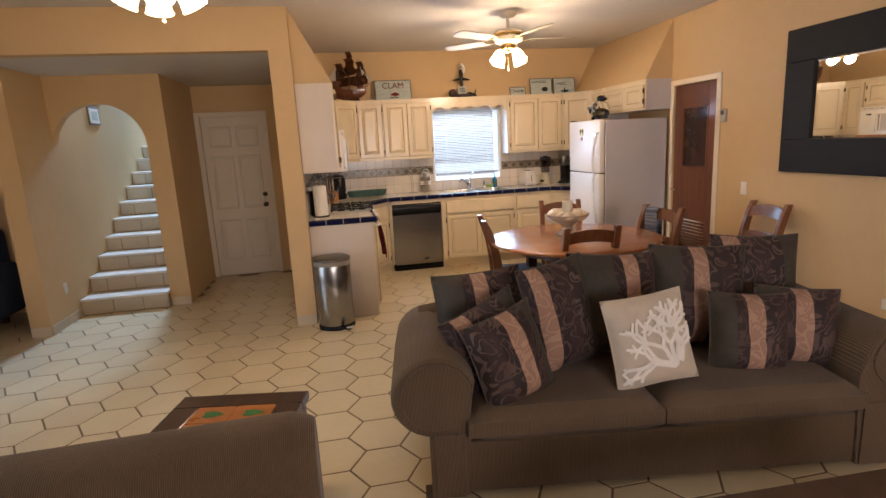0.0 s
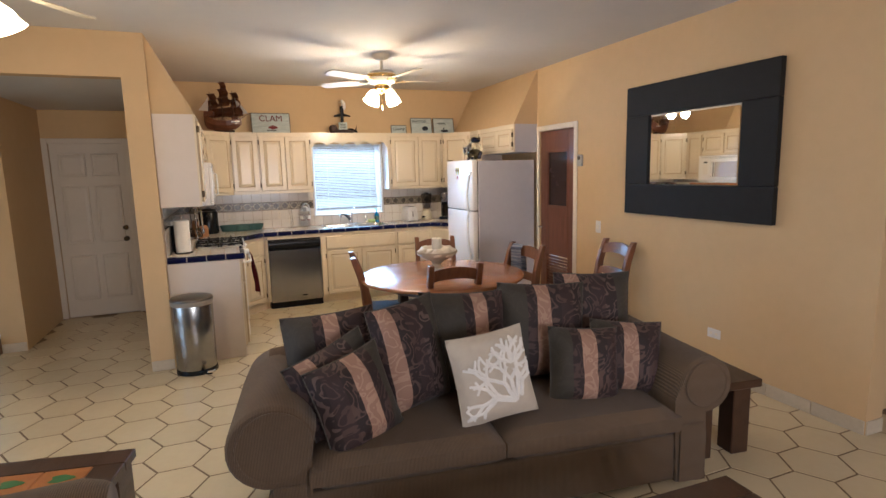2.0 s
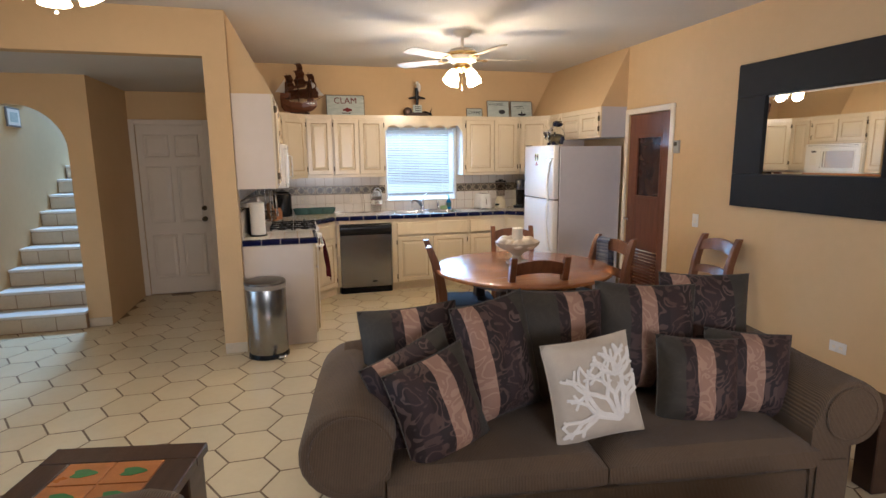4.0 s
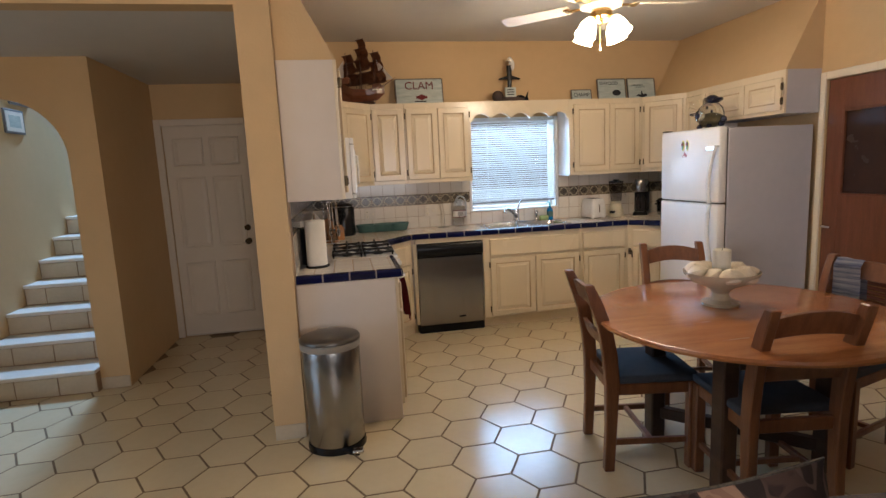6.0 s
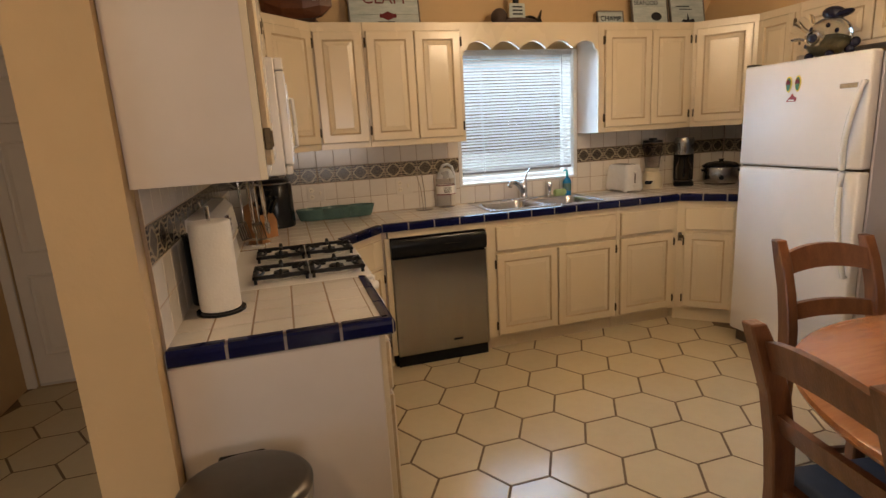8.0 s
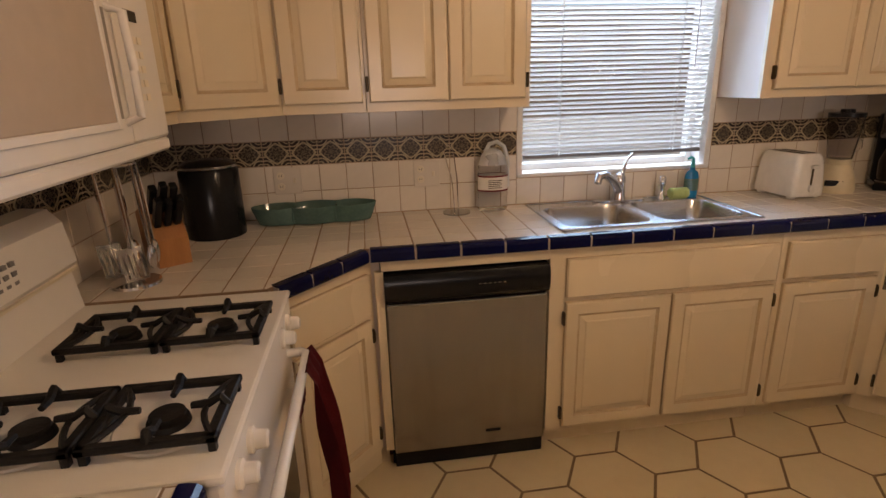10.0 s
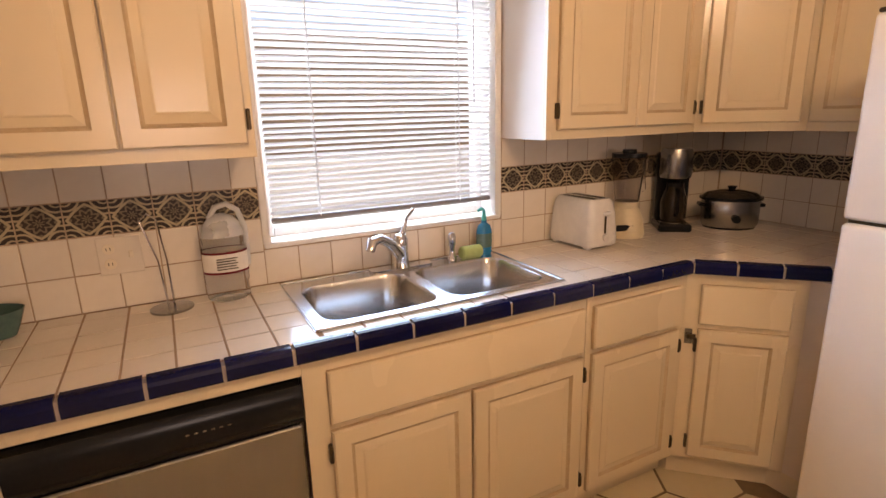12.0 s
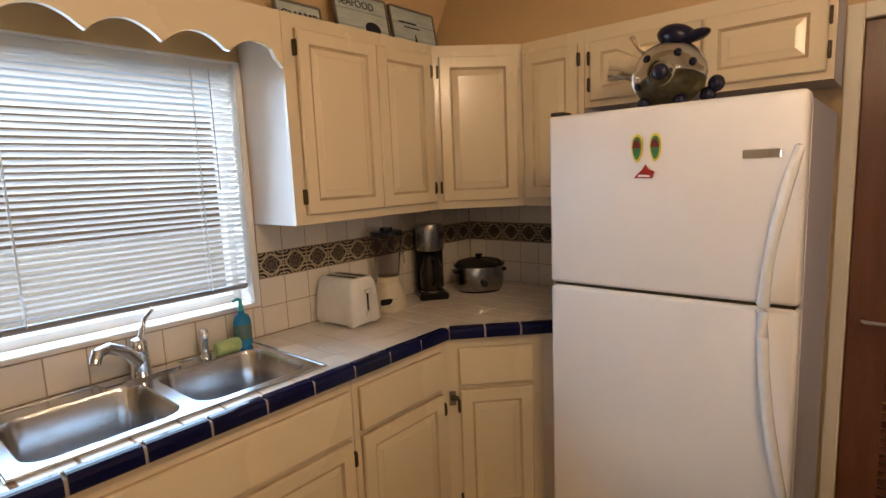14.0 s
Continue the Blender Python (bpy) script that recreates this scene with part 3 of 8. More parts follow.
wall("wall_stair_top", "plaster ceiling over the stairs, daylight put in as pale colour", box(SX0 - 0.15, SX1 + 0.1, ARCHY + 0.11, 11.45, 5.2, 5.3, bm=box(SX0 - 0.15, SX1 + 0.1, ARCHY + 0.11, ARCHY + 0.2, HZ, 5.2)), STAIRWALL)
wall("wall_left_end", "tan plaster wall end by the side room", box(SX0 - 0.17, SX0 - 0.151, 6.42, 7.4, 0, HZ, bm=box(-3.1, SX0 - 0.17, 7.4, 7.5, 0, HZ)))
wall("pantry_back", "dark pantry wall behind the red door", box(5.5, 5.6, 5.4, 6.8, 0, 2.3))

# sloping plaster panels over the end cabinets
for nm, poly, y0, y1 in (("soffit", ((KX, UZ1), (1.305, UZ1), (KX, CZ)), 5.955, 6.9), ("soffit", ((XR, UZ1), (XR, CZ), (4.53, UZ1)), 6.44, YB)):
    b = bmesh.new()
    a = [b.verts.new((x, y0, z)) for x, z in poly]
    c = [b.verts.new((x, y1, z)) for x, z in poly]
    b.faces.new(a), b.faces.new(c[::-1])
    for k in range(3):
        b.faces.new((a[k], a[(k + 1) % 3], c[(k + 1) % 3], c[k]))
    wall(nm, "tan plaster panel sloping from the cabinets to the ceiling", b)

# outdoors
ground = tagged(part("ground", box(-60, 60, 8.33, 70, -0.3, -0.1), CONCRETE), "sunlit concrete yard behind the kitchen", "ground", kind="structure")
tagged(part("neighbour_wall", box(-3, 9.5, 11.6, 11.8, -0.1, 2.2), OUTWALL), "stucco garden wall behind the kitchen", "wall", kind="structure")
tagged(part("neighbour_sill", box(1.5, 6, 10.4, 10.6, -0.1, 1.15), CONCRETE), "low sunlit planter wall", "wall", kind="structure")
tagged(part("ground", box(-60, -3.2, -60, 60, -0.3, -0.1), CONCRETE), "paved patio beyond the side door", "ground", kind="structure")

# ---- window with blind ----
win = tagged(thing("window_1", pose((WX0 + WX1) / 2, YB, WZ0), "white sliding kitchen window in a plain reveal above the sink", "window"), kind="structure")
b = bmesh.new()
for x0, x1, z0, z1 in ((WX0, WX0 + 0.035, WZ0, WZ1), (WX1 - 0.035, WX1, WZ0, WZ1), (WX0 + 0.035, WX1 - 0.035, WZ0, WZ0 + 0.035), (WX0 + 0.035, WX1 - 0.035, WZ1 - 0.035, WZ1)):
    box(x0, x1, YB + 0.10, YB + 0.15, z0, z1, 0.003, bm=b)
part("window_frame", b, WINWHITE, win)
part("window_sill", box(WX0 - 0.018, WX1 + 0.018, YB - 0.012, YB + 0.10, WZ0 - 0.012, WZ0 + 0.004, 0.003), WINWHITE, win)
b = bmesh.new()
for x0, x1, z0, z1 in ((WX0 - 0.02, WX0, WZ0, WZ1), (WX1, WX1 + 0.02, WZ0, WZ1)):
    box(x0, x1, YB - 0.010, YB, z0, z1, 0.002, bm=b)
part("casing", b, WINWHITE, win)
for x0, x1, z0, z1 in ((WX0, WX0 + 0.006, WZ0 + 0.005, WZ1 - 0.006), (WX1 - 0.006, WX1, WZ0 + 0.005, WZ1 - 0.006), (WX0, WX1, WZ1 - 0.006, WZ1)):
    part("reveal_lining", box(x0, x1, YB - 0.008, YB + 0.099, z0, z1), WINWHITE, win)
for x0, x1 in ((WX0 + 0.035, WX1 - 0.035),):
    pane = part("pane", box(x0, x1, YB + 0.123, YB + 0.127, WZ0 + 0.035, WZ1 - 0.035), GLASS, win)
    pane.visible_shadow = False

blind = thing("venetian_blind", pose(3.0, YB + 0.035, WZ1), "white slatted venetian blind, lowered and half open, in the kitchen window", "blind")
part("headrail", box(WX0 + 0.01, WX1 - 0.01, YB + 0.015, YB + 0.055, 1.93, 1.962, 0.003), BLIND, blind)
part("bottom_rail", box(WX0 + 0.02, WX1 - 0.01, YB + 0.022, YB + 0.048, 1.118, 1.136, 0.003), RAIL, blind, "grey bottom rail")
b = bmesh.new()
sec = [(-0.0125, 0), (-0.006, 0.0014), (0, 0.0019), (0.006, 0.0014), (0.0125, 0)]
tl = radians(-31)
ring = [(y * math.cos(tl) - z * math.sin(tl), y * math.sin(tl) + z * math.cos(tl)) for y, z in sec]
sm = bmesh.new()
L0 = WX0 + 0.02 - 3.0
L1 = WX1 - 0.008 - 3.0
lo = [[sm.verts.new((x, y, z)) for y, z in ring] for x in (L0, L1)]
hi = [[sm.verts.new((x, y, z + 0.0007)) for y, z in ring] for x in (L0, L1)]
for k in range(4):
    sm.faces.new((lo[0][k], lo[0][k + 1], lo[1][k + 1], lo[1][k]))
    sm.faces.new((hi[0][k], hi[1][k], hi[1][k + 1], hi[0][k + 1]))
for k in (0, 4):
    sm.faces.new((lo[0][k], lo[1][k], hi[1][k], hi[0][k]))
slat_pose = [pose(3.0, YB + 0.035, 1.152 + 0.0208 * k, 0, 0.25 * math.sin(k * 1.7)) for k in range(38)]
first = part("slat", sm.copy(), BLIND, blind)
first.matrix_basis = base_of(blind).inverted() @ slat_pose[0]
sm.free()
first.data.transform(base_of(blind))
for pm in slat_pose[1:]:
    share("slat", first.data, pm, blind)
b.free()
for x in (2.74, 3.30):
    part("ladder_cord", tube([(x, YB + 0.021, 1.13), (x, YB + 0.021, 1.94)], 0.0022, 5), BLIND, blind)
    part("ladder_cord", tube([(x, YB + 0.049, 1.13), (x, YB + 0.049, 1.94)], 0.0014, 5), BLIND, blind)
part("pull_cord", tube([(3.36, YB + 0.012, 1.93), (3.362, YB + 0.012, 1.50)], 0.0018, 5), RAIL, blind)

# ---- doors ----
door = tagged(thing("door_1", pose(0.065, DOORY, 0), "white six-panel front door, shut, at the end of the hall", "door"), kind="structure")
b = box(-0.295, 0.425, DOORY + 0.02, DOORY + 0.06, 0.012, 1.995)
part("door_leaf", b, DOORW, door)
for px in (-0.225, 0.095):
    for pz, ph in ((0.20, 0.52), (0.86, 0.66), (1.62, 0.26)):
        part("door_panel", panel_front(0.265, ph, px, pz, rail=0.012, m=Matrix.Translation((0, DOORY + 0.0215, 0))), [DOORW, DOORW], door)
b = box(-0.355, -0.297, DOORY - 0.018, DOORY - 0.001, 0, 2.045, 0.004)
box(0.427, 0.487, DOORY - 0.018, DOORY - 0.001, 0, 2.045, 0.004, bm=b)
box(-0.297, 0.427, DOORY - 0.018, DOORY - 0.001, 1.985, 2.045, 0.004, bm=b)
part("door_frame", b, DOORW, door)
for z in (0.89, 1.02):
    part("door_knob" if z < 1 else "deadbolt", lathe([(0.031, 0), (0.031, 0.006), (0.012, 0.012), (0.012, 0.03), (0.026, 0.04), (0.028, 0.052), (0.018, 0.062), (0, 0.064)] if z < 1 else [(0.03, 0), (0.03, 0.012), (0.02, 0.02), (0, 0.021)], 16,
         m=Matrix.Translation((0.365, DOORY + 0.02, z)) @ pose(0, 0, 0, 90)), HINGE, door, "dark bronze " + ("knob" if z < 1 else "deadbolt"), smooth=True)
part("threshold", box(-0.297, 0.427, DOORY - 0.03, DOORY + 0.06, 0, 0.014, 0.003), CHROME, door, "worn metal threshold")

pantry = tagged(thing("door_2", pose(XR, 6.06, 0), "red-brown pantry door with a dark upper panel and a louvred lower panel", "door"), kind="structure")
MP = Matrix.Translation((XR + 0.012, 6.385, 0)) @ pose(0, 0, 0, 0, 0, -90)
b = bmesh.new()
for x0, x1, z0, z1 in ((0.003, 0.125, 0.01, 1.995), (0.525, 0.647, 0.01, 1.995), (0.125, 0.525, 0.01, 0.20), (0.125, 0.525, 0.62, 1.16), (0.125, 0.525, 1.78, 1.995)):
    box(x0, x1, 0, 0.036, z0, z1, 0.002, bm=b, m=MP)
part("door_leaf", b, REDWOOD, pantry)
part("dark_panel", box(0.125, 0.525, 0.016, 0.026, 1.16, 1.78, m=MP), surface("dark smoked pane", (0.04, 0.018, 0.012), (0.03, 0.014, 0.01), rough=0.25), pantry, "dark smoked upper panel")
b = bmesh.new()
for x0, x1, z0, z1 in ((0.125, 0.145, 1.16, 1.78), (0.505, 0.525, 1.16, 1.78), (0.145, 0.505, 1.16, 1.18), (0.145, 0.505, 1.76, 1.78)):
    box(x0, x1, -0.004, 0.016, z0, z1, 0.002, bm=b, m=MP)
part("panel_moulding", b, REDWOOD, pantry)
for k in range(12):
    part("louvre", box(0.125, 0.525, -0.014, 0.014, -0.004, 0.004, m=MP @ Matrix.Translation((0, 0.018, 0.222 + k * 0.0335)) @ pose(0, 0, 0, 38)), REDWOOD, pantry)
b = box(XR - 0.016, XR - 0.001, 5.675, 5.733, 0, 2.055, 0.004)
box(XR - 0.016, XR - 0.001, 6.387, 6.436, 0, 2.055, 0.004, bm=b)
box(XR - 0.016, XR - 0.001, 5.733, 6.387, 2.0, 2.055, 0.004, bm=b)
part("door_frame", b, TRIM, pantry)
part("door_handle", tube([(XR + 0.01, 6.335, 0.93), (XR - 0.035, 6.335, 0.93), (XR - 0.05, 6.325, 0.93), (XR - 0.05, 6.25, 0.928)], 0.009, 10), CHROME, pantry, "chrome lever handle", smooth=True)

# ---- stairs ----
stairs = tagged(thing("stairs", pose((SX0 + SX1) / 2, ARCHY, 0), "steep tiled stairs with pale nosings climbing behind the arch", "stairs"), kind="structure")
RISE, RUN = 0.171, 0.281
for k in range(12):
    y0 = 7.025 + RUN * k
    part("step", box(SX0 + 0.001, SX1 - 0.001, y0, 10.6, RISE * k, RISE * (k + 1) - 0.03), TGROUT, stairs)
    part("tread", box(SX0 + 0.001, SX1 - 0.001, y0 - 0.018, y0 + RUN + 0.004, RISE * (k + 1) - 0.03, RISE * (k + 1), 0.008, seg=2), surface("white stair nosing", (0.74, 0.70, 0.64), (0.68, 0.63, 0.56), rough=0.35) if k == 0 else bpy.data.materials["white stair nosing"], stairs)
    n = 3
    off = -0.14 * (k % 2)
    edges = [SX0 + 0.002] + [v for v in (SX0 + 0.28 * j + 0.30 + off for j in range(4)) if SX0 + 0.03 < v < SX1 - 0.02] + [SX1 - 0.002]
    for a, c in zip(edges, edges[1:]):
        part("riser_tile", box(a + 0.004, c - 0.004, y0 - 0.008, y0 - 0.001, RISE * k + 0.006, RISE * (k + 1) - 0.034, 0.002), SKIRT, stairs)
for yy, ww, zz, hh, said in ((8.09, 0.28, 1.945, 0.20, "small thin-framed picture low on the stair wall"), (8.21, 0.30, 2.19, 0.24, "small thin-framed picture above another on the stair wall")):
    pic = thing("picture_frame", pose(SX0, yy, zz), said, "picture")
    part("frame", box(SX0 + 0.001, SX0 + 0.018, yy - ww / 2, yy + ww / 2, zz, zz + hh, 0.003), RAIL, pic)
    part("picture", box(SX0 + 0.018, SX0 + 0.020, yy - ww / 2 + 0.018, yy + ww / 2 - 0.018, zz + 0.018, zz + hh - 0.018), PAPER, pic, "pale mount")
    part("print", box(SX0 + 0.020, SX0 + 0.0212, yy - ww / 2 + 0.06, yy + ww / 2 - 0.06, zz + 0.05, zz + hh - 0.05), SIGNWOOD, pic, "faded print")

# ---- skirting ----
def skirting(x0, y0, x1, y1, face):
    """A run of skirting tiles along a wall foot; face: which way it looks."""
    holder = tagged(thing("baseboard", pose(x0, y0, 0), "cream tile skirting along the wall foot", "skirting"), kind="structure")
    L = math.hypot(x1 - x0, y1 - y0)
    n = max(1, round(L / 0.31))
    a = math.degrees(math.atan2(y1 - y0, x1 - x0))
    for k in range(n):
        u0, u1 = L * k / n + 0.003, L * (k + 1) / n - 0.003
        part("skirting_tile", box(u0, u1, -0.011 * face if face > 0 else 0.0005, -0.0005 if face > 0 else 0.011, 0, 0.085, 0.002, m=Matrix.Translation((x0, y0, 0)) @ pose(0, 0, 0, 0, 0, a)), SKIRT, holder)
skirting(XR, 2.89, XR, 5.67, -1)
skirting(AX, ARCHY, SX1, ARCHY, -1)
skirting(HX, PY, KX, PY, 1)
skirting(SX0, 6.42, SX0, ARCHY - 0.01, 1)
skirting(SX0 - 0.17, 6.42, SX0, 6.42, 1)
skirting(XR, 2.89, XR + 0.15, 2.89, 1)


# ---- kitchen cabinets ----
def facing(x, y, rz):
    return Matrix.Translation((x, y, 0)) @ pose(0, 0, 0, 0, 0, rz)


def add_front(parent, M, x0, w, z0, h, kind="door", hinge="l", raised=True, rail=0.052):
    d = part(kind, panel_front(w, h, x0, z0, rail=rail, m=M @ Matrix.Translation((0, -0.001, 0)), raised=raised), [CAB, GLAZE], parent)
    if hinge:
        hx = x0 - 0.006 if hinge == "l" else x0 + w + 0.006
        for hz in (z0 + 0.065, z0 + h - 0.065):
            bm = box(hx - 0.005, hx + 0.005, -0.020, -0.002, hz - 0.027, hz + 0.027, 0.002, m=M)
            box(hx - 0.003, hx + 0.003, -0.024, -0.019, hz - 0.020, hz + 0.020, 0.001, bm=bm, m=M)
            part("hinge", bm, HINGE, d, "dark bronze hinge")
    return d


def cabinet(name, label, M, w, depth, z0, z1, fronts, toe=0.0, side=CABSIDE, poly=None, group="", low=0.0):
    """A cabinet unit, its face frame in the plane y = 0 of M. fronts: (x0, w, z0, h, kind, hinge)."""
    root = thing(name, M @ Matrix.Translation((w / 2, 0, z0)), label, "cabinet", group)
    if poly:
        part("body", prism(poly, z0 + toe, z1), side, root)
        if toe:
            part("toe_kick", prism([(0.98 * x + 0.02 * sum(p[0] for p in poly) / len(poly), 0.93 * y + 0.07 * 7.95) for x, y in poly], z0, z0 + toe), CAB, root)
    else:
        part("body", box(0.001, w - 0.001, 0.018, depth, z0 + toe, z1 - low, m=M), side, root)
        if toe:
            part("toe_kick", box(0.001, w - 0.001, 0.055, depth, z0, z0 + toe, m=M), CAB, root)
    bm = bmesh.new()
    xs = sorted({0.0, w})
    lo, hi = min(f[2] for f in fronts), max(f[2] + f[3] for f in fronts)
    e = 0.004 if poly else 0.0
    box(-e, w + e, 0, 0.018, z0 + toe, z1, 0.0008, bm=bm, m=M)
    part("face_frame", bm, CAB, root)
    for x0, fw, fz, fh, kind, hg in fronts:
        add_front(root, M, x0, fw, fz, fh, kind, hg, raised=(kind == "door"))
    return root


UD = 0.27
D0, DH = UZ0 + 0.035, UZ1 - UZ0 - 0.085
up = "cream glazed raised-panel wall cabinet, "
M = facing(1.58, 7.875, 0)
cabinet("upper_cabinet", up + "one door", M, 0.30, YB - 7.875 - 0.002, UZ0, UZ1, [(0.008, 0.282, D0, DH, "door", "l")])
M = facing(1.882, 7.875, 0)
cabinet("upper_cabinet", up + "two doors by the window", M, 0.62, YB - 7.875 - 0.002, UZ0, UZ1, [(0.012, 0.292, D0, DH, "door", "l"), (0.308, 0.292, D0, DH, "door", "r")])
M = facing(3.475, 7.875, 0)
cabinet("upper_cabinet", up + "two doors beyond the window", M, 0.77, YB - 7.875 - 0.002, UZ0, UZ1, [(0.045, 0.37, D0, DH, "door", "l"), (0.419, 0.315, D0, DH, "door", "r")])
M = facing(1.305, 7.60, 45)
cabinet("upper_cabinet", up + "across the corner, over a canister", M, 0.388, 0.2, UZ0, UZ1, [(0.014, 0.355, D0, DH, "door", "l")],
        poly=[(KX + 0.002, 7.602), (1.305, 7.612), (1.572, 7.877), (1.577, YB - 0.002), (KX + 0.002, YB - 0.002)])
M = facing(4.248, 7.875, -45)
cabinet("upper_cabinet", up + "across the corner, over coffee maker", M, 0.40, 0.2, UZ0, UZ1, [(0.022, 0.35, D0, DH, "door", "l")],
        poly=[(4.254, 7.879), (4.531, 7.604), (XR - 0.002, 7.592), (XR - 0.002, YB - 0.002), (4.249, YB - 0.002)])
M = facing(4.53, 7.59, -90)
cabinet("upper_cabinet", up + "beside the refrigerator", M, 0.30, 0.308, UZ0, UZ1, [(0.012, 0.262, D0, DH, "door", "r")])
M = facing(4.53, 7.288, -90)
cabinet("upper_cabinet", "short cream two-door cabinet above the refrigerator, side in pale grey", M, 0.848, 0.308, 1.775, UZ1,
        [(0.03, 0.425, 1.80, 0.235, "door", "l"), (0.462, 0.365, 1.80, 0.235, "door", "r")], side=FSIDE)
M = facing(1.305, 5.955, 90)
cabinet("upper_cabinet", "off-white end cabinet over the peninsula, its plain side to the lounge", M, 0.56, 0.313, UZ0 - 0.02, UZ1, [(0.03, 0.50, D0 - 0.02, DH + 0.02, "door", "l")])
M = facing(1.305, 6.517, 90)
cabinet("upper_cabinet", "short cream cabinet above the microwave", M, 0.768, 0.313, 1.72, UZ1, [(0.02, 0.36, 1.745, 0.29, "door", "l"), (0.388, 0.36, 1.745, 0.29, "door", "r")])
M = facing(1.305, 7.287, 90)
cabinet("upper_cabinet", "narrow cream cabinet between microwave and corner unit", M, 0.311, 0.313, UZ0, UZ1, [(0.02, 0.27, D0, DH, "door", "r")])

# scalloped valance over the window
val = thing("valance", pose(3.0, 7.88, UZ1), "cream scalloped wooden valance bridging the cabinets over the window", "valance")
bm = bmesh.new()
VX0, VX1, n = 2.504, 3.474, 72
low = []
for k in range(n + 1):
    u = (k / n) * 5
    f = u - math.floor(u) if k < n else 1.0
    low.append((VX0 + (VX1 - VX0) * k / n, 1.925 + 0.052 * abs(math.sin(math.pi * f)) ** 0.8 - (0.02 if u < 0.15 or u > 4.85 else 0)))
for (xa, za), (xb, zb) in zip(low, low[1:]):
    vs = [bm.verts.new((x, y, z)) for y in (7.876, 7.894) for x, z in ((xa, za), (xb, zb), (xb, UZ1), (xa, UZ1))]
    bm.faces.new(vs[:4]), bm.faces.new(vs[4:][::-1])
    bm.faces.new((vs[0], vs[4], vs[5], vs[1])), bm.faces.new((vs[3], vs[2], vs[6], vs[7]))
bmesh.ops.remove_doubles(bm, verts=bm.verts[:], dist=1e-5)
part("board", bm, CAB, val)
part("shelf_top", box(VX0, VX1, 7.896, YB - 0.002, UZ1 - 0.018, UZ1), CAB, val)

# base cabinets
FY, CF, BZ = 7.615, 7.585, 0.872
lo = "cream glazed base cabinet, "
DZ, DHB, WZ, WH = 0.11, 0.545, 0.675, 0.155
cabinet("base_cabinet", lo + "two doors beneath the sink", facing(2.512, FY, 0), 0.945, 0.54, 0, BZ,
        [(0.062, 0.868, WZ, WH, "drawer_front", ""), (0.062, 0.428, DZ, DHB, "door", "l"), (0.498, 0.432, DZ, DHB, "door", "r")], toe=0.09, low=0.15)
cabinet("base_cabinet", lo + "door and drawer, next to sink base", facing(3.459, FY, 0), 0.49, 0.54, 0, BZ,
        [(0.025, 0.425, WZ, WH, "drawer_front", ""), (0.025, 0.425, DZ, DHB, "door", "r")], toe=0.09)
cabinet("base_cabinet", lo + "across the corner by the refrigerator", facing(3.951, FY, -45), 0.40, 0.3, 0, BZ,
        [(0.05, 0.30, WZ, WH, "drawer_front", ""), (0.05, 0.30, DZ, DHB, "door", "l")], toe=0.09,
        poly=[(3.955, 7.622), (4.23, 7.348), (4.236, 7.19), (XR - 0.002, 7.19), (XR - 0.002, YB - 0.002), (3.951, YB - 0.002)])
cabinet("base_cabinet", lo + "across the corner by the stove", facing(1.572, 7.318, 48), 0.43, 0.3, 0, BZ,
        [(0.035, 0.355, WZ, WH, "drawer_front", ""), (0.035, 0.355, DZ, DHB, "door", "r")], toe=0.09,
        poly=[(KX + 0.002, 7.285), (1.565, 7.285), (1.575, 7.325), (1.85, 7.63), (1.885, 7.635), (1.885, YB - 0.002), (KX + 0.002, YB - 0.002)])
latch = thing("cabinet_latch", facing(3.951, FY, -45) @ Matrix.Translation((0.018, 0, 0.62)), "worn metal latch between two base cabinet doors", "latch")
LM = base_of(latch)
part("plate", box(-0.012, 0.014, -0.006, -0.0015, -0.030, 0.030, 0.001, m=LM), STEEL, latch)
part("arm", box(-0.006, 0.026, -0.014, -0.0065, -0.008, 0.012, 0.002, m=LM), HINGE, latch, "bronze arm")
pen = thing("peninsula", pose(1.28, 6.2, 0), "off-white plastered end cabinet under the short counter", "cabinet")
part("body", box(KX + 0.002, 1.555, 5.985, 6.505, 0.0, BZ, 0.004), CABSIDE, pen)
part("face_frame", box(1.555, 1.573, 6.0, 6.505, 0.09, BZ, 0.0015), CAB, pen)
add_front(pen, facing(1.574, 6.0, 90), 0.04, 0.43, DZ, DHB, "door", "")
add_front(pen, facing(1.574, 6.0, 90), 0.04, 0.43, WZ, WH, "drawer_front", "", raised=False)

# dishwasher
dw = thing("dishwasher", pose(2.2, 7.6, 0), "brushed steel dishwasher with a black control strip and black foot", "dishwasher")
part("tub", box(1.89, 2.508, 7.64, 8.1, 0.0, 0.865), BLACK, dw)
part("rail", box(1.889, 2.510, 7.606, 7.638, 0.832, 0.872, 0.002), CAB, dw, "cream filler rail under the counter")
part("stile", box(1.864, 1.897, 7.604, 7.629, 0.09, 0.831, 0.002), CAB, dw, "cream filler stile at the side")
part("door", box(1.900, 2.500, 7.592, 7.638, 0.078, 0.706, 0.005), STEEL, dw, "brushed steel door")
bm = bmesh.new()
prof = [(7.638, 0.712), (7.596, 0.712), (7.583, 0.722), (7.577, 0.745), (7.575, 0.775), (7.578, 0.802), (7.588, 0.820), (7.638, 0.822)]
ends = [[bm.verts.new((x, y, z)) for y, z in prof] for x in (1.898, 2.502)]
bm.faces.new(ends[0]), bm.faces.new(ends[1][::-1])
for k in range(8):
    bm.faces.new((ends[0][k], ends[0][(k + 1) % 8], ends[1][(k + 1) % 8], ends[1][k]))
part("control_panel", bm, BLACK, dw, "glossy black bowed control strip", smooth=True)
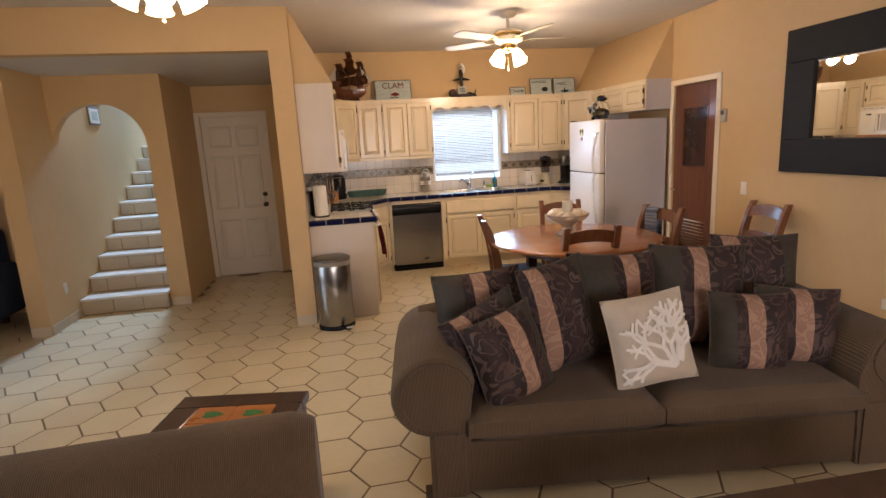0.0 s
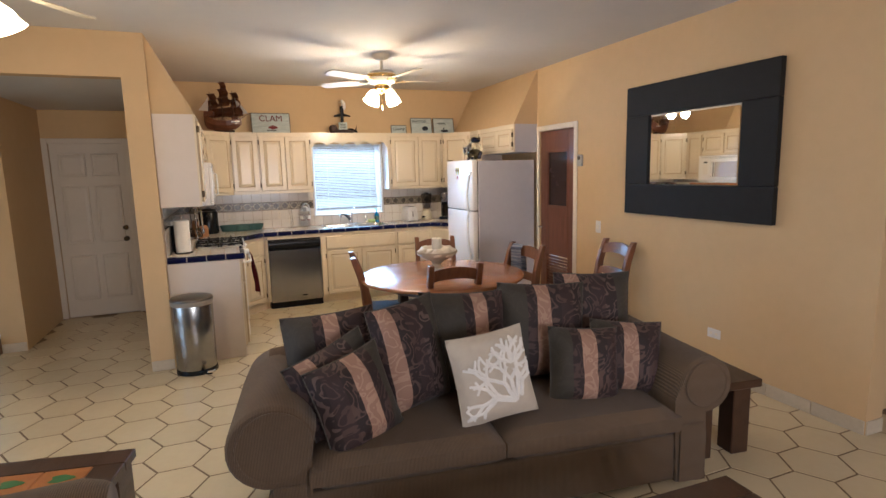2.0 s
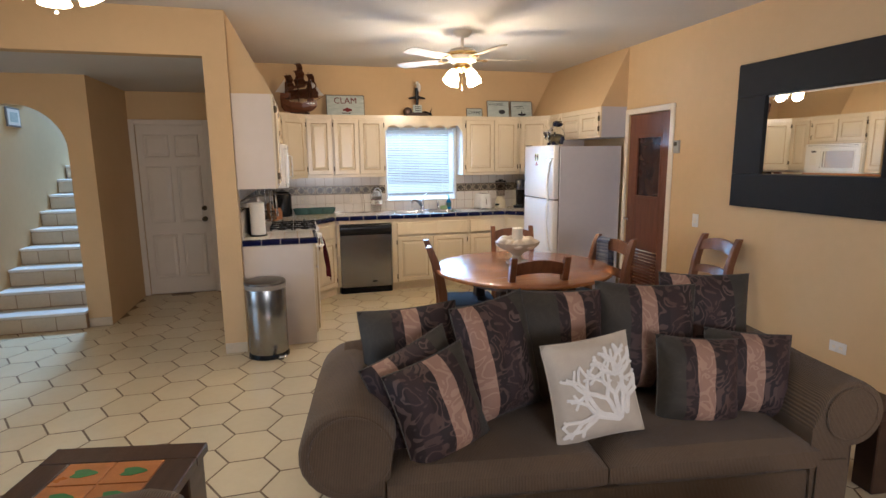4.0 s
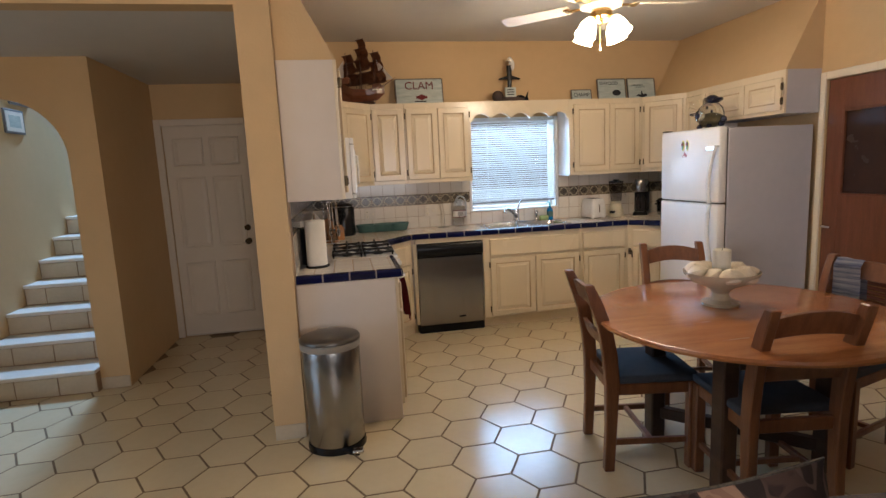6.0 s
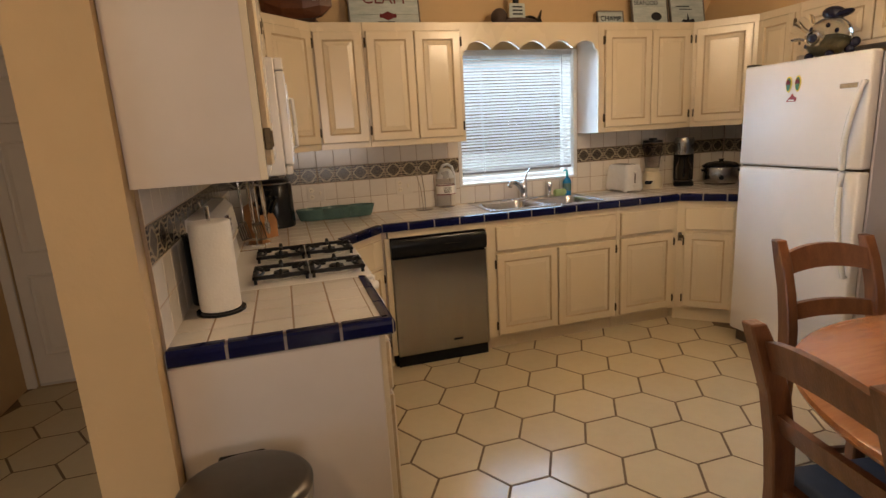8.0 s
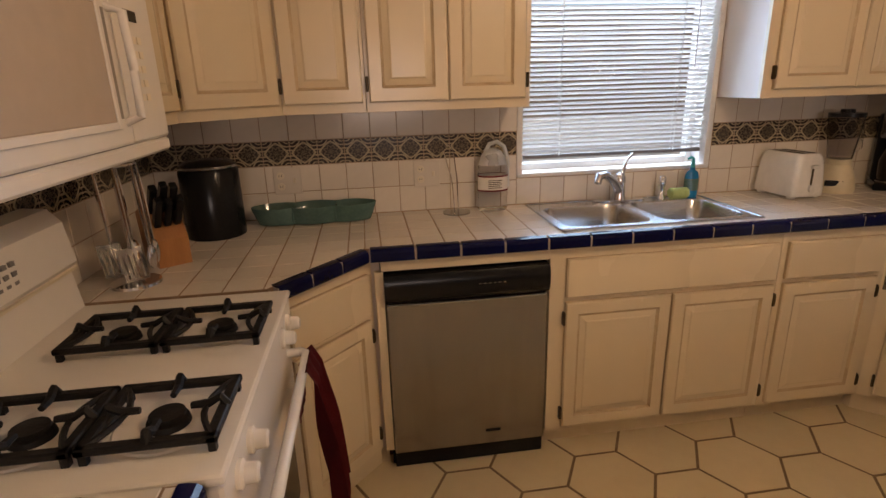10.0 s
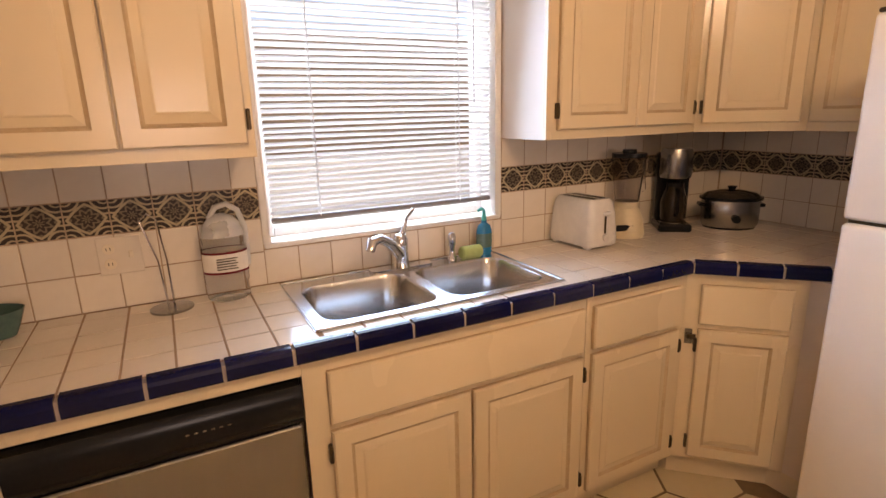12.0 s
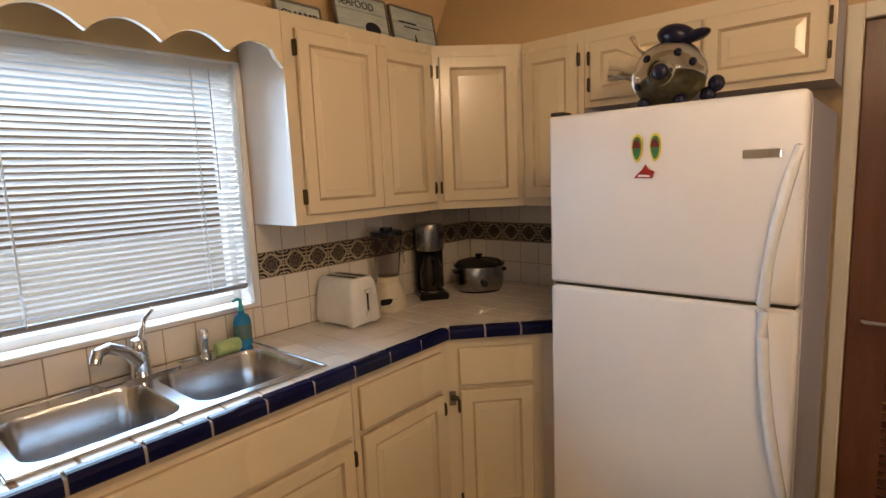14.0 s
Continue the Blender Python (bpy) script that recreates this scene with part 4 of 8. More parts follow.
for k in range(6):
    part("button", box(2.235 + 0.018 * k, 2.243 + 0.018 * k, 7.5735, 7.5765, 0.770, 0.7735), STEEL, dw)
part("badge", box(2.26, 2.32, 7.5905, 7.593, 0.135, 0.147), BLACK, dw)
part("foot_panel", box(1.900, 2.500, 7.615, 7.64, 0.0, 0.073, 0.003), BLACK, dw, "black foot panel")

# ---- counters ----
TP = 0.1140
top_l = thing("countertop", pose(1.28, 6.25, BZ), "white-tiled counter end with cobalt edge tiles", "countertop")
top_m = thing("countertop", pose(2.4, 7.9, BZ), "white-tiled counter with cobalt edge tiles along the sink wall", "countertop")
part("bed", box(KX + 0.002, 1.571, 6.012, 6.507, BZ + 0.001, CT - 0.0022), TGROUT, top_l)
S0, S1, T0, T1 = 2.600, 3.375, 7.700, 8.060
A = [(KX + 0.002, 7.287), (1.565, 7.287), (1.84, 7.612), (1.84, YB - 0.002), (KX + 0.002, YB - 0.002)]
B1 = [(1.84, 7.612), (S0, 7.612), (S0, YB - 0.002), (1.84, YB - 0.002)]
B2 = [(S0, 7.612), (S1, 7.612), (S1, T0), (S0, T0)]
B3 = [(S0, T1), (S1, T1), (S1, YB - 0.002), (S0, YB - 0.002)]
B4 = [(S1, 7.612), (3.945, 7.612), (3.945, YB - 0.002), (S1, YB - 0.002)]
C1 = [(3.945, 7.612), (4.215, 7.342), (4.225, 7.19), (XR - 0.002, 7.19), (XR - 0.002, YB - 0.002), (3.945, YB - 0.002)]
C1 = [(3.945, 7.612), (4.30, 7.257), (XR - 0.002, 7.257), (XR - 0.002, YB - 0.002), (3.945, YB - 0.002)]
bm = bmesh.new()
for poly in (A, B1, B2, B3, B4, C1):
    prism(poly, BZ + 0.001, CT - 0.0022, bm=bm)
part("bed", bm, TGROUT, top_m)


def lay(root, outlines, gx, gy, ztop, pitch=TP):
    mesh = None
    xs = [p[0] for o in outlines for p in o]
    ys = [p[1] for o in outlines for p in o]
    i0, i1 = math.floor((min(xs) - gx) / pitch), math.ceil((max(xs) - gx) / pitch)
    j0, j1 = math.floor((min(ys) - gy) / pitch), math.ceil((max(ys) - gy) / pitch)
    for i in range(i0, i1):
        for j in range(j0, j1):
            sq = [(gx + i * pitch, gy + j * pitch), (gx + (i + 1) * pitch, gy + j * pitch), (gx + (i + 1) * pitch, gy + (j + 1) * pitch), (gx + i * pitch, gy + (j + 1) * pitch)]
            c = Matrix.Translation((gx + (i + 0.5) * pitch, gy + (j + 0.5) * pitch, ztop - 0.006 + 0.0004 * math.sin(i * 3.1 + j * 1.7)))
            for o in outlines:
                p = clip(sq, o)
                if len(p) < 3:
                    continue
                area = abs(sum(a[0] * b[1] - b[0] * a[1] for a, b in zip(p, p[1:] + p[:1]))) / 2
                if area < 0.0006:
                    continue
                if area > pitch * pitch * 0.999:
                    if mesh is None:
                        q = [(x - c.translation.x, y - c.translation.y) for x, y in sq]
                        mesh = part("tile", inset_prism(q, -0.002, 0.006, 0.0027, 0.0014, m=c), WTILE, root, m=c).data
                    else:
                        share("tile", mesh, c, root)
                else:
                    q = [(x - c.translation.x, y - c.translation.y) for x, y in p]
                    part("tile", inset_prism(q, -0.002, 0.006, 0.0027, 0.0014, m=c), WTILE, root, m=c)


def edge_tiles(root, x0, y0, x1, y1, n=None, first=0.163):
    """Cobalt bullnose tiles along a counter edge; outside lies to the right of the way from start to end."""
    L = math.hypot(x1 - x0, y1 - y0)
    a = math.degrees(math.atan2(y1 - y0, x1 - x0))
    F = Matrix.Translation((x0, y0, 0)) @ pose(0, 0, 0, 0, 0, a)
    prof = [(0.030, 0.877), (-0.003, 0.877), (-0.006, 0.881), (-0.006, 0.906), (-0.003, 0.915), (0.004, 0.9215), (0.014, 0.9235), (0.030, 0.9235)]
    part("edge_bed", box(0, L, 0.0, 0.028, 0.8745, 0.916, m=F), EGROUT, root)
    k = n or max(1, round(L / first))
    w = L / k
    for i in range(k):
        bm = bmesh.new()
        own = F @ Matrix.Translation((w * i, 0, 0))
        g = 0.0042
        lo_ = [bm.verts.new(own @ Vector((g, y, z))) for y, z in prof]
        hi_ = [bm.verts.new(own @ Vector((w - g, y, z))) for y, z in prof]
        bm.faces.new(lo_), bm.faces.new(hi_[::-1])
        for j in range(len(prof)):
            bm.faces.new((lo_[j], lo_[(j + 1) % len(prof)], hi_[(j + 1) % len(prof)], hi_[j]))
        part("edge_tile", bm, COBALT, root, "cobalt blue bullnose tile", m=own)


edge_tiles(top_l, KX + 0.003, 5.985, 1.598, 5.985, 4)
edge_tiles(top_l, 1.598, 5.986, 1.598, 6.507, 3)
edge_tiles(top_m, 1.593, 7.288, 1.850, 7.586, 3)
edge_tiles(top_m, 1.853, CF, 3.935, CF, 13)
edge_tiles(top_m, 3.938, CF, 4.245, 7.278, 3)

# stainless double sink
sink = thing("sink", pose(2.985, 7.88, CT), "satin steel double-bowl sink let into the tiled counter", "sink")
bm = bmesh.new()
OX0, OX1, OY0, OY1 = 2.565, 3.400, 7.655, 8.115


def rrect(x0, x1, y0, y1, r, z, n=5):
    pts = []
    for cx, cy, a0 in ((x1 - r, y1 - r, 0), (x0 + r, y1 - r, 90), (x0 + r, y0 + r, 180), (x1 - r, y0 + r, 270)):
        for k in range(n + 1):
            a = radians(a0 + 90 * k / n)
            pts.append((cx + r * math.cos(a), cy + r * math.sin(a), z))
    return pts


bowls = ((2.605, 2.965, 7.695, 8.035), (3.005, 3.365, 7.695, 8.035))
zt = CT + 0.0045
strips = [(OX0, OX1, OY0, 7.695), (OX0, OX1, 8.035, OY1), (OX0, 2.605, 7.695, 8.035), (2.965, 3.005, 7.695, 8.035), (3.365, OX1, 7.695, 8.035)]
for x0, x1, y0, y1 in strips:
    bm.faces.new([bm.verts.new(v) for v in ((x0, y0, zt), (x1, y0, zt), (x1, y1, zt), (x0, y1, zt))])
for v0, v1 in (((OX0, OY0), (OX1, OY0)), ((OX1, OY0), (OX1, OY1)), ((OX1, OY1), (OX0, OY1)), ((OX0, OY1), (OX0, OY0))):
    bm.faces.new([bm.verts.new(v) for v in ((*v0, CT + 0.0003), (*v1, CT + 0.0003), (*v1, zt), (*v0, zt))])
for x0, x1, y0, y1 in bowls:
    cornered = [(x1, y1, zt), (x0, y1, zt), (x0, y0, zt), (x1, y0, zt)]
    top = rrect(x0, x1, y0, y1, 0.06, zt)
    rings = [top, rrect(x0 + 0.006, x1 - 0.006, y0 + 0.006, y1 - 0.006, 0.06, zt - 0.010), rrect(x0 + 0.016, x1 - 0.016, y0 + 0.016, y1 - 0.016, 0.06, CT - 0.15), rrect(x0 + 0.05, x1 - 0.05, y0 + 0.05, y1 - 0.05, 0.05, CT - 0.178)]
    vr = [[bm.verts.new(p) for p in r] for r in rings]
    for a, c in zip(vr, vr[1:]):
        for k in range(len(a)):
            bm.faces.new((a[k], a[(k + 1) % len(a)], c[(k + 1) % len(a)], c[k]))
    bm.faces.new(vr[-1][::-1])
    for q in range(4):
        cv = bm.verts.new(cornered[q])
        arc = vr[0][q * 6:q * 6 + 6]
        for s, e in zip(arc, arc[1:]):
            bm.faces.new((cv, s, e))
# faces below the rim take the steel with the bowls' shade painted in
for f_ in bm.faces:
    if f_.calc_center_median().z < zt - 0.012:
        f_.material_index = 1
part("basin", bm, [SINKSTEEL, BOWLSTEEL], sink, smooth=True)
for x in (2.785, 3.185):
    part("drain", lathe([(0.04, 0), (0.036, 0.004), (0.02, 0.002), (0, 0.001)], 20, m=Matrix.Translation((x, 7.865, CT - 0.1785))), CHROME, sink, smooth=True)
part("rim_bead", tube([(*p[:2], zt) for p in ((OX0 + 0.004, OY0 + 0.004), (OX1 - 0.004, OY0 + 0.004), (OX1 - 0.004, OY1 - 0.004), (OX0 + 0.004, OY1 - 0.004))], 0.0035, 6, closed=True), SINKSTEEL, sink)

tap = thing("faucet", pose(2.99, 8.07, zt), "chrome single-lever kitchen faucet behind the sink", "faucet")
part("base_plate", prism([(x, y) for x, y, _ in rrect(2.87, 3.11, 8.045, 8.10, 0.025, 0)], zt, zt + 0.009), CHROME, tap, smooth=True)
part("body", lathe([(0.032, 0), (0.028, 0.02), (0.026, 0.075), (0.027, 0.10), (0.020, 0.118), (0.0, 0.124)], 18, m=Matrix.Translation((2.99, 8.072, zt + 0.008))), CHROME, tap, smooth=True)
part("spout", tube([(2.990, 8.070, zt + 0.045), (2.940, 8.035, zt + 0.105), (2.885, 8.000, zt + 0.138), (2.850, 7.978, zt + 0.135), (2.838, 7.968, zt + 0.108)], [0.022, 0.019, 0.017, 0.018, 0.016], 14), CHROME, tap, smooth=True)
part("lever", tube([(2.995, 8.072, zt + 0.12), (3.012, 8.078, zt + 0.155), (3.020, 8.078, zt + 0.185), (3.045, 8.070, zt + 0.213)], [0.012, 0.008, 0.006, 0.007], 10), CHROME, tap, smooth=True)
spr = thing("side_sprayer", pose(3.20, 8.07, zt), "small dark chrome side sprayer", "sprayer")
part("stem", lathe([(0.019, 0), (0.017, 0.012), (0.011, 0.02), (0.011, 0.05), (0.015, 0.06), (0.016, 0.095), (0.009, 0.105), (0, 0.106)], 14, m=Matrix.Translation((3.20, 8.075, zt))), CHROME, spr, smooth=True)
sp = thing("sponge", pose(3.265, 8.06, zt), "pale green sponge roll lying behind the sink", "sponge")
part("roll", lathe([(0.0, 0), (0.020, 0.0), (0.025, 0.006), (0.025, 0.082), (0.020, 0.088), (0.0, 0.088)], 18, m=Matrix.Translation((3.228, 8.055, zt + 0.0255)) @ pose(0, 0, 0, 0, 90, 0)), GREEN, sp, smooth=True)
soap = thing("soap_bottle", pose(3.35, 8.085, zt), "blue dish-soap bottle with a turquoise pump", "bottle")
part("bottle", lathe([(0.0, 0), (0.029, 0), (0.033, 0.01), (0.033, 0.095), (0.026, 0.115), (0.012, 0.125), (0.012, 0.135)], 20, m=Matrix.Translation((3.35, 8.085, zt)) @ Matrix.Diagonal((1, 0.7, 1, 1))), SOAP, soap, smooth=True)
part("pump", tube([(3.35, 8.085, zt + 0.135), (3.35, 8.085, zt + 0.175), (3.335, 8.08, zt + 0.182), (3.315, 8.07, zt + 0.178)], [0.011, 0.006, 0.007, 0.005], 10), TEALCAP, soap, "turquoise pump", smooth=True)
part("label", lathe([(0.0338, 0.03), (0.0338, 0.085)], 20, m=Matrix.Translation((3.35, 8.085, zt)) @ Matrix.Diagonal((1, 0.72, 1, 1)), cap=False), TEAL, soap)


# ---- stove and microwave ----
def knob_at(parent, M, label=""):
    part("knob", lathe([(0.026, 0), (0.026, 0.008), (0.019, 0.012), (0.017, 0.032), (0.012, 0.036), (0, 0.036)], 16, m=M), ENAMEL, parent, label, smooth=True)


stove = thing("gas_stove", pose(1.3, 6.9, 0), "white enamel gas stove with black cast-iron grates between the counters", "stove")
SY0, SY1, SF = 6.514, 7.274, 1.60
part("body", box(KX + 0.004, SF - 0.03, SY0, SY1, 0.0, 0.90), ENAMEL, stove)
bm = box(KX + 0.09, SF + 0.028, SY0 - 0.001, SY1 + 0.001, 0.90, 0.918, 0.007, seg=2)
part("cooktop", bm, ENAMEL, stove)
part("control_front", box(SF - 0.029, SF + 0.022, SY0 + 0.002, SY1 - 0.002, 0.80, 0.899, 0.006), ENAMEL, stove)
part("oven_door", box(SF - 0.029, SF + 0.012, SY0 + 0.006, SY1 - 0.006, 0.19, 0.792, 0.008), ENAMEL, stove)
part("oven_window", box(SF + 0.0125, SF + 0.015, SY0 + 0.15, SY1 - 0.15, 0.36, 0.62), BLACK, stove, "black oven window")
part("drawer", box(SF - 0.029, SF + 0.010, SY0 + 0.006, SY1 - 0.006, 0.03, 0.182, 0.008), ENAMEL, stove)
part("oven_handle", tube([(SF + 0.012, SY0 + 0.07, 0.755), (SF + 0.05, SY0 + 0.07, 0.758), (SF + 0.066, SY0 + 0.09, 0.76), (SF + 0.066, SY1 - 0.09, 0.76), (SF + 0.05, SY1 - 0.07, 0.758), (SF + 0.012, SY1 - 0.07, 0.755)], 0.0125, 12), ENAMEL, stove, smooth=True)
for y in (6.60, 6.69, 7.10, 7.19):
    knob_at(stove, Matrix.Translation((SF + 0.0215, y, 0.852)) @ pose(0, 0, 0, 0, 90, 0))
bg = bmesh.new()
sec = [(KX + 0.004, 0.90), (KX + 0.105, 0.915), (KX + 0.092, 1.02), (KX + 0.112, 1.045), (KX + 0.098, 1.15), (KX + 0.070, 1.185), (KX + 0.004, 1.19)]
va = [bg.verts.new((x, SY0 + 0.004, z)) for x, z in sec]
vb = [bg.verts.new((x, SY1 - 0.004, z)) for x, z in sec]
bg.faces.new(va), bg.faces.new(vb[::-1])
for k in range(len(sec)):
    bg.faces.new((va[k], va[(k + 1) % len(sec)], vb[(k + 1) % len(sec)], vb[k]))
part("backguard", bg, ENAMEL, stove)
part("trim_line", box(KX + 0.092, KX + 0.112, SY0 + 0.003, SY1 - 0.003, 1.026, 1.033), TRIM, stove)
part("clock", box(KX + 0.096, KX + 0.108, 6.890, 6.952, 1.105, 1.143), surface("dark red display", (0.08, 0.01, 0.01), rough=0.2), stove, "dark red clock display")
for j in range(3):
    for k in range(3):
        part("button", box(KX + 0.1, KX + 0.109, 6.97 + 0.028 * k, 6.985 + 0.028 * k, 1.065 + 0.022 * j, 1.075 + 0.022 * j), RAIL, stove)
GD = 0.096
for gy in (6.667, 7.030):
    g = bmesh.new()
    zg = 0.949
    for cx in (1.290, 1.503):
        x0, x1, y0, y1 = cx - 0.104, cx + 0.104, gy - GD, gy + GD
        for x_0, x_1, y_0, y_1 in ((x0, x1, y0, y0 + 0.019), (x0, x1, y1 - 0.019, y1), (x0, x0 + 0.019, y0, y1), (x1 - 0.019, x1, y0, y1)):
            box(x_0, x_1, y_0, y_1, zg - 0.014, zg, 0.003, bm=g)
        for sx, sy in ((0, 1), (0, -1), (1, 0), (-1, 0)):
            ex = Vector((0.097 * sx, (GD - 0.008) * sy, 0))
            tube([Vector((cx, gy, zg - 0.005)) + ex, Vector((cx, gy, zg + 0.012)) + ex * 0.93, Vector((cx, gy, zg + 0.001)) + ex * 0.72, Vector((cx, gy, zg)) + ex * 0.42], [0.010, 0.008, 0.008, 0.006], 6, bm=g)
        for sx in (-1, 1):
            tube([Vector((cx + sx * (0.094 - 0.030 * math.sin(math.pi * k / 8)), gy + (GD - 0.01) * (k / 4 - 1), zg - 0.004)) for k in range(9)], 0.0055, 6, bm=g)
        for sx in (-1, 1):
            for sy in (-1, 1):
                box(cx + 0.094 * sx - 0.006, cx + 0.094 * sx + 0.006, gy + (GD - 0.01) * sy - 0.006, gy + (GD - 0.01) * sy + 0.006, 0.9185, zg - 0.012, bm=g)
    part("grate", g, IRON, stove, "black cast-iron grate")
    for cx in (1.290, 1.503):
        part("burner", lathe([(0.036, 0), (0.034, 0.010), (0.025, 0.012), (0.025, 0.015), (0.030, 0.016), (0.029, 0.021), (0, 0.023)], 22, m=Matrix.Translation((cx, gy, 0.9185))), IRON, stove, smooth=True)
        part("burner_bowl", lathe([(0.088, 0.0006), (0.084, 0.0035), (0.070, 0.0012), (0.05, 0.0006)], 26, m=Matrix.Translation((cx, gy, 0.918)), cap=False), ENAMEL, stove, smooth=True)
towel = thing("dish_towel", pose(1.668, 7.16, 0.76), "deep red fringed dish towel hanging over the oven handle", "towel")
bm = bmesh.new()
rows_, cols_ = 14, 9
g = []
for i in range(rows_ + 1):
    s = i / rows_ * 0.60
    r = []
    for j in range(cols_ + 1):
        y = 7.06 + 0.155 * j / cols_ * (1 - 0.2 * min(1, abs(s - 0.14) * 2))
        wob = (0.006 + 0.024 * (s > 0.2) * min(1, (s - 0.2) * 6)) * math.sin(j * 2.1 + s * 3) + 0.030 * max(0, s - 0.18) / 0.42 + 0.012 * (s > 0.2)
        if s < 0.14:
            p = (SF + 0.049 + wob * 0.3, y, 0.76 - (0.14 - s))
        elif s < 0.18:
            a = (s - 0.14) / 0.04 * math.pi
            p = (SF + 0.066 - 0.0165 * math.cos(a), y, 0.762 + 0.0165 * math.sin(a))
        else:
            p = (SF + 0.084 + wob, y, 0.76 - (s - 0.18) + (0.012 if (i == rows_ and j % 2) else 0))
        r.append(bm.verts.new(p))
    g.append(r)
for i in range(rows_):
    for j in range(cols_):
        bm.faces.new((g[i][j], g[i][j + 1], g[i + 1][j + 1], g[i + 1][j]))
bmesh.ops.solidify(bm, geom=bm.faces[:], thickness=0.003)
part("cloth", bm, RED, towel, smooth=True)
bm = bmesh.new()
for k in range(12):
    yy = 7.112 + 0.0082 * k
    tube([(SF + 0.149, yy - 0.03, 0.345), (SF + 0.151, yy - 0.03 + 0.002 * math.sin(k), 0.325), (SF + 0.149, yy - 0.03, 0.305 - 0.008 * (k % 3))], 0.0018, 4, bm=bm)
part("fringe", bm, RED, towel)

mw = thing("microwave", pose(1.2, 6.9, 1.32), "white over-range microwave with a pale meshed window", "microwave")
MWX, MZ0, MZ1 = 1.352, 1.318, 1.716
part("case", box(KX + 0.003, MWX, 6.518, 7.284, MZ0, MZ1, 0.004), ENAMEL, mw)
part("door", box(MWX, MWX + 0.032, 6.520, 7.060, MZ0 + 0.035, MZ1 - 0.045, 0.007, seg=2), ENAMEL, mw)
part("window", box(MWX + 0.0325, MWX + 0.035, 6.60, 6.985, MZ0 + 0.085, MZ1 - 0.095, 0.002), surface("grey-beige meshed glass", (0.50, 0.41, 0.34), (0.46, 0.38, 0.31), rough=0.12, scale=3), mw, "grey-beige meshed window")
bm = bmesh.new()
for x0, x1, z0, z1 in ((6.585, 6.60, MZ0 + 0.07, MZ1 - 0.08), (6.985, 7.0, MZ0 + 0.07, MZ1 - 0.08), (6.60, 6.985, MZ0 + 0.07, MZ0 + 0.085), (6.60, 6.985, MZ1 - 0.095, MZ1 - 0.08)):
    box(MWX + 0.0325, MWX + 0.038, x0, x1, z0, z1, 0.002, bm=bm)
part("window_frame", bm, ENAMEL, mw)
# flat dark strip that paints the shade of the recess beside the window
part("grip_recess", box(MWX + 0.0325, MWX + 0.0345, 7.003, 7.020, MZ0 + 0.09, MZ1 - 0.10), surface("painted recess shade", (0.22, 0.19, 0.17), rough=0.4), mw, "grey strip standing in for shade in the door recess")
part("control_panel", box(MWX, MWX + 0.028, 7.063, 7.282, MZ0 + 0.035, MZ1 - 0.045, 0.006), ENAMEL, mw)
part("display", box(MWX + 0.0285, MWX + 0.031, 7.12, 7.19, 1.605, 1.628, 0.001), BLACK, mw, "black display")
for j in range(5):
    for k in range(3):
        part("button", box(MWX + 0.0285, MWX + 0.0305, 7.115 + 0.03 * k, 7.136 + 0.03 * k, 1.44 + 0.03 * j, 1.455 + 0.03 * j), TRIM, mw)
part("door_handle", tube([(MWX + 0.03, 7.035, 1.40), (MWX + 0.062, 7.035, 1.41), (MWX + 0.065, 7.035, 1.50), (MWX + 0.062, 7.035, 1.61), (MWX + 0.03, 7.035, 1.62)], 0.009, 10), ENAMEL, mw, smooth=True)
part("vent_grille", box(MWX, MWX + 0.030, 6.520, 7.282, MZ1 - 0.042, MZ1 - 0.002, 0.004), ENAMEL, mw)
for k in range(9):
    part("vent_slot", box(MWX + 0.030, MWX + 0.0315, 6.56 + 0.078 * k, 6.62 + 0.078 * k, MZ1 - 0.025, MZ1 - 0.02), HINGE, mw)
part("bottom_lip", box(MWX, MWX + 0.026, 6.520, 7.282, MZ0 + 0.001, MZ0 + 0.033, 0.006), ENAMEL, mw)

# ---- refrigerator ----
fr = thing("refrigerator", pose(4.42, 6.81, 0), "white top-freezer refrigerator with pale grey sides, closed", "refrigerator")
FX, F0, F1, FZ, FS = 4.01, 6.445, 7.172, 1.70, 1.135
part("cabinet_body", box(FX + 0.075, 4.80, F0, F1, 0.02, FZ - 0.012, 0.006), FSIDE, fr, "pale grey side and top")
part("freezer_door", box(FX, FX + 0.068, F0, F1, FS + 0.005, FZ, 0.014, seg=3), FRIDGE, fr, smooth=True)
part("fresh_food_door", box(FX, FX + 0.068, F0, F1, 0.09, FS - 0.006, 0.014, seg=3), FRIDGE, fr, smooth=True)
part("gasket", box(FX + 0.02, FX + 0.074, F0 + 0.01, F1 - 0.01, 0.09, FZ - 0.02), HINGE, fr, "dark door gasket")
part("foot_grille", box(FX + 0.05, FX + 0.075, F0 + 0.01, F1 - 0.01, 0.0, 0.085, 0.003), surface("brown-grey grille", (0.14, 0.10, 0.07), rough=0.6), fr, "brown-grey foot grille")
for z0, z1, bulge in ((FS + 0.01, FS + 0.42, 1), (FS - 0.015, 0.60, -1)):
    pts = []
    for k in range(9):
        u = k / 8
        pts.append((FX - 0.010 - 0.032 * math.sin(math.pi * (0.12 + 0.78 * (1 - u))), F0 + 0.078 - 0.064 * u ** 1.5, z0 + (z1 - z0) * u))
    pts = [(FX + 0.002, F0 + 0.088, z0)] + pts + [(FX + 0.002, F0 + 0.018, z1)]
    part("handle", tube(pts, [0.013, 0.016] + [0.0145] * (len(pts) - 4) + [0.013, 0.010], 10), PORCELAIN, fr, "white curved handle", smooth=True)
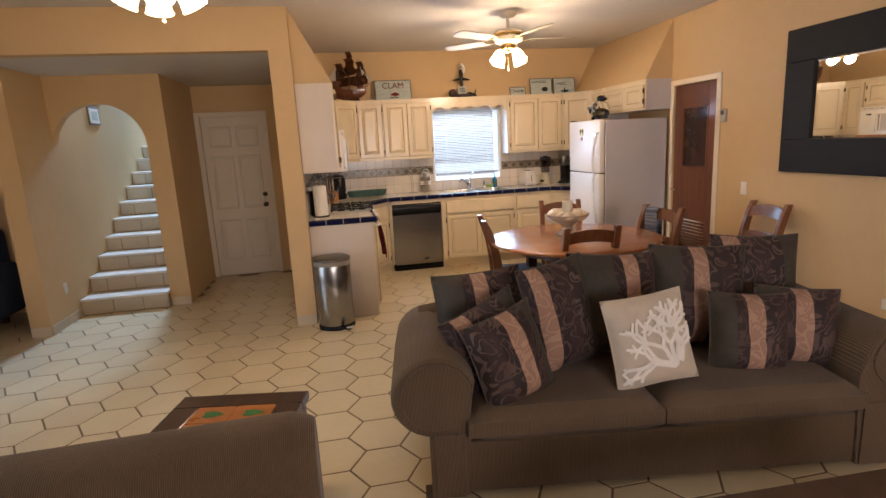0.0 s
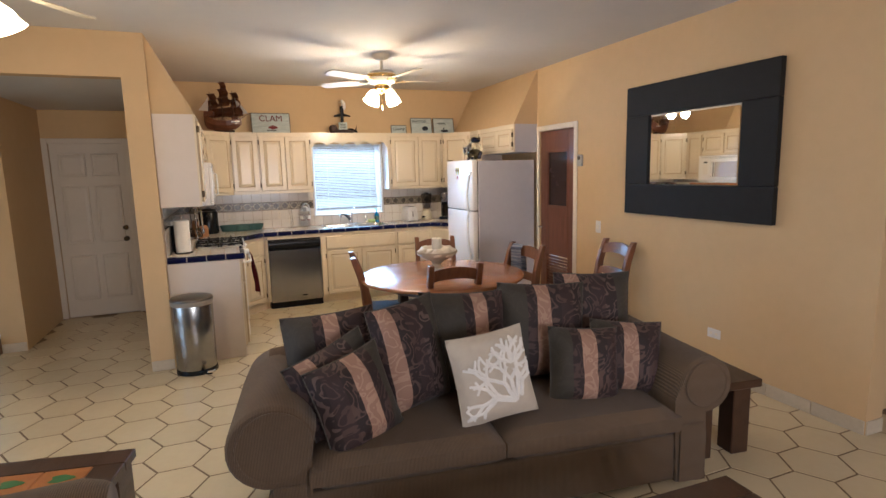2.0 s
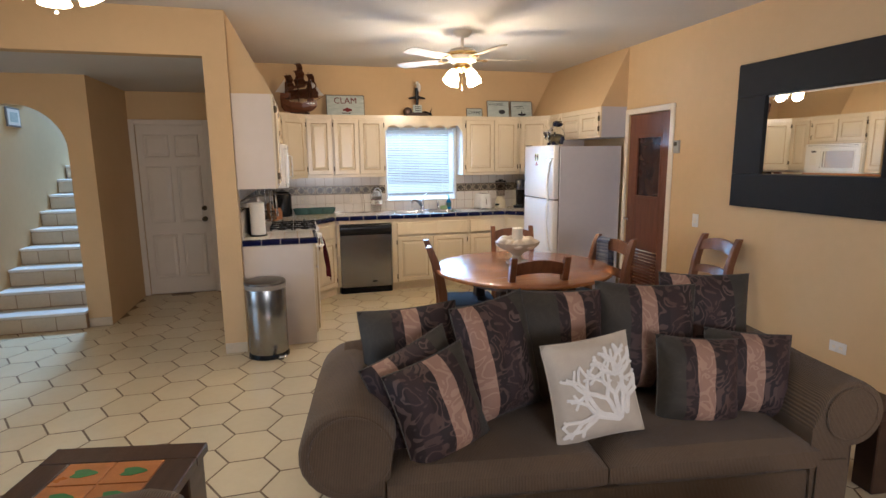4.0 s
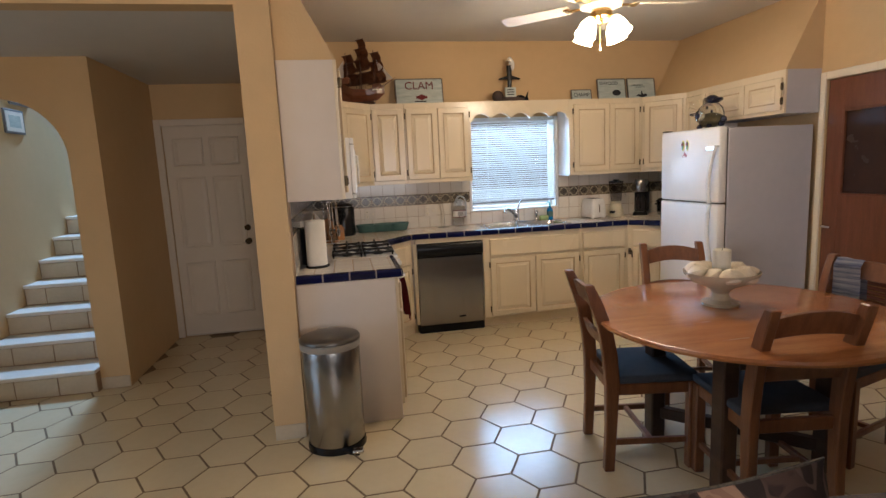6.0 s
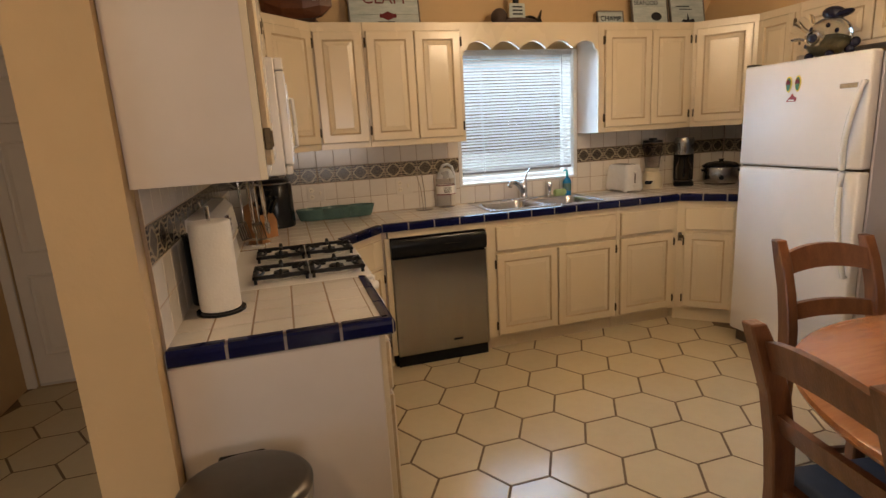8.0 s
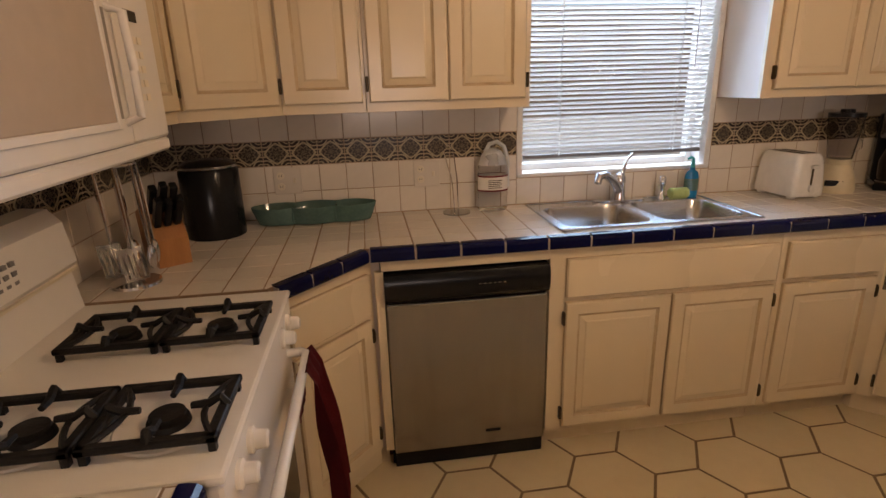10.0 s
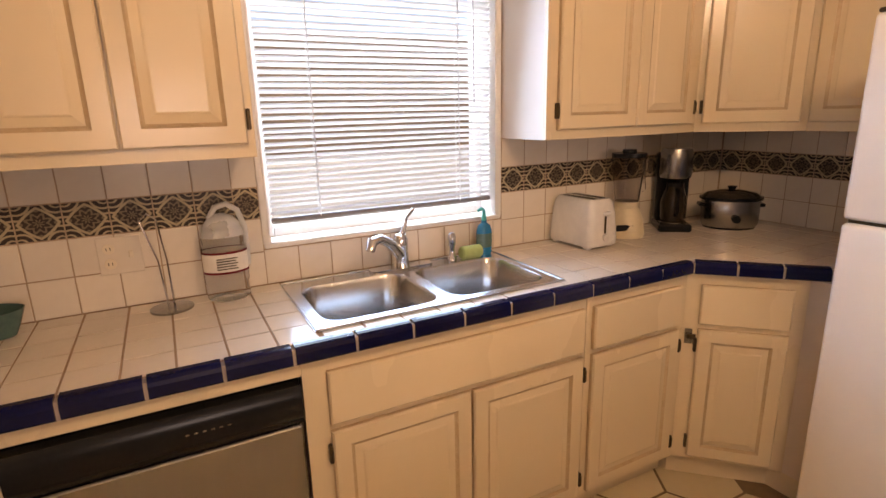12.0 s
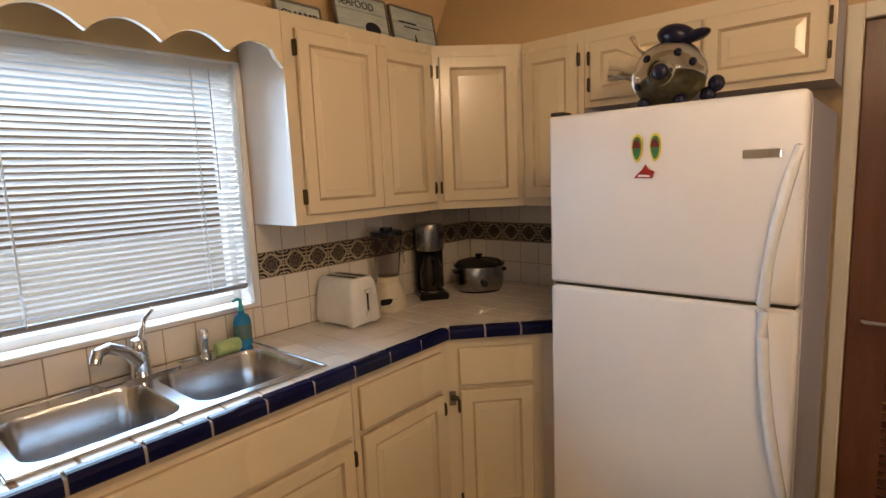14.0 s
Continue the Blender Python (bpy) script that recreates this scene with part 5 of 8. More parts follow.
part("badge", box(FX - 0.004, FX, 6.500, 6.590, 1.532, 1.556, 0.002), CHROME, fr, "small metal badge")
part("hinge_cap", box(FX + 0.005, FX + 0.07, F1 - 0.05, F1 - 0.005, FZ, FZ + 0.012, 0.003), HINGE, fr)
for nm, yy in (("magnet", 6.872), ("magnet", 6.818)):
    mg = thing("magnet", pose(FX, yy, 1.56), "green and yellow flip-flop sandal magnet on the freezer door", "magnet", "flip-flop magnets")
    MM = Matrix.Translation((FX - 0.001, yy, 1.578)) @ pose(0, 0, 0, 90, 0, -90)
    sole = [(0.017 * math.sin(a) * (1 + 0.18 * math.cos(a)), 0.042 * math.cos(a)) for a in (math.tau * k / 18 for k in range(18))]
    part("sole", prism(sole, 0.0, 0.003, m=MM), YELLOWM, mg, "yellow sole")
    part("footbed", prism([(x * 0.75, y * 0.82) for x, y in sole], 0.0035, 0.005, m=MM), LEAFGREEN, mg, "green footbed")
    part("strap", prism([(-0.013, 0.0), (0.013, 0.0), (0.008, 0.018), (0, 0.026), (-0.008, 0.018)], 0.0055, 0.010, m=MM), INKRED, mg, "dark red strap")
mg = thing("magnet", pose(FX, 6.852, 1.50), "small red and white magnet under the sandals", "magnet")
MM = Matrix.Translation((FX - 0.001, 6.850, 1.503)) @ pose(0, 0, 0, 90, 0, -90)
part("base", prism([(-0.03, -0.014), (0.024, -0.016), (0.03, 0.004), (0.012, 0.012), (0.004, 0.026), (-0.006, 0.01), (-0.018, 0.0)], 0, 0.004, m=MM), surface("glossy red", (0.35, 0.02, 0.015), rough=0.3), mg)
part("stripe", prism([(-0.018, -0.010), (0.018, -0.012), (0.016, -0.006), (-0.014, -0.004)], 0.0045, 0.006, m=MM), PAPER, mg, "white stripe")

# glass pig jar
pig = thing("pig_jar", pose(4.26, 6.83, FZ), "clear glass pig-shaped jar with navy hat and bow on refrigerator", "jar")
PM = Matrix.Translation((4.235, 6.855, FZ)) @ Matrix.Diagonal((1.0, 1.04, 1.08, 1))


def ball(r, m, n=16, k=10):
    return lathe([(max(1e-4, r * math.sin(math.pi * i / k)), -r * math.cos(math.pi * i / k)) for i in range(k + 1)], n, m=m, cap=False)


part("body", ball(0.098, PM @ Matrix.Translation((0, 0, 0.105)) @ Matrix.Diagonal((0.95, 1.15, 1.0, 1)), 24, 14), FROST, pig, smooth=True)
part("filling", ball(0.075, PM @ Matrix.Translation((0, -0.01, 0.072)) @ Matrix.Diagonal((1, 1.3, 0.62, 1)), 20, 10), surface("olive beans", (0.16, 0.13, 0.06), (0.08, 0.06, 0.03), scale=60, rough=0.8), pig, "olive-brown filling", smooth=True)
part("neck", lathe([(0.045, 0), (0.05, 0.03), (0.072, 0.07), (0.074, 0.072)], 20, m=PM @ Matrix.Translation((-0.01, 0.085, 0.135)) @ pose(0, 0, 0, -58), cap=False), FROST, pig, smooth=True)
part("snout", lathe([(0.036, 0), (0.038, 0.035), (0.030, 0.045), (0, 0.046)], 16, m=PM @ Matrix.Translation((-0.085, -0.01, 0.10)) @ pose(0, 0, 0, 0, -90, 0)), FROST, pig, smooth=True)
part("nose", ball(0.026, PM @ Matrix.Translation((-0.128, -0.012, 0.10)) @ Matrix.Diagonal((0.5, 1, 0.85, 1))), NAVY, pig, "navy nose", smooth=True)
for y, z in ((0.045, 0.150), (-0.045, 0.155), (-0.085, 0.125), (0.075, 0.075)):
    part("spot", ball(0.012, PM @ Matrix.Translation((-0.078 + abs(y) * 0.25, y, z)) @ Matrix.Diagonal((0.4, 1, 1, 1))), NAVY, pig, "navy spot", smooth=True)
part("hat", ball(0.045, PM @ Matrix.Translation((0.0, -0.02, 0.215)) @ pose(0, 0, 0, 12) @ Matrix.Diagonal((1, 1.3, 0.75, 1))), NAVY, pig, "navy hat", smooth=True)
part("hat_brim", ball(0.050, PM @ Matrix.Translation((0.0, -0.075, 0.205)) @ pose(0, 0, 0, -12) @ Matrix.Diagonal((0.8, 0.9, 0.32, 1))), NAVY, pig, "navy hat brim", smooth=True)
for y in (-0.112, -0.135):
    part("bow", ball(0.024, PM @ Matrix.Translation((0.01, y, 0.035 + 0.03 * (y < -0.12)))), NAVY, pig, "navy bow", smooth=True)
for y in (-0.05, 0.06):
    part("foot", ball(0.022, PM @ Matrix.Translation((-0.05, y, 0.022)) @ Matrix.Diagonal((1, 1, 0.85, 1))), NAVY, pig, "navy foot", smooth=True)


# ---- small kitchen things ----
def at(x, y, z=CT):
    return Matrix.Translation((x, y, z))


tw = thing("paper_towel_holder", pose(1.10, 6.30, CT), "white paper towel roll standing on an upright holder by the stove", "paper towel")
part("base", lathe([(0.075, 0), (0.075, 0.008), (0.01, 0.012), (0, 0.012)], 20, m=at(1.105, 6.30)), BLACK, tw, smooth=True)
part("rod", tube([(1.105, 6.30, CT), (1.105, 6.30, CT + 0.335)], 0.006, 8), CHROME, tw)
part("roll", lathe([(0.02, 0.0), (0.060, 0.0), (0.062, 0.004), (0.062, 0.274), (0.058, 0.278), (0.02, 0.278)], 28, m=at(1.105, 6.30, CT + 0.012)), PAPER, tw, smooth=True)
bk = thing("black_canister", pose(1.06, 6.435, CT), "tall black lidded canister behind the paper towels", "canister")
part("can", lathe([(0, 0), (0.062, 0), (0.064, 0.01), (0.064, 0.21), (0.058, 0.216), (0.0, 0.216)], 24, m=at(1.065, 6.435)), BLACK, bk, smooth=True)
part("lid", lathe([(0.0, 0.216), (0.066, 0.216), (0.066, 0.235), (0.02, 0.245), (0.018, 0.258), (0, 0.26)], 24, m=at(1.065, 6.435)), BLACK, bk, smooth=True)

ut = thing("utensil_stand", pose(1.19, 7.40, CT), "steel utensils hanging from a chrome stand beside the stove", "utensils")
UX, UY = 1.17, 7.42
part("base", lathe([(0.07, 0), (0.068, 0.008), (0.01, 0.014), (0, 0.014)], 22, m=at(UX, UY)), CHROME, ut, smooth=True)
part("post", tube([(UX, UY, CT), (UX, UY, CT + 0.36)], 0.006, 8), CHROME, ut, smooth=True)
part("ring", tube([(UX + 0.055 * math.cos(a), UY + 0.055 * math.sin(a), CT + 0.35) for a in (math.tau * k / 20 for k in range(20))], 0.004, 6, closed=True), CHROME, ut, smooth=True)
for k, (a, kind) in enumerate(((-70, "spatula"), (-20, "spoon"), (40, "ladle"), (110, "spoon"), (180, "spatula"))):
    c = Vector((UX + 0.058 * math.cos(radians(a)), UY + 0.058 * math.sin(radians(a)), 0))
    bm = tube([c + Vector((0, 0, CT + 0.35)), c + Vector((0.004, 0, CT + 0.24)), c + Vector((0.008, 0, CT + 0.12))], [0.005, 0.007, 0.004], 8)
    part("handle", bm, CHROME, ut, smooth=True)
    if kind == "spatula":
        bm = bmesh.new()
        Mx = Matrix.Translation(c + Vector((0.010, 0, CT + 0.035))) @ pose(0, 0, 0, 0, -19, -46)
        cols, rows_z = (-0.032, -0.023, -0.018, -0.009, -0.004, 0.005, 0.010, 0.019, 0.024, 0.033), (-0.008, 0.0, 0.07, 0.088)
        grid = [[bm.verts.new(Mx @ Vector((0, u, w))) for u in cols] for w in rows_z]
        for j in range(3):
            for i in range(9):
                if j != 1 or i % 2 == 0:
                    bm.faces.new((grid[j][i], grid[j][i + 1], grid[j + 1][i + 1], grid[j + 1][i]))
        bmesh.ops.solidify(bm, geom=bm.faces[:], thickness=0.002)
    else:
        bm = ball(0.03, Matrix.Translation(c + Vector((0.010, 0, CT + 0.085))) @ Matrix.Diagonal((0.35, 0.9, 1.2, 1)), 14, 8)
    part(kind, bm, STEEL if kind == "spatula" else CHROME, ut, smooth=True)
kn = thing("knife_block", pose(1.20, 7.62, CT), "orange beech knife block with black-handled knives", "knife block")
KM = at(1.20, 7.62) @ pose(0, 0, 0, 0, 0, 35)
bm = bmesh.new()
va = [bm.verts.new(KM @ Vector((-0.05, y, z))) for y, z in ((-0.06, 0), (0.09, 0), (0.115, 0.16), (0.02, 0.20), (-0.06, 0.09))]
vb = [bm.verts.new(KM @ Vector((0.05, y, z))) for y, z in ((-0.06, 0), (0.09, 0), (0.115, 0.16), (0.02, 0.20), (-0.06, 0.09))]
bm.faces.new(va), bm.faces.new(vb[::-1])
for k in range(5):
    bm.faces.new((va[k], va[(k + 1) % 5], vb[(k + 1) % 5], vb[k]))
part("block", bm, LIGHTWOOD, kn)
for k, (x, y, z) in enumerate(((-0.03, 0.0, 0.185), (0.0, 0.0, 0.185), (0.03, 0.0, 0.185), (-0.03, -0.035, 0.145), (0.0, -0.035, 0.145), (0.03, -0.035, 0.145))):
    part("knife_handle", box(x - 0.011, x + 0.011, -0.014, 0.014, 0, 0.11 + 0.01 * (k % 2), 0.004, m=KM @ Matrix.Translation((x * 0, y, z - 0.01)) @ pose(0, 0, 0, 38)), BLACK, kn, "black knife handle")
cn = thing("black_canister", pose(1.29, 7.90, CT), "large black canister with a glossy lid in the corner", "canister")
part("can", lathe([(0, 0), (0.108, 0), (0.11, 0.01), (0.108, 0.25), (0.10, 0.262), (0.0, 0.262)], 30, m=at(1.27, 7.95)), BLACK, cn, smooth=True)
part("lid", lathe([(0.0, 0.262), (0.104, 0.262), (0.106, 0.272), (0.08, 0.290), (0.0, 0.296)], 30, m=at(1.27, 7.95)), BLACK, cn, smooth=True)
part("lid_band", lathe([(0.106, 0.264), (0.108, 0.268), (0.106, 0.272)], 30, m=at(1.27, 7.95), cap=False), CHROME, cn, smooth=True)

tray = thing("serving_dish", pose(1.64, 8.08, CT), "teal ceramic dish of three joined scalloped bowls", "dish")
bm = bmesh.new()
vr = []
for scale, z in ((0.60, 0.003), (0.68, 0.004), (0.82, 0.030), (0.97, 0.066), (1.0, 0.076), (0.965, 0.0765), (0.90, 0.060), (0.72, 0.020), (0.60, 0.014)):
    ring = []
    for k in range(72):
        a = math.tau * k / 72
        x = 0.255 * math.cos(a)
        lobe = 0.64 + 0.36 * abs(math.cos(math.pi * (x + 0.255) / 0.51 * 3 - math.pi / 2)) ** 0.7
        ends_in = 0.255 - (1 - scale) * 0.085
        ring.append(bm.verts.new((1.64 + x * ends_in / 0.255, 8.055 + 0.083 * lobe * math.copysign(abs(math.sin(a)) ** 0.55, math.sin(a)) * scale, CT + z)))
    vr.append(ring)
for a, c in zip(vr, vr[1:]):
    for k in range(72):
        bm.faces.new((a[k], a[(k + 1) % 72], c[(k + 1) % 72], c[k]))
bm.faces.new(vr[0][::-1]), bm.faces.new(vr[-1])
part("dish", bm, TEAL, tray, smooth=True)
for x in (1.555, 1.725):
    part("divider", box(x - 0.004, x + 0.004, 8.002, 8.108, CT + 0.014, CT + 0.062, 0.003), TEAL, tray)

hold = thing("chrome_paper_holder", pose(2.24, 8.06, CT), "empty wire paper-towel stand on a round metal foot", "stand")
part("base", lathe([(0.0, 0), (0.060, 0), (0.060, 0.006), (0.01, 0.010), (0, 0.010)], 26, m=at(2.24, 8.06)), STEEL, hold, smooth=True)
part("loop", tube([(2.232, 8.06, CT + 0.008), (2.222, 8.065, CT + 0.15), (2.190, 8.07, CT + 0.27), (2.21, 8.07, CT + 0.29), (2.232, 8.07, CT + 0.27), (2.245, 8.065, CT + 0.15), (2.248, 8.06, CT + 0.008)], 0.0028, 6), CHROME, hold, smooth=True)
bt = thing("water_jug", pose(2.40, 8.09, CT), "clear plastic water jug with looped handle and red-banded label", "bottle")
BM = at(2.405, 8.08) @ Matrix.Diagonal((1, 0.72, 1, 1))
part("bottle", lathe([(0.0, 0.002), (0.058, 0.0), (0.064, 0.008), (0.062, 0.05), (0.065, 0.06), (0.065, 0.165), (0.060, 0.175), (0.063, 0.195), (0.052, 0.235), (0.036, 0.258), (0.014, 0.268), (0.0, 0.270)], 28, m=BM), CLEAR, bt, smooth=True)
part("shoulder", lathe([(0.0605, 0.198), (0.050, 0.236), (0.034, 0.2565), (0.0, 0.268)], 28, m=BM @ Matrix.Diagonal((1.02, 1.02, 1.01, 1)), cap=False), MILKY, bt, "cloudy shoulder", smooth=True)
part("label", lathe([(0.0655, 0.088), (0.0657, 0.155)], 28, m=BM, cap=False), PAPER, bt, "white printed label")
for z in (0.088, 0.150):
    part("label_band", lathe([(0.0664, z), (0.0664, z + 0.007)], 28, m=BM, cap=False), RED, bt, "red label band")
for k in range(5):
    part("label_print", box(2.375, 2.435 - 0.006 * (k % 2), 8.0285, 8.0295, CT + 0.104 + 0.008 * k, CT + 0.107 + 0.008 * k), HINGE, bt)
part("handle", tube([(2.372, 8.08, CT + 0.255), (2.392, 8.08, CT + 0.288), (2.425, 8.08, CT + 0.296), (2.455, 8.08, CT + 0.275), (2.470, 8.08, CT + 0.225), (2.472, 8.08, CT + 0.155), (2.470, 8.08, CT + 0.10)], 0.009, 8), MILKY, bt, smooth=True)

for x, z, w in ((2.125, 1.085, 0.115), (1.53, 1.085, 0.115)):
    pl = thing("outlet_plate", pose(x, YB - 0.012, z), "cream double outlet plate on the tiled wall", "outlet")
    part("plate", box(x - w / 2, x + w / 2, YB - 0.016, YB - 0.0112, z - 0.058, z + 0.055, 0.002), WTILE, pl)
    for dz in (-0.025, 0.02):
        part("socket", lathe([(0.0, 0.003), (0.015, 0.003), (0.016, 0)], 14, m=Matrix.Translation((x - 0.028, YB - 0.016, z + dz)) @ pose(0, 0, 0, 90)), TRIM, pl, smooth=True)
        for dx in (-0.005, 0.005):
            part("slot", box(x - 0.029 + dx, x - 0.027 + dx, YB - 0.0196, YB - 0.019, z + dz - 0.004, z + dz + 0.005), BLACK, pl)
    part("switch", box(x + 0.022, x + 0.034, YB - 0.021, YB - 0.016, z - 0.012, z + 0.010, 0.002), TRIM, pl)

to = thing("toaster", pose(3.79, 8.04, CT), "white two-slot toaster on the counter beside the blender", "toaster")
TM = at(3.795, 8.02) @ pose(0, 0, 0, 0, 0, -86) @ Matrix.Diagonal((0.86, 1.0, 1.08, 1))
bm = bmesh.new()
rg = []
for z, hx, hy in ((0.012, 0.140, 0.082), (0.03, 0.142, 0.084), (0.13, 0.134, 0.076), (0.17, 0.128, 0.068), (0.185, 0.118, 0.055)):
    rg.append([bm.verts.new(TM @ Vector((x, y, z))) for x, y, _ in rrect(-hx, hx, -hy, hy, 0.028, 0)])
for a, c in zip(rg, rg[1:]):
    for k in range(len(a)):
        bm.faces.new((a[k], a[(k + 1) % len(a)], c[(k + 1) % len(a)], c[k]))
bm.faces.new(rg[0][::-1]), bm.faces.new(rg[-1])
part("shell", bm, PORCELAIN, to, smooth=True)
for y in (-0.024, 0.024):
    part("slot", box(-0.095, 0.095, y - 0.011, y + 0.011, 0.1845, 0.1865, m=TM), BLACK, to)
part("lever_track", box(0.139, 0.1425, -0.004, 0.004, 0.06, 0.14, m=TM), HINGE, to)
part("lever", box(0.138, 0.160, -0.018, 0.018, 0.128, 0.142, 0.004, m=TM), PORCELAIN, to)
part("dial", lathe([(0.015, 0), (0.014, 0.012), (0, 0.013)], 16, m=TM @ Matrix.Translation((0.139, 0, 0.045)) @ pose(0, 0, 0, 0, 90, 0)), PORCELAIN, to, smooth=True)
for x in (-0.10, 0.10):
    for y in (-0.06, 0.06):
        part("foot", box(x - 0.016, x + 0.016, y - 0.012, y + 0.012, 0.0, 0.016, 0.002, m=TM), PORCELAIN, to)

bl = thing("blender", pose(4.05, 8.02, CT), "biscuit-coloured kitchen blender with a clear jar", "blender")
part("base", lathe([(0.0, 0), (0.078, 0.0), (0.082, 0.012), (0.074, 0.07), (0.058, 0.115), (0.050, 0.128), (0, 0.130)], 24, m=at(4.05, 8.03)), BISCUIT, bl, smooth=True)
part("control_strip", box(3.985, 4.06, 7.955, 7.966, CT + 0.035, CT + 0.062, 0.003, m=at(4.05, 8.03, 0) @ pose(0, 0, 0, 0, 0, -25) @ at(-4.05, -8.03, 0)), BLACK, bl)
part("jar", lathe([(0.045, 0.130), (0.050, 0.15), (0.070, 0.33), (0.072, 0.345), (0.068, 0.345), (0.046, 0.16), (0.040, 0.14)], 24, m=at(4.05, 8.03), cap=False), SMOKY, bl, smooth=True)
part("jar_collar", lathe([(0.050, 0.128), (0.053, 0.135), (0.050, 0.155), (0.046, 0.155)], 24, m=at(4.05, 8.03)), BISCUIT, bl, smooth=True)
part("jar_handle", tube([(4.115, 8.03, CT + 0.32), (4.155, 8.03, CT + 0.31), (4.15, 8.03, CT + 0.20), (4.105, 8.03, CT + 0.18)], 0.009, 8), CLEAR, bl, smooth=True)
part("lid", lathe([(0.073, 0.345), (0.073, 0.362), (0.03, 0.366), (0.028, 0.378), (0, 0.379)], 24, m=at(4.05, 8.03)), BLACK, bl, "black lid", smooth=True)

cf = thing("coffee_maker", pose(4.31, 8.0, CT), "black and steel drip coffee maker with a glass carafe", "coffee maker")
CM = at(4.33, 8.02) @ pose(0, 0, 0, 0, 0, -38) @ Matrix.Diagonal((0.84, 0.80, 1.02, 1))
part("foot", box(-0.085, 0.085, -0.115, 0.10, 0, 0.035, 0.008, m=CM), BLACK, cf)
part("back", box(-0.085, 0.085, 0.02, 0.10, 0.035, 0.34, 0.012, m=CM, seg=2), BLACK, cf)
part("head", lathe([(0.078, 0.235), (0.082, 0.25), (0.082, 0.345), (0.076, 0.36), (0, 0.362)], 26, m=CM @ Matrix.Translation((0, -0.02, 0))), STEEL, cf, "steel brew head", smooth=True)
part("hotplate", lathe([(0.07, 0.035), (0.07, 0.041), (0, 0.041)], 24, m=CM @ Matrix.Translation((0, -0.03, 0))), STEEL, cf)
part("carafe", lathe([(0.058, 0.0), (0.066, 0.02), (0.068, 0.09), (0.05, 0.14), (0.044, 0.155)], 24, m=CM @ Matrix.Translation((0, -0.03, 0.042)), cap=False), surface("dark carafe glass", (0.02, 0.015, 0.01), rough=0.05, scale=4), cf, "dark glass carafe", smooth=True)
part("carafe_lid", lathe([(0.046, 0.155), (0.046, 0.17), (0, 0.175)], 24, m=CM @ Matrix.Translation((0, -0.03, 0.042))), BLACK, cf, smooth=True)
part("carafe_handle", tube([CM @ Vector((0, -0.08, 0.19)), CM @ Vector((0, -0.125, 0.185)), CM @ Vector((0, -0.13, 0.10)), CM @ Vector((0, -0.095, 0.075))], 0.009, 8), BLACK, cf, smooth=True)

cp = thing("slow_cooker", pose(4.58, 7.93, CT), "oval steel and black slow cooker with a lid", "slow cooker")
OM = at(4.575, 7.90) @ pose(0, 0, 0, 0, 0, -40) @ Matrix.Diagonal((1.10, 0.86, 0.82, 1))
part("housing", lathe([(0.0, 0.012), (0.105, 0.012), (0.112, 0.03), (0.114, 0.155), (0.112, 0.16)], 34, m=OM), STEEL, cp, "brushed steel housing", smooth=True)
part("foot_ring", lathe([(0.0, 0), (0.100, 0.0), (0.108, 0.02), (0.0, 0.021)], 34, m=OM), BLACK, cp, smooth=True)
part("rim", lathe([(0.112, 0.158), (0.122, 0.162), (0.122, 0.176), (0.110, 0.178)], 34, m=OM), BLACK, cp, "black stoneware rim", smooth=True)
part("lid", lathe([(0.116, 0.177), (0.095, 0.198), (0.04, 0.212), (0, 0.214)], 34, m=OM, cap=False), surface("smoked lid glass", (0.03, 0.025, 0.02), rough=0.06, scale=3), cp, "smoked glass lid", smooth=True)
part("lid_knob", lathe([(0.012, 0.212), (0.016, 0.225), (0.02, 0.232), (0, 0.236)], 16, m=OM), BLACK, cp, smooth=True)
for s in (-1, 1):
    part("handle", box(s * 0.112 - 0.014, s * 0.112 + 0.014, -0.035, 0.035, 0.12, 0.14, 0.004, m=OM), BLACK, cp)
part("dial", lathe([(0.018, 0), (0.016, 0.014), (0, 0.014)], 16, m=at(4.575, 7.90) @ pose(0, 0, 0, 0, 0, -40) @ Matrix.Translation((0, -0.107, 0.055)) @ pose(0, 0, 0, 90)), BLACK, cp, smooth=True)

# ---- on top of the cabinets ----
ship = thing("model_ship", pose(1.52, 7.97, UZ1), "brown wooden model galleon with three masts and furled sails", "model ship")
SM = Matrix.Translation((1.53, 7.97, UZ1 + 0.014)) @ pose(0, 0, 0, 0, 0, -14) @ Matrix.Diagonal((1.05, 1.15, 1.08, 1))
bm = bmesh.new()
secs = []
for x, w, zb, zt_ in ((-0.20, 0.035, 0.07, 0.19), (-0.17, 0.05, 0.03, 0.175), (-0.08, 0.06, 0.012, 0.12), (0.04, 0.058, 0.012, 0.11), (0.13, 0.04, 0.03, 0.125), (0.19, 0.006, 0.075, 0.15)):
    secs.append([bm.verts.new(SM @ Vector((x, y * w, z))) for y, z in ((-1, zt_), (-0.92, (zt_ + zb) / 2), (-0.35, zb), (0.35, zb), (0.92, (zt_ + zb) / 2), (1, zt_))])
for a, c in zip(secs, secs[1:]):
    for k in range(6):
        bm.faces.new((a[k], a[(k + 1) % 6], c[(k + 1) % 6], c[k]))
bm.faces.new(secs[0]), bm.faces.new(secs[-1][::-1])
part("hull", bm, SHIPWOOD, ship)
part("deck_house", box(-0.195, -0.10, -0.045, 0.045, 0.16, 0.215, 0.004, m=SM), SHIPWOOD, ship)
part("deck_house", box(0.09, 0.16, -0.03, 0.03, 0.12, 0.16, 0.004, m=SM), SHIPWOOD, ship)
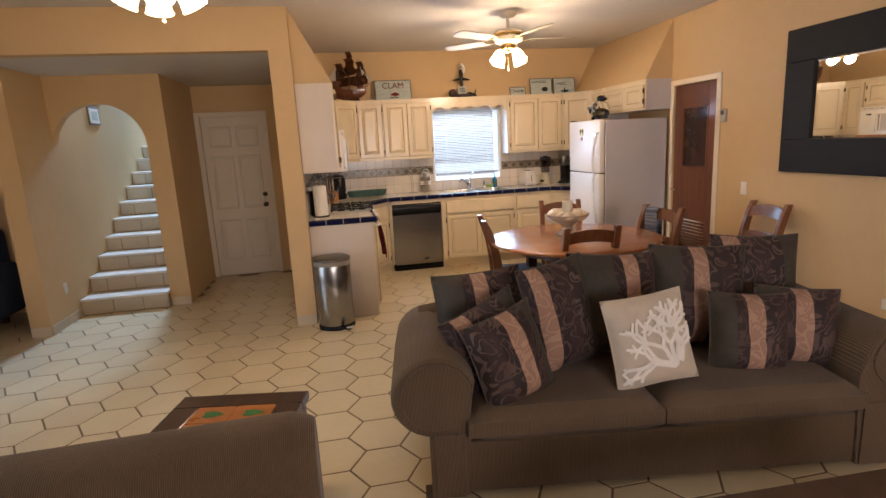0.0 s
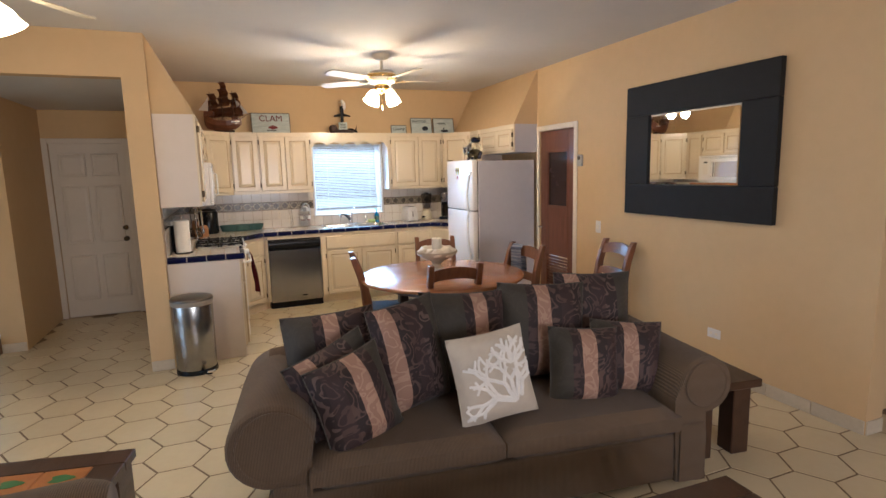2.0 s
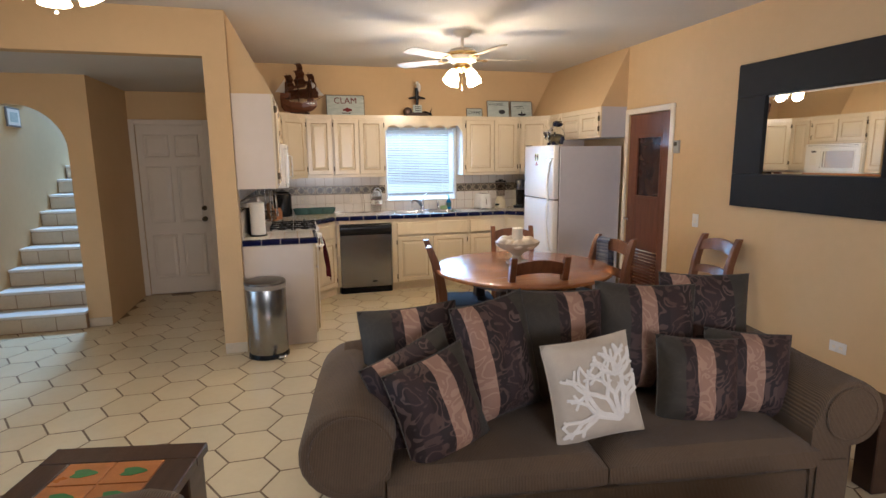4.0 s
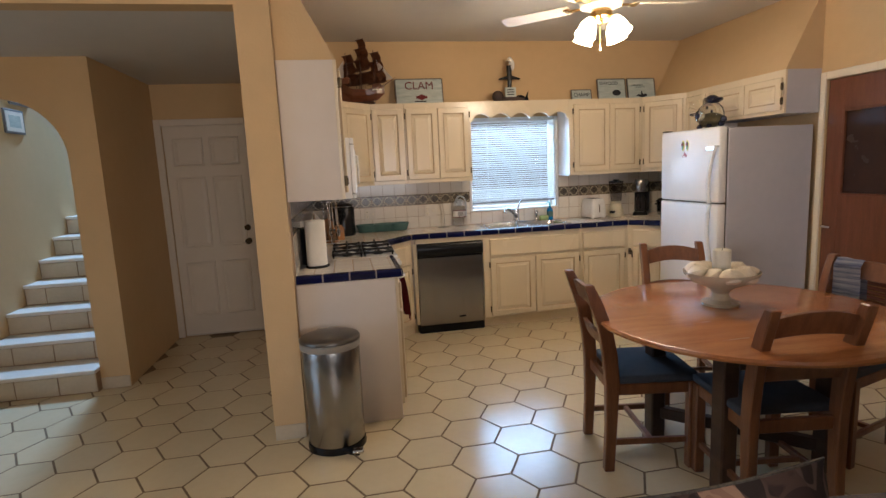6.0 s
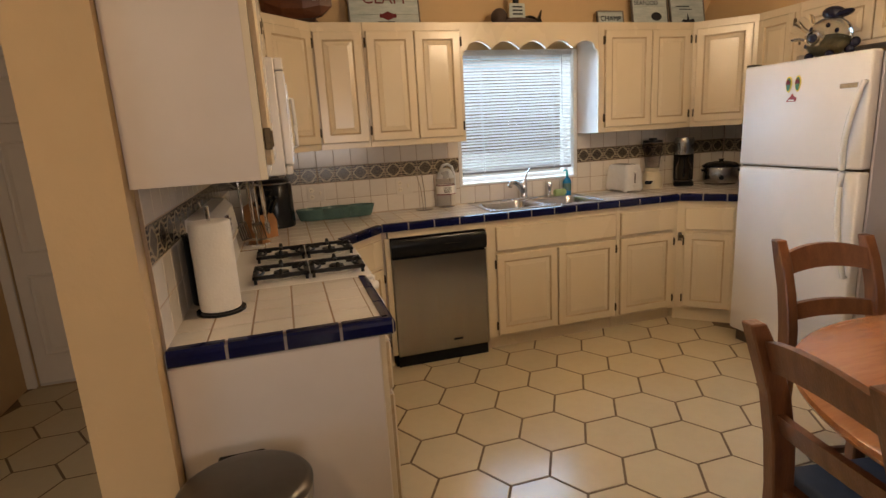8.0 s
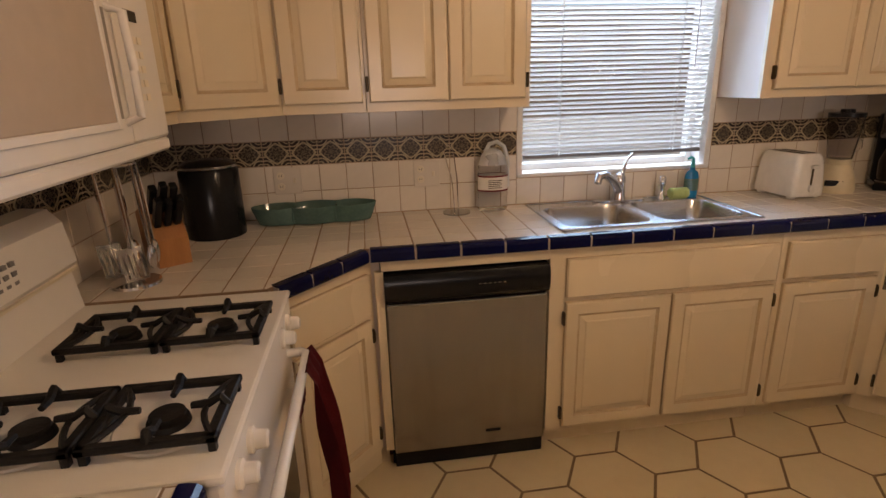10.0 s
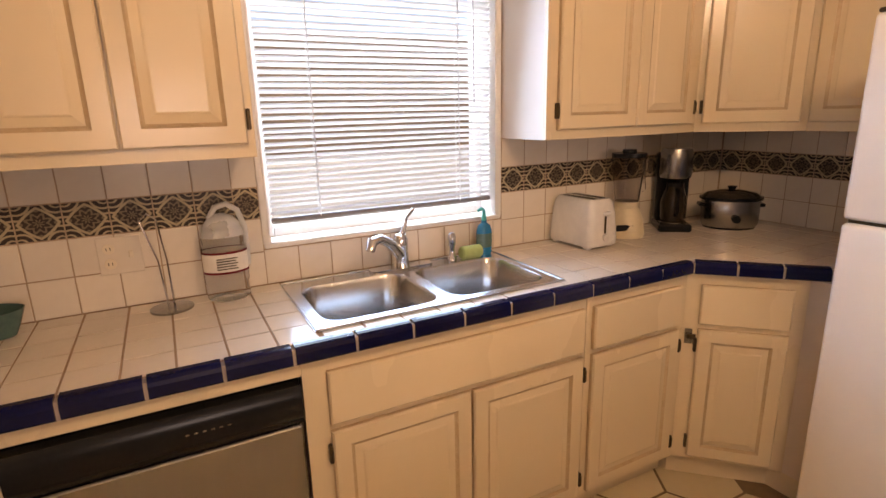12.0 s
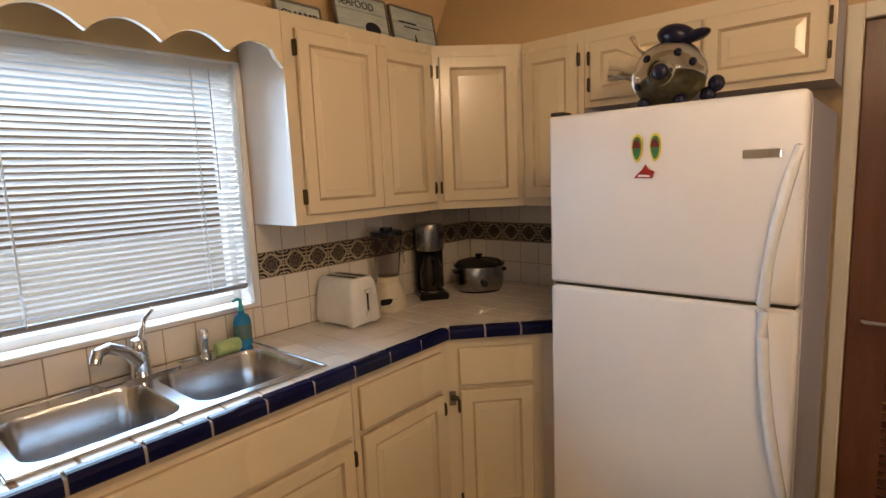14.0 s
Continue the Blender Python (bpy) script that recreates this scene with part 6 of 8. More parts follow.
part("stand", box(-0.10, 0.10, -0.035, 0.035, -0.012, 0.016, 0.003, m=SM), DARKWOOD, ship)
for x, h, spars in ((-0.13, 0.42, ((0.24, 0.075), (0.33, 0.06), (0.40, 0.045))), (-0.01, 0.53, ((0.25, 0.085), (0.36, 0.07), (0.45, 0.055), (0.52, 0.035))), (0.11, 0.43, ((0.25, 0.08), (0.34, 0.06), (0.41, 0.04)))):
    part("mast", tube([SM @ Vector((x, 0, 0.1)), SM @ Vector((x, 0, h))], [0.006, 0.003], 6), SHIPWOOD, ship)
    for z, hw in spars:
        hw *= 1.3
        BR = Matrix.Translation((x, 0, 0)) @ pose(0, 0, 0, 0, 0, 58) @ Matrix.Translation((-x, 0, 0))
        part("yard", tube([SM @ BR @ Vector((x + 0.01, -hw, z)), SM @ BR @ Vector((x + 0.01, hw, z))], 0.003, 6), SHIPWOOD, ship)
        bm = bmesh.new()
        gg = []
        for i in range(5):
            gg.append([bm.verts.new(SM @ BR @ Vector((x + 0.012 + 0.030 * math.sin(math.pi * i / 4), hw * (0.9 + 0.1 * i / 4) * (j / 3 - 1), z - 0.092 * i / 4))) for j in range(7)])
        for i in range(4):
            for j in range(6):
                bm.faces.new((gg[i][j], gg[i][j + 1], gg[i + 1][j + 1], gg[i + 1][j]))
        bmesh.ops.solidify(bm, geom=bm.faces[:], thickness=0.0015)
        part("sail", bm, SAIL, ship, "brown square sail", smooth=True)
part("bowsprit", tube([SM @ Vector((0.17, 0, 0.13)), SM @ Vector((0.29, 0, 0.20))], [0.005, 0.002], 6), SHIPWOOD, ship)
for a_, z0_, x1_, z1_ in ((0.13, 0.36, 0.27, 0.19), (0.12, 0.30, 0.22, 0.17)):
    bm = bmesh.new()
    f_ = bm.faces.new([bm.verts.new(SM @ Vector(v)) for v in ((a_, 0, z0_), (x1_, 0, z1_), (a_ + 0.03, 0.012, z1_ - 0.01))])
    bmesh.ops.solidify(bm, geom=[f_], thickness=0.0015)
    part("jib", bm, PAPER if z0_ > 0.35 else SAIL, ship, "pale triangular jib" if z0_ > 0.35 else "")
bm = bmesh.new()
f_ = bm.faces.new([bm.verts.new(SM @ Vector(v)) for v in ((-0.15, 0.0, 0.36), (-0.26, 0.0, 0.23), (-0.16, 0.01, 0.22))])
bmesh.ops.solidify(bm, geom=[f_], thickness=0.0015)
part("spanker", bm, PAPER, ship, "pale aft sail")
for k_ in range(3):
    part("gallery_window", box(0.10 + 0.03 * k_, 0.12 + 0.03 * k_, -0.075, -0.070, 0.095, 0.105, m=SM), PAPER, ship, "white gallery strip")
for x in (-0.13, -0.01, 0.11):
    bm = bmesh.new()
    for s in (-1, 1):
        for dx in (-0.03, 0, 0.03):
            tube([SM @ Vector((x + dx, 0.055 * s, 0.12)), SM @ Vector((x, 0, 0.36))], 0.0012, 4, bm=bm)
    part("rigging", bm, DARKWOOD, ship)


def text_mesh(body, size, M, material, parent, name="lettering", label=""):
    cu = bpy.data.curves.new("lettering", "FONT")
    cu.body, cu.size, cu.extrude, cu.align_x, cu.align_y = body, size, 0.0008, "CENTER", "CENTER"
    tmp = new("tmp", cu)
    me = bpy.data.meshes.new_from_object(tmp)
    bpy.data.objects.remove(tmp)
    bm = bmesh.new()
    bm.from_mesh(me)
    bpy.data.meshes.remove(me)
    bm.transform(M)
    return part(name, bm, material, parent, label)


def sign(x, w, h, label, lines, y=8.09, lean=10):
    s = thing("wooden_sign", pose(x, y - 0.03, UZ1), label, "sign")
    MS = Matrix.Translation((x, y - 0.035, UZ1 + 0.001)) @ pose(0, 0, 0, -lean)
    n = 3
    for k in range(n):
        part("board", box(-w / 2, w / 2, 0, 0.012, h * k / n + 0.0008, h * (k + 1) / n - 0.0008, 0.0015, m=MS), SIGNWOOD, s)
    bm = bmesh.new()
    for x0, x1, z0, z1 in ((-w / 2 - 0.008, -w / 2, -0.0, h), (w / 2, w / 2 + 0.008, -0.0, h), (-w / 2, w / 2, h - 0.006, h + 0.004)):
        box(x0, x1, -0.003, 0.013, z0, z1, bm=bm, m=MS)
    part("sign_frame", bm, surface("grey driftwood", (0.13, 0.11, 0.09), (0.2, 0.17, 0.14), rough=0.8) if "grey driftwood" not in bpy.data.materials else bpy.data.materials["grey driftwood"], s)
    for txt, size, dx, z, mat_ in lines:
        text_mesh(txt, size, MS @ Matrix.Translation((dx, -0.002, z)) @ pose(0, 0, 0, 90), mat_, s)
    return s, MS


s, MS = sign(2.065, 0.44, 0.25, "weathered aqua sign lettered CLAM over a red clam shape", [("CLAM", 0.105, 0.0, 0.182, INKRED)])
part("painted_shape", prism([(0.055 * math.cos(a) + 0.02, 0.022 * math.sin(a) + 0.075 + 0.006 * math.sin(5 * a)) for a in (math.tau * k / 16 for k in range(16))], 0.0005, 0.002, m=MS @ pose(0, 0, 0, 90)), INKRED, s)
part("painted_bar", box(-0.05, 0.06, -0.0015, -0.0003, 0.030, 0.040, m=MS), INKBLACK, s)
s, MS = sign(3.70, 0.20, 0.115, "small weathered aqua sign lettered CHAMP", [("CHAMP", 0.05, 0.0, 0.062, INKBLACK)], y=8.10)
s, MS = sign(4.02, 0.29, 0.215, "weathered aqua sign lettered SEAFOOD above a dark kettle", [("SEAFOOD", 0.045, -0.03, 0.170, INKBLACK)], y=8.08)
part("painted_shape", prism([(0.045 * math.cos(a) + 0.05, 0.030 * math.sin(a) + 0.075) for a in (math.tau * k / 16 for k in range(16))], 0.0005, 0.002, m=MS @ pose(0, 0, 0, 90)), INKBLACK, s)
s, MS = sign(4.345, 0.29, 0.215, "weathered aqua sign with a painted anchor and a line of script", [], y=8.08)
bm = box(-0.10, 0.02, -0.0015, -0.0003, 0.145, 0.152, m=MS)
box(-0.07, 0.04, -0.0015, -0.0003, 0.125, 0.130, bm=bm, m=MS)
part("painted_bar", bm, INKBLACK, s)
part("painted_shape", prism([(-0.06, 0.04), (-0.04, 0.055), (-0.01, 0.05), (0.0, 0.10), (0.012, 0.052), (0.05, 0.06), (0.06, 0.035), (0.0, 0.022)], 0.0005, 0.002, m=MS @ pose(0, 0, 0, 90)), INKBLACK, s)

anc = thing("anchor_figure", pose(2.95, 7.99, UZ1), "dark anchor figure with white bird, small sign and fish", "ornament")
AM = Matrix.Translation((2.93, 8.0, UZ1))
part("base", ball(0.06, AM @ Matrix.Translation((0.0, 0, 0.028)) @ Matrix.Diagonal((2.6, 0.8, 0.45, 1))), surface("dark driftwood", (0.05, 0.03, 0.025), (0.08, 0.05, 0.035), rough=0.7, scale=20), anc, smooth=True)
part("rope_coil", ball(0.055, AM @ Matrix.Translation((-0.12, 0, 0.055))), bpy.data.materials["dark driftwood"], anc, smooth=True)
part("sign_board", box(-0.055, 0.055, -0.035, -0.022, 0.035, 0.135, 0.003, m=AM @ pose(0, 0, 0, -5)), SIGNWOOD, anc, "pale aqua board")
for z in (0.062, 0.085, 0.107):
    part("sign_bar", box(-0.035, 0.035, -0.037, -0.0355, z, z + 0.009, m=AM @ pose(0, 0, 0, -5)), INKBLACK, anc)
part("shank", tube([AM @ Vector((0.0, 0, 0.10)), AM @ Vector((-0.002, 0, 0.34))], [0.020, 0.026], 8), BLACK, anc, smooth=True)
part("crossbar", tube([AM @ Vector((-0.105, 0, 0.215)), AM @ Vector((0.0, 0, 0.235)), AM @ Vector((0.105, 0, 0.215))], [0.008, 0.022, 0.008], 8), BLACK, anc, smooth=True)
part("bird_body", ball(0.036, AM @ Matrix.Translation((0.025, 0, 0.345)) @ Matrix.Diagonal((0.8, 0.8, 1.5, 1))), PORCELAIN, anc, "white bird", smooth=True)
part("bird_head", ball(0.022, AM @ Matrix.Translation((0.005, -0.01, 0.395))), PORCELAIN, anc, smooth=True)
part("bird_bill", tube([AM @ Vector((-0.005, -0.02, 0.395)), AM @ Vector((-0.045, -0.035, 0.372))], [0.009, 0.003], 6), BISCUIT, anc, smooth=True)
part("fish_tail", prism([(0.11, 0.02), (0.15, 0.035), (0.185, 0.10), (0.175, 0.05), (0.19, 0.01)], -0.012, 0.012, m=AM @ pose(0, 0, 0, 90)), BLACK, anc)
part("fish", ball(0.035, AM @ Matrix.Translation((0.10, 0, 0.035)) @ Matrix.Diagonal((1.6, 0.7, 0.9, 1))), BLACK, anc, smooth=True)


# ---- ceiling fans ----
def ceiling_fan(x, y, turn, label):
    f = thing("ceiling_fan", pose(x, y, CZ, 0, 0, turn), label, "ceiling fan", "ceiling fans")
    W = pose(x, y, CZ - 0.07, 0, 0, turn)
    part("downrod", tube([(x, y, CZ - 0.01), (x, y, CZ - 0.17)], 0.014, 10), TRIM, f)
    part("canopy", lathe([(0.0, 0), (0.085, 0.0), (0.08, -0.02), (0.05, -0.05), (0.016, -0.055), (0.0, -0.056)], 28, m=pose(x, y, CZ, 0, 0, turn)), TRIM, f, "cream canopy", smooth=True)
    part("motor", lathe([(0.03, -0.075), (0.10, -0.085), (0.135, -0.11), (0.14, -0.15), (0.125, -0.185), (0.09, -0.20), (0.055, -0.205)], 36, m=W), TRIM, f, "cream motor housing", smooth=True)
    part("motor_band", lathe([(0.141, -0.115), (0.146, -0.13), (0.141, -0.147)], 36, m=W, cap=False), BRASS, f, "brass band", smooth=True)
    part("light_hub", lathe([(0.055, -0.205), (0.068, -0.22), (0.066, -0.25), (0.045, -0.27), (0.02, -0.285), (0, -0.287)], 28, m=W), BRASS, f, "brass light hub", smooth=True)
    for k in range(5):
        R = W @ pose(0, 0, 0, 0, 0, 72 * k)
        part("blade_iron", box(0.10, 0.21, -0.018, 0.018, -0.182, -0.174, 0.003, bm=box(0.19, 0.235, -0.045, 0.045, -0.180, -0.174, 0.003, m=R), m=R), BRASS, f, "brass blade iron")
        T = R @ Matrix.Translation((0, 0, -0.172)) @ pose(0, 0, 0, 11)
        outline = [(0.20, -0.052), (0.62, -0.066), (0.655, -0.050), (0.665, 0.0), (0.655, 0.050), (0.62, 0.066), (0.20, 0.052)]
        part("blade", prism(outline, 0.0, 0.006, m=T), FANBLADE, f)
    for k in range(4):
        R = W @ Matrix.Translation((0, 0, -0.262)) @ pose(0, 0, 0, 0, 0, 90 * k + 30)
        part("lamp_arm", tube([R @ Vector((0.05, 0, 0)), R @ Vector((0.085, 0, 0.004)), R @ Vector((0.098, 0, -0.012))], 0.010, 8), BRASS, f, "brass lamp arm", smooth=True)
        S = R @ Matrix.Translation((0.098, 0, -0.008)) @ pose(0, 0, 0, 0, -28, 0) @ Matrix.Scale(1.08, 4)
        sh = part("shade", lathe([(0.020, 0), (0.030, -0.012), (0.046, -0.045), (0.050, -0.075), (0.056, -0.10), (0.060, -0.108)], 22, m=S, cap=False), SHADE, f, "lit frosted glass tulip shade", smooth=True)
        sh.visible_shadow = False
        bb = part("bulb", ball(0.024, S @ Matrix.Translation((0, 0, -0.055)) @ Matrix.Diagonal((1, 1, 1.3, 1))), SHADE, f, "lit bulb", smooth=True)
        bb.visible_shadow = False
    part("pull_chain", tube([W @ Vector((0.0, 0.02, -0.285)), W @ Vector((0.0, 0.02, -0.43))], 0.0025, 5), BRASS, f)
    part("chain_knob", ball(0.009, W @ Matrix.Translation((0, 0.02, -0.435)), 10, 6), PORCELAIN, f, smooth=True)


ceiling_fan(2.95, 6.18, -6, "cream and brass ceiling fan, lamps lit, beyond the dining table")
ceiling_fan(0.53, 4.05, -14, "cream and brass ceiling fan, at rest, lamps lit, over the lounge")


# ---- dining table and chairs ----
TX, TY, TR, TZ = 3.09, 5.10, 0.672, 0.755
tb = thing("dining_table", pose(TX, TY, 0), "round reddish oak dining table on a four-post base", "table")
part("tabletop", lathe([(0.0, -0.034), (TR - 0.03, -0.034), (TR - 0.006, -0.026), (TR, -0.014), (TR - 0.004, -0.003), (TR - 0.014, 0.0), (0.0, 0.0)], 72, m=Matrix.Translation((TX, TY, TZ))), TABLE, tb, smooth=True)
part("apron", lathe([(0.44, -0.10), (0.46, -0.10), (0.46, -0.035), (0.44, -0.035)], 48, m=Matrix.Translation((TX, TY, TZ))), DARKWOOD, tb)
for sx in (-1, 1):
    for sy in (-1, 1):
        x, y = TX + 0.26 * sx, TY + 0.26 * sy
        part("leg", box(x - 0.038, x + 0.038, y - 0.038, y + 0.038, 0.0, TZ - 0.036, 0.006), DARKWOOD, tb)
for a in (0, 90):
    part("stretcher", box(-0.26, 0.26, -0.022, 0.022, 0.14 if a == 0 else 0.141, 0.20, 0.004, m=Matrix.Translation((TX, TY + (0 if a else 0), 0)) @ pose(0, 0, 0, 0, 0, 45 + a) @ Matrix.Diagonal((1.3, 1, 1, 1))), DARKWOOD, tb)


def dining_chair(M, label, group="dining chairs"):
    c = thing("dining_chair", M, label, "chair", group)
    W = M
    prof = [(0.205, 0.0), (0.195, 0.22), (0.19, 0.44), (0.20, 0.58), (0.225, 0.72), (0.265, 0.84), (0.300, 0.925)]
    for s in (-1, 1):
        bm = bmesh.new()
        x = 0.182 * s
        rg = []
        for i, (y, z) in enumerate(prof):
            hw, hd = 0.021, (0.024, 0.026, 0.032, 0.034, 0.032, 0.030, 0.022)[i]
            rg.append([bm.verts.new(W @ Vector((x + a * hw, y + b_ * hd, z))) for a, b_ in ((-1, -1), (1, -1), (1, 1), (-1, 1))])
        for a, b_ in zip(rg, rg[1:]):
            for k in range(4):
                bm.faces.new((a[k], a[(k + 1) % 4], b_[(k + 1) % 4], b_[k]))
        bm.faces.new(rg[0][::-1]), bm.faces.new(rg[-1])
        bmesh.ops.bevel(bm, geom=bm.edges[:], offset=0.004, segments=1, affect="EDGES")
        part("leg", bm, CHAIR, c, "back leg running up into the bowed back post")
        part("leg", box(x - 0.023, x + 0.023, -0.215, -0.170, 0, 0.44, 0.005, m=W), CHAIR, c)
        part("stretcher", box(x - 0.010, x + 0.010, -0.17, 0.18, 0.13, 0.16, 0.003, m=W), CHAIR, c)
        part("seat_rail", box(x - 0.014, x + 0.014, -0.17, 0.17, 0.385, 0.44, 0.003, m=W), CHAIR, c)
    for y in (-0.195, 0.185):
        part("seat_rail", box(-0.160, 0.160, y - 0.012, y + 0.012, 0.385, 0.44, 0.003, m=W), CHAIR, c)
    part("stretcher", box(-0.170, 0.170, -0.012, 0.012, 0.135, 0.158, 0.003, m=W), CHAIR, c)
    part("seat", box(-0.205, 0.205, -0.225, 0.160, 0.441, 0.480, 0.014, seg=3, m=W), SEAT, c, "slate-coloured upholstered seat pad", smooth=True)

    def rail(zc, yc, h, rise, thick=0.022):
        bm = bmesh.new()
        n = 12
        fr_, bk_ = [], []
        for i in range(n + 1):
            u = i / n * 2 - 1
            x = 0.163 * u
            up_, dn = zc + h / 2 + rise * (1 - u * u), zc - h / 2 + rise * 0.75 * (1 - u * u)
            yy = yc + 0.018 * (1 - u * u)
            fr_.append((bm.verts.new(W @ Vector((x, yy - thick / 2, dn))), bm.verts.new(W @ Vector((x, yy - thick / 2 + 0.3 * (up_ - dn), up_)))))
            bk_.append((bm.verts.new(W @ Vector((x, yy + thick / 2, dn))), bm.verts.new(W @ Vector((x, yy + thick / 2 + 0.3 * (up_ - dn), up_)))))
        for i in range(n):
            bm.faces.new((fr_[i][0], fr_[i + 1][0], fr_[i + 1][1], fr_[i][1]))
            bm.faces.new((bk_[i][1], bk_[i + 1][1], bk_[i + 1][0], bk_[i][0]))
            bm.faces.new((fr_[i][1], fr_[i + 1][1], bk_[i + 1][1], bk_[i][1]))
            bm.faces.new((fr_[i][0], bk_[i][0], bk_[i + 1][0], fr_[i + 1][0]))
        bm.faces.new((fr_[0][0], fr_[0][1], bk_[0][1], bk_[0][0])), bm.faces.new((fr_[-1][0], bk_[-1][0], bk_[-1][1], fr_[-1][1]))
        return bm
    part("backrest", rail(0.835, 0.245, 0.085, 0.028), CHAIR, c, "curved crest rail", smooth=True)
    part("backrest_rail", rail(0.640, 0.203, 0.06, 0.012), CHAIR, c, smooth=True)
    return c


first_chair = dining_chair(pose(2.70, 5.31, 0, 0, 0, 80), "carved pine dining chair, slate seat pad, hall side of table")
for M_, lab in ((pose(3.02, 4.88 - 0.04, 0, 0, 0, 172), "carved pine dining chair, slate seat pad, backed towards the sofa"),
                (pose(3.68, 5.13, 0, 0, 0, -74), "carved pine dining chair with a striped towel over its back"),
                (pose(3.36, 5.87, 0, 0, 0, -15), "carved pine dining chair, slate seat pad, backed towards the refrigerator"),
                (pose(4.48, 4.95, 0, 0, 0, -90), "brown carved pine dining chair standing spare against the tan wall")):
    tagged(copy_thing(first_chair, M_), lab)
tl_ = thing("hand_towel", pose(3.93, 5.06, 0.9), "blue and white striped towel draped over a dining chair", "towel")
bm = bmesh.new()
CMx = pose(3.68, 5.13, 0, 0, 0, -74)
gg = []
for i in range(13):
    a = i / 12
    if a < 0.45:
        p = (0.236, 0.62 + (0.90 - 0.62) * a / 0.45)
    elif a < 0.55:
        p = (0.236 + 0.075 * (a - 0.45) / 0.1, 0.915 - 0.0 * a)
    else:
        p = (0.311 + 0.01 * (a - 0.55), 0.90 - 0.26 * (a - 0.55) / 0.45)
    gg.append([bm.verts.new(CMx @ Vector((-0.15 + 0.13 * j / 6 , p[0] + 0.004 * math.sin(j * 2.2 + i * 0.5), p[1] + 0.003 * math.sin(j)))) for j in range(7)])
for i in range(12):
    for j in range(6):
        bm.faces.new((gg[i][j], gg[i][j + 1], gg[i + 1][j + 1], gg[i + 1][j]))
bmesh.ops.solidify(bm, geom=bm.faces[:], thickness=0.003)
part("cloth", bm, TOWELSTRIPE, tl_, smooth=True)

cb = thing("pedestal_bowl", pose(3.10, 5.23, TZ), "pale stone pedestal bowl in the middle of the dining table", "bowl")
CB = Matrix.Translation((3.10, 5.23, TZ)) @ Matrix.Scale(1.13, 4)
part("bowl", lathe([(0.0, 0), (0.075, 0.0), (0.078, 0.012), (0.040, 0.024), (0.030, 0.05), (0.05, 0.075), (0.12, 0.105), (0.150, 0.135), (0.155, 0.150), (0.145, 0.148), (0.11, 0.118), (0.0, 0.10)], 36, m=CB), surface("pale fluted glass", (0.52, 0.44, 0.32), (0.46, 0.38, 0.27), rough=0.25), cb, smooth=True)
cd = thing("pillar_candle", pose(3.10, 5.23, TZ + 0.12), "ivory pillar candle standing in the bowl", "candle")
part("wax", lathe([(0.0, 0.10), (0.035, 0.10), (0.037, 0.108), (0.037, 0.240), (0.032, 0.245), (0.0, 0.239)], 24, m=CB), WAX, cd, smooth=True)
part("wick", tube([CB @ Vector((0, 0, 0.239)), CB @ Vector((0.003, 0, 0.251))], 0.0015, 5), BLACK, cd)
rnd = random.Random(5)
for k in range(9):
    a = math.tau * k / 9 + 0.2
    r = 0.098 + rnd.uniform(-0.012, 0.014)
    q = thing("seashell", CB @ Matrix.Translation((r * math.cos(a), r * math.sin(a), 0.115)), "cream seashell lying in the bowl round the candle", "seashell", "seashells in the bowl")
    S_ = base_of(q) @ pose(0, 0, 0.03, rnd.uniform(-30, 30), rnd.uniform(-30, 30), rnd.uniform(0, 360)) @ Matrix.Scale(rnd.uniform(1.05, 1.55), 4)
    part("shell", lathe([(max(0.001, 0.034 * math.sin(math.pi * i / 9) * (1 + 0.045 * (i % 2))), -0.034 + 0.068 * i / 9) for i in range(10)], 18, m=S_ @ Matrix.Diagonal((1, 1, 0.8, 1)), cap=False), SHELL, q, smooth=True)


# ---- lounge ----
SOF = pose(1.44, 3.24, 0, 0, 0, -8.3)
sofa = thing("sofa", SOF, "taupe ribbed two-seat sofa with scrolled arms, piled with pillows", "sofa")
LEN = 2.32


def loft(rows, m, bm=None, cap=True):
    own = bm if bm is not None else bmesh.new()
    vr = [[own.verts.new(m @ Vector(p)) for p in r] for r in rows]
    for a, c in zip(vr, vr[1:]):
        for k in range(len(a)):
            own.faces.new((a[k], a[(k + 1) % len(a)], c[(k + 1) % len(a)], c[k]))
    if cap:
        own.faces.new(vr[0][::-1]), own.faces.new(vr[-1])
    return own


def arm_profile(s, r=1.0, dx=0.0):
    """The section of a scrolled arm in x (outwards positive) and z."""
    pts = [(-0.10, 0.03), (-0.12, 0.46)]
    for k in range(19):
        a = radians(160 - 250 * k / 18)
        pts.append((0.034 + dx + 0.186 * math.cos(a) * s * r, 0.492 + dx + 0.180 * math.sin(a) * s * r))
    pts += [(0.06, 0.30), (0.065, 0.26), (0.065, 0.03)]
    return pts


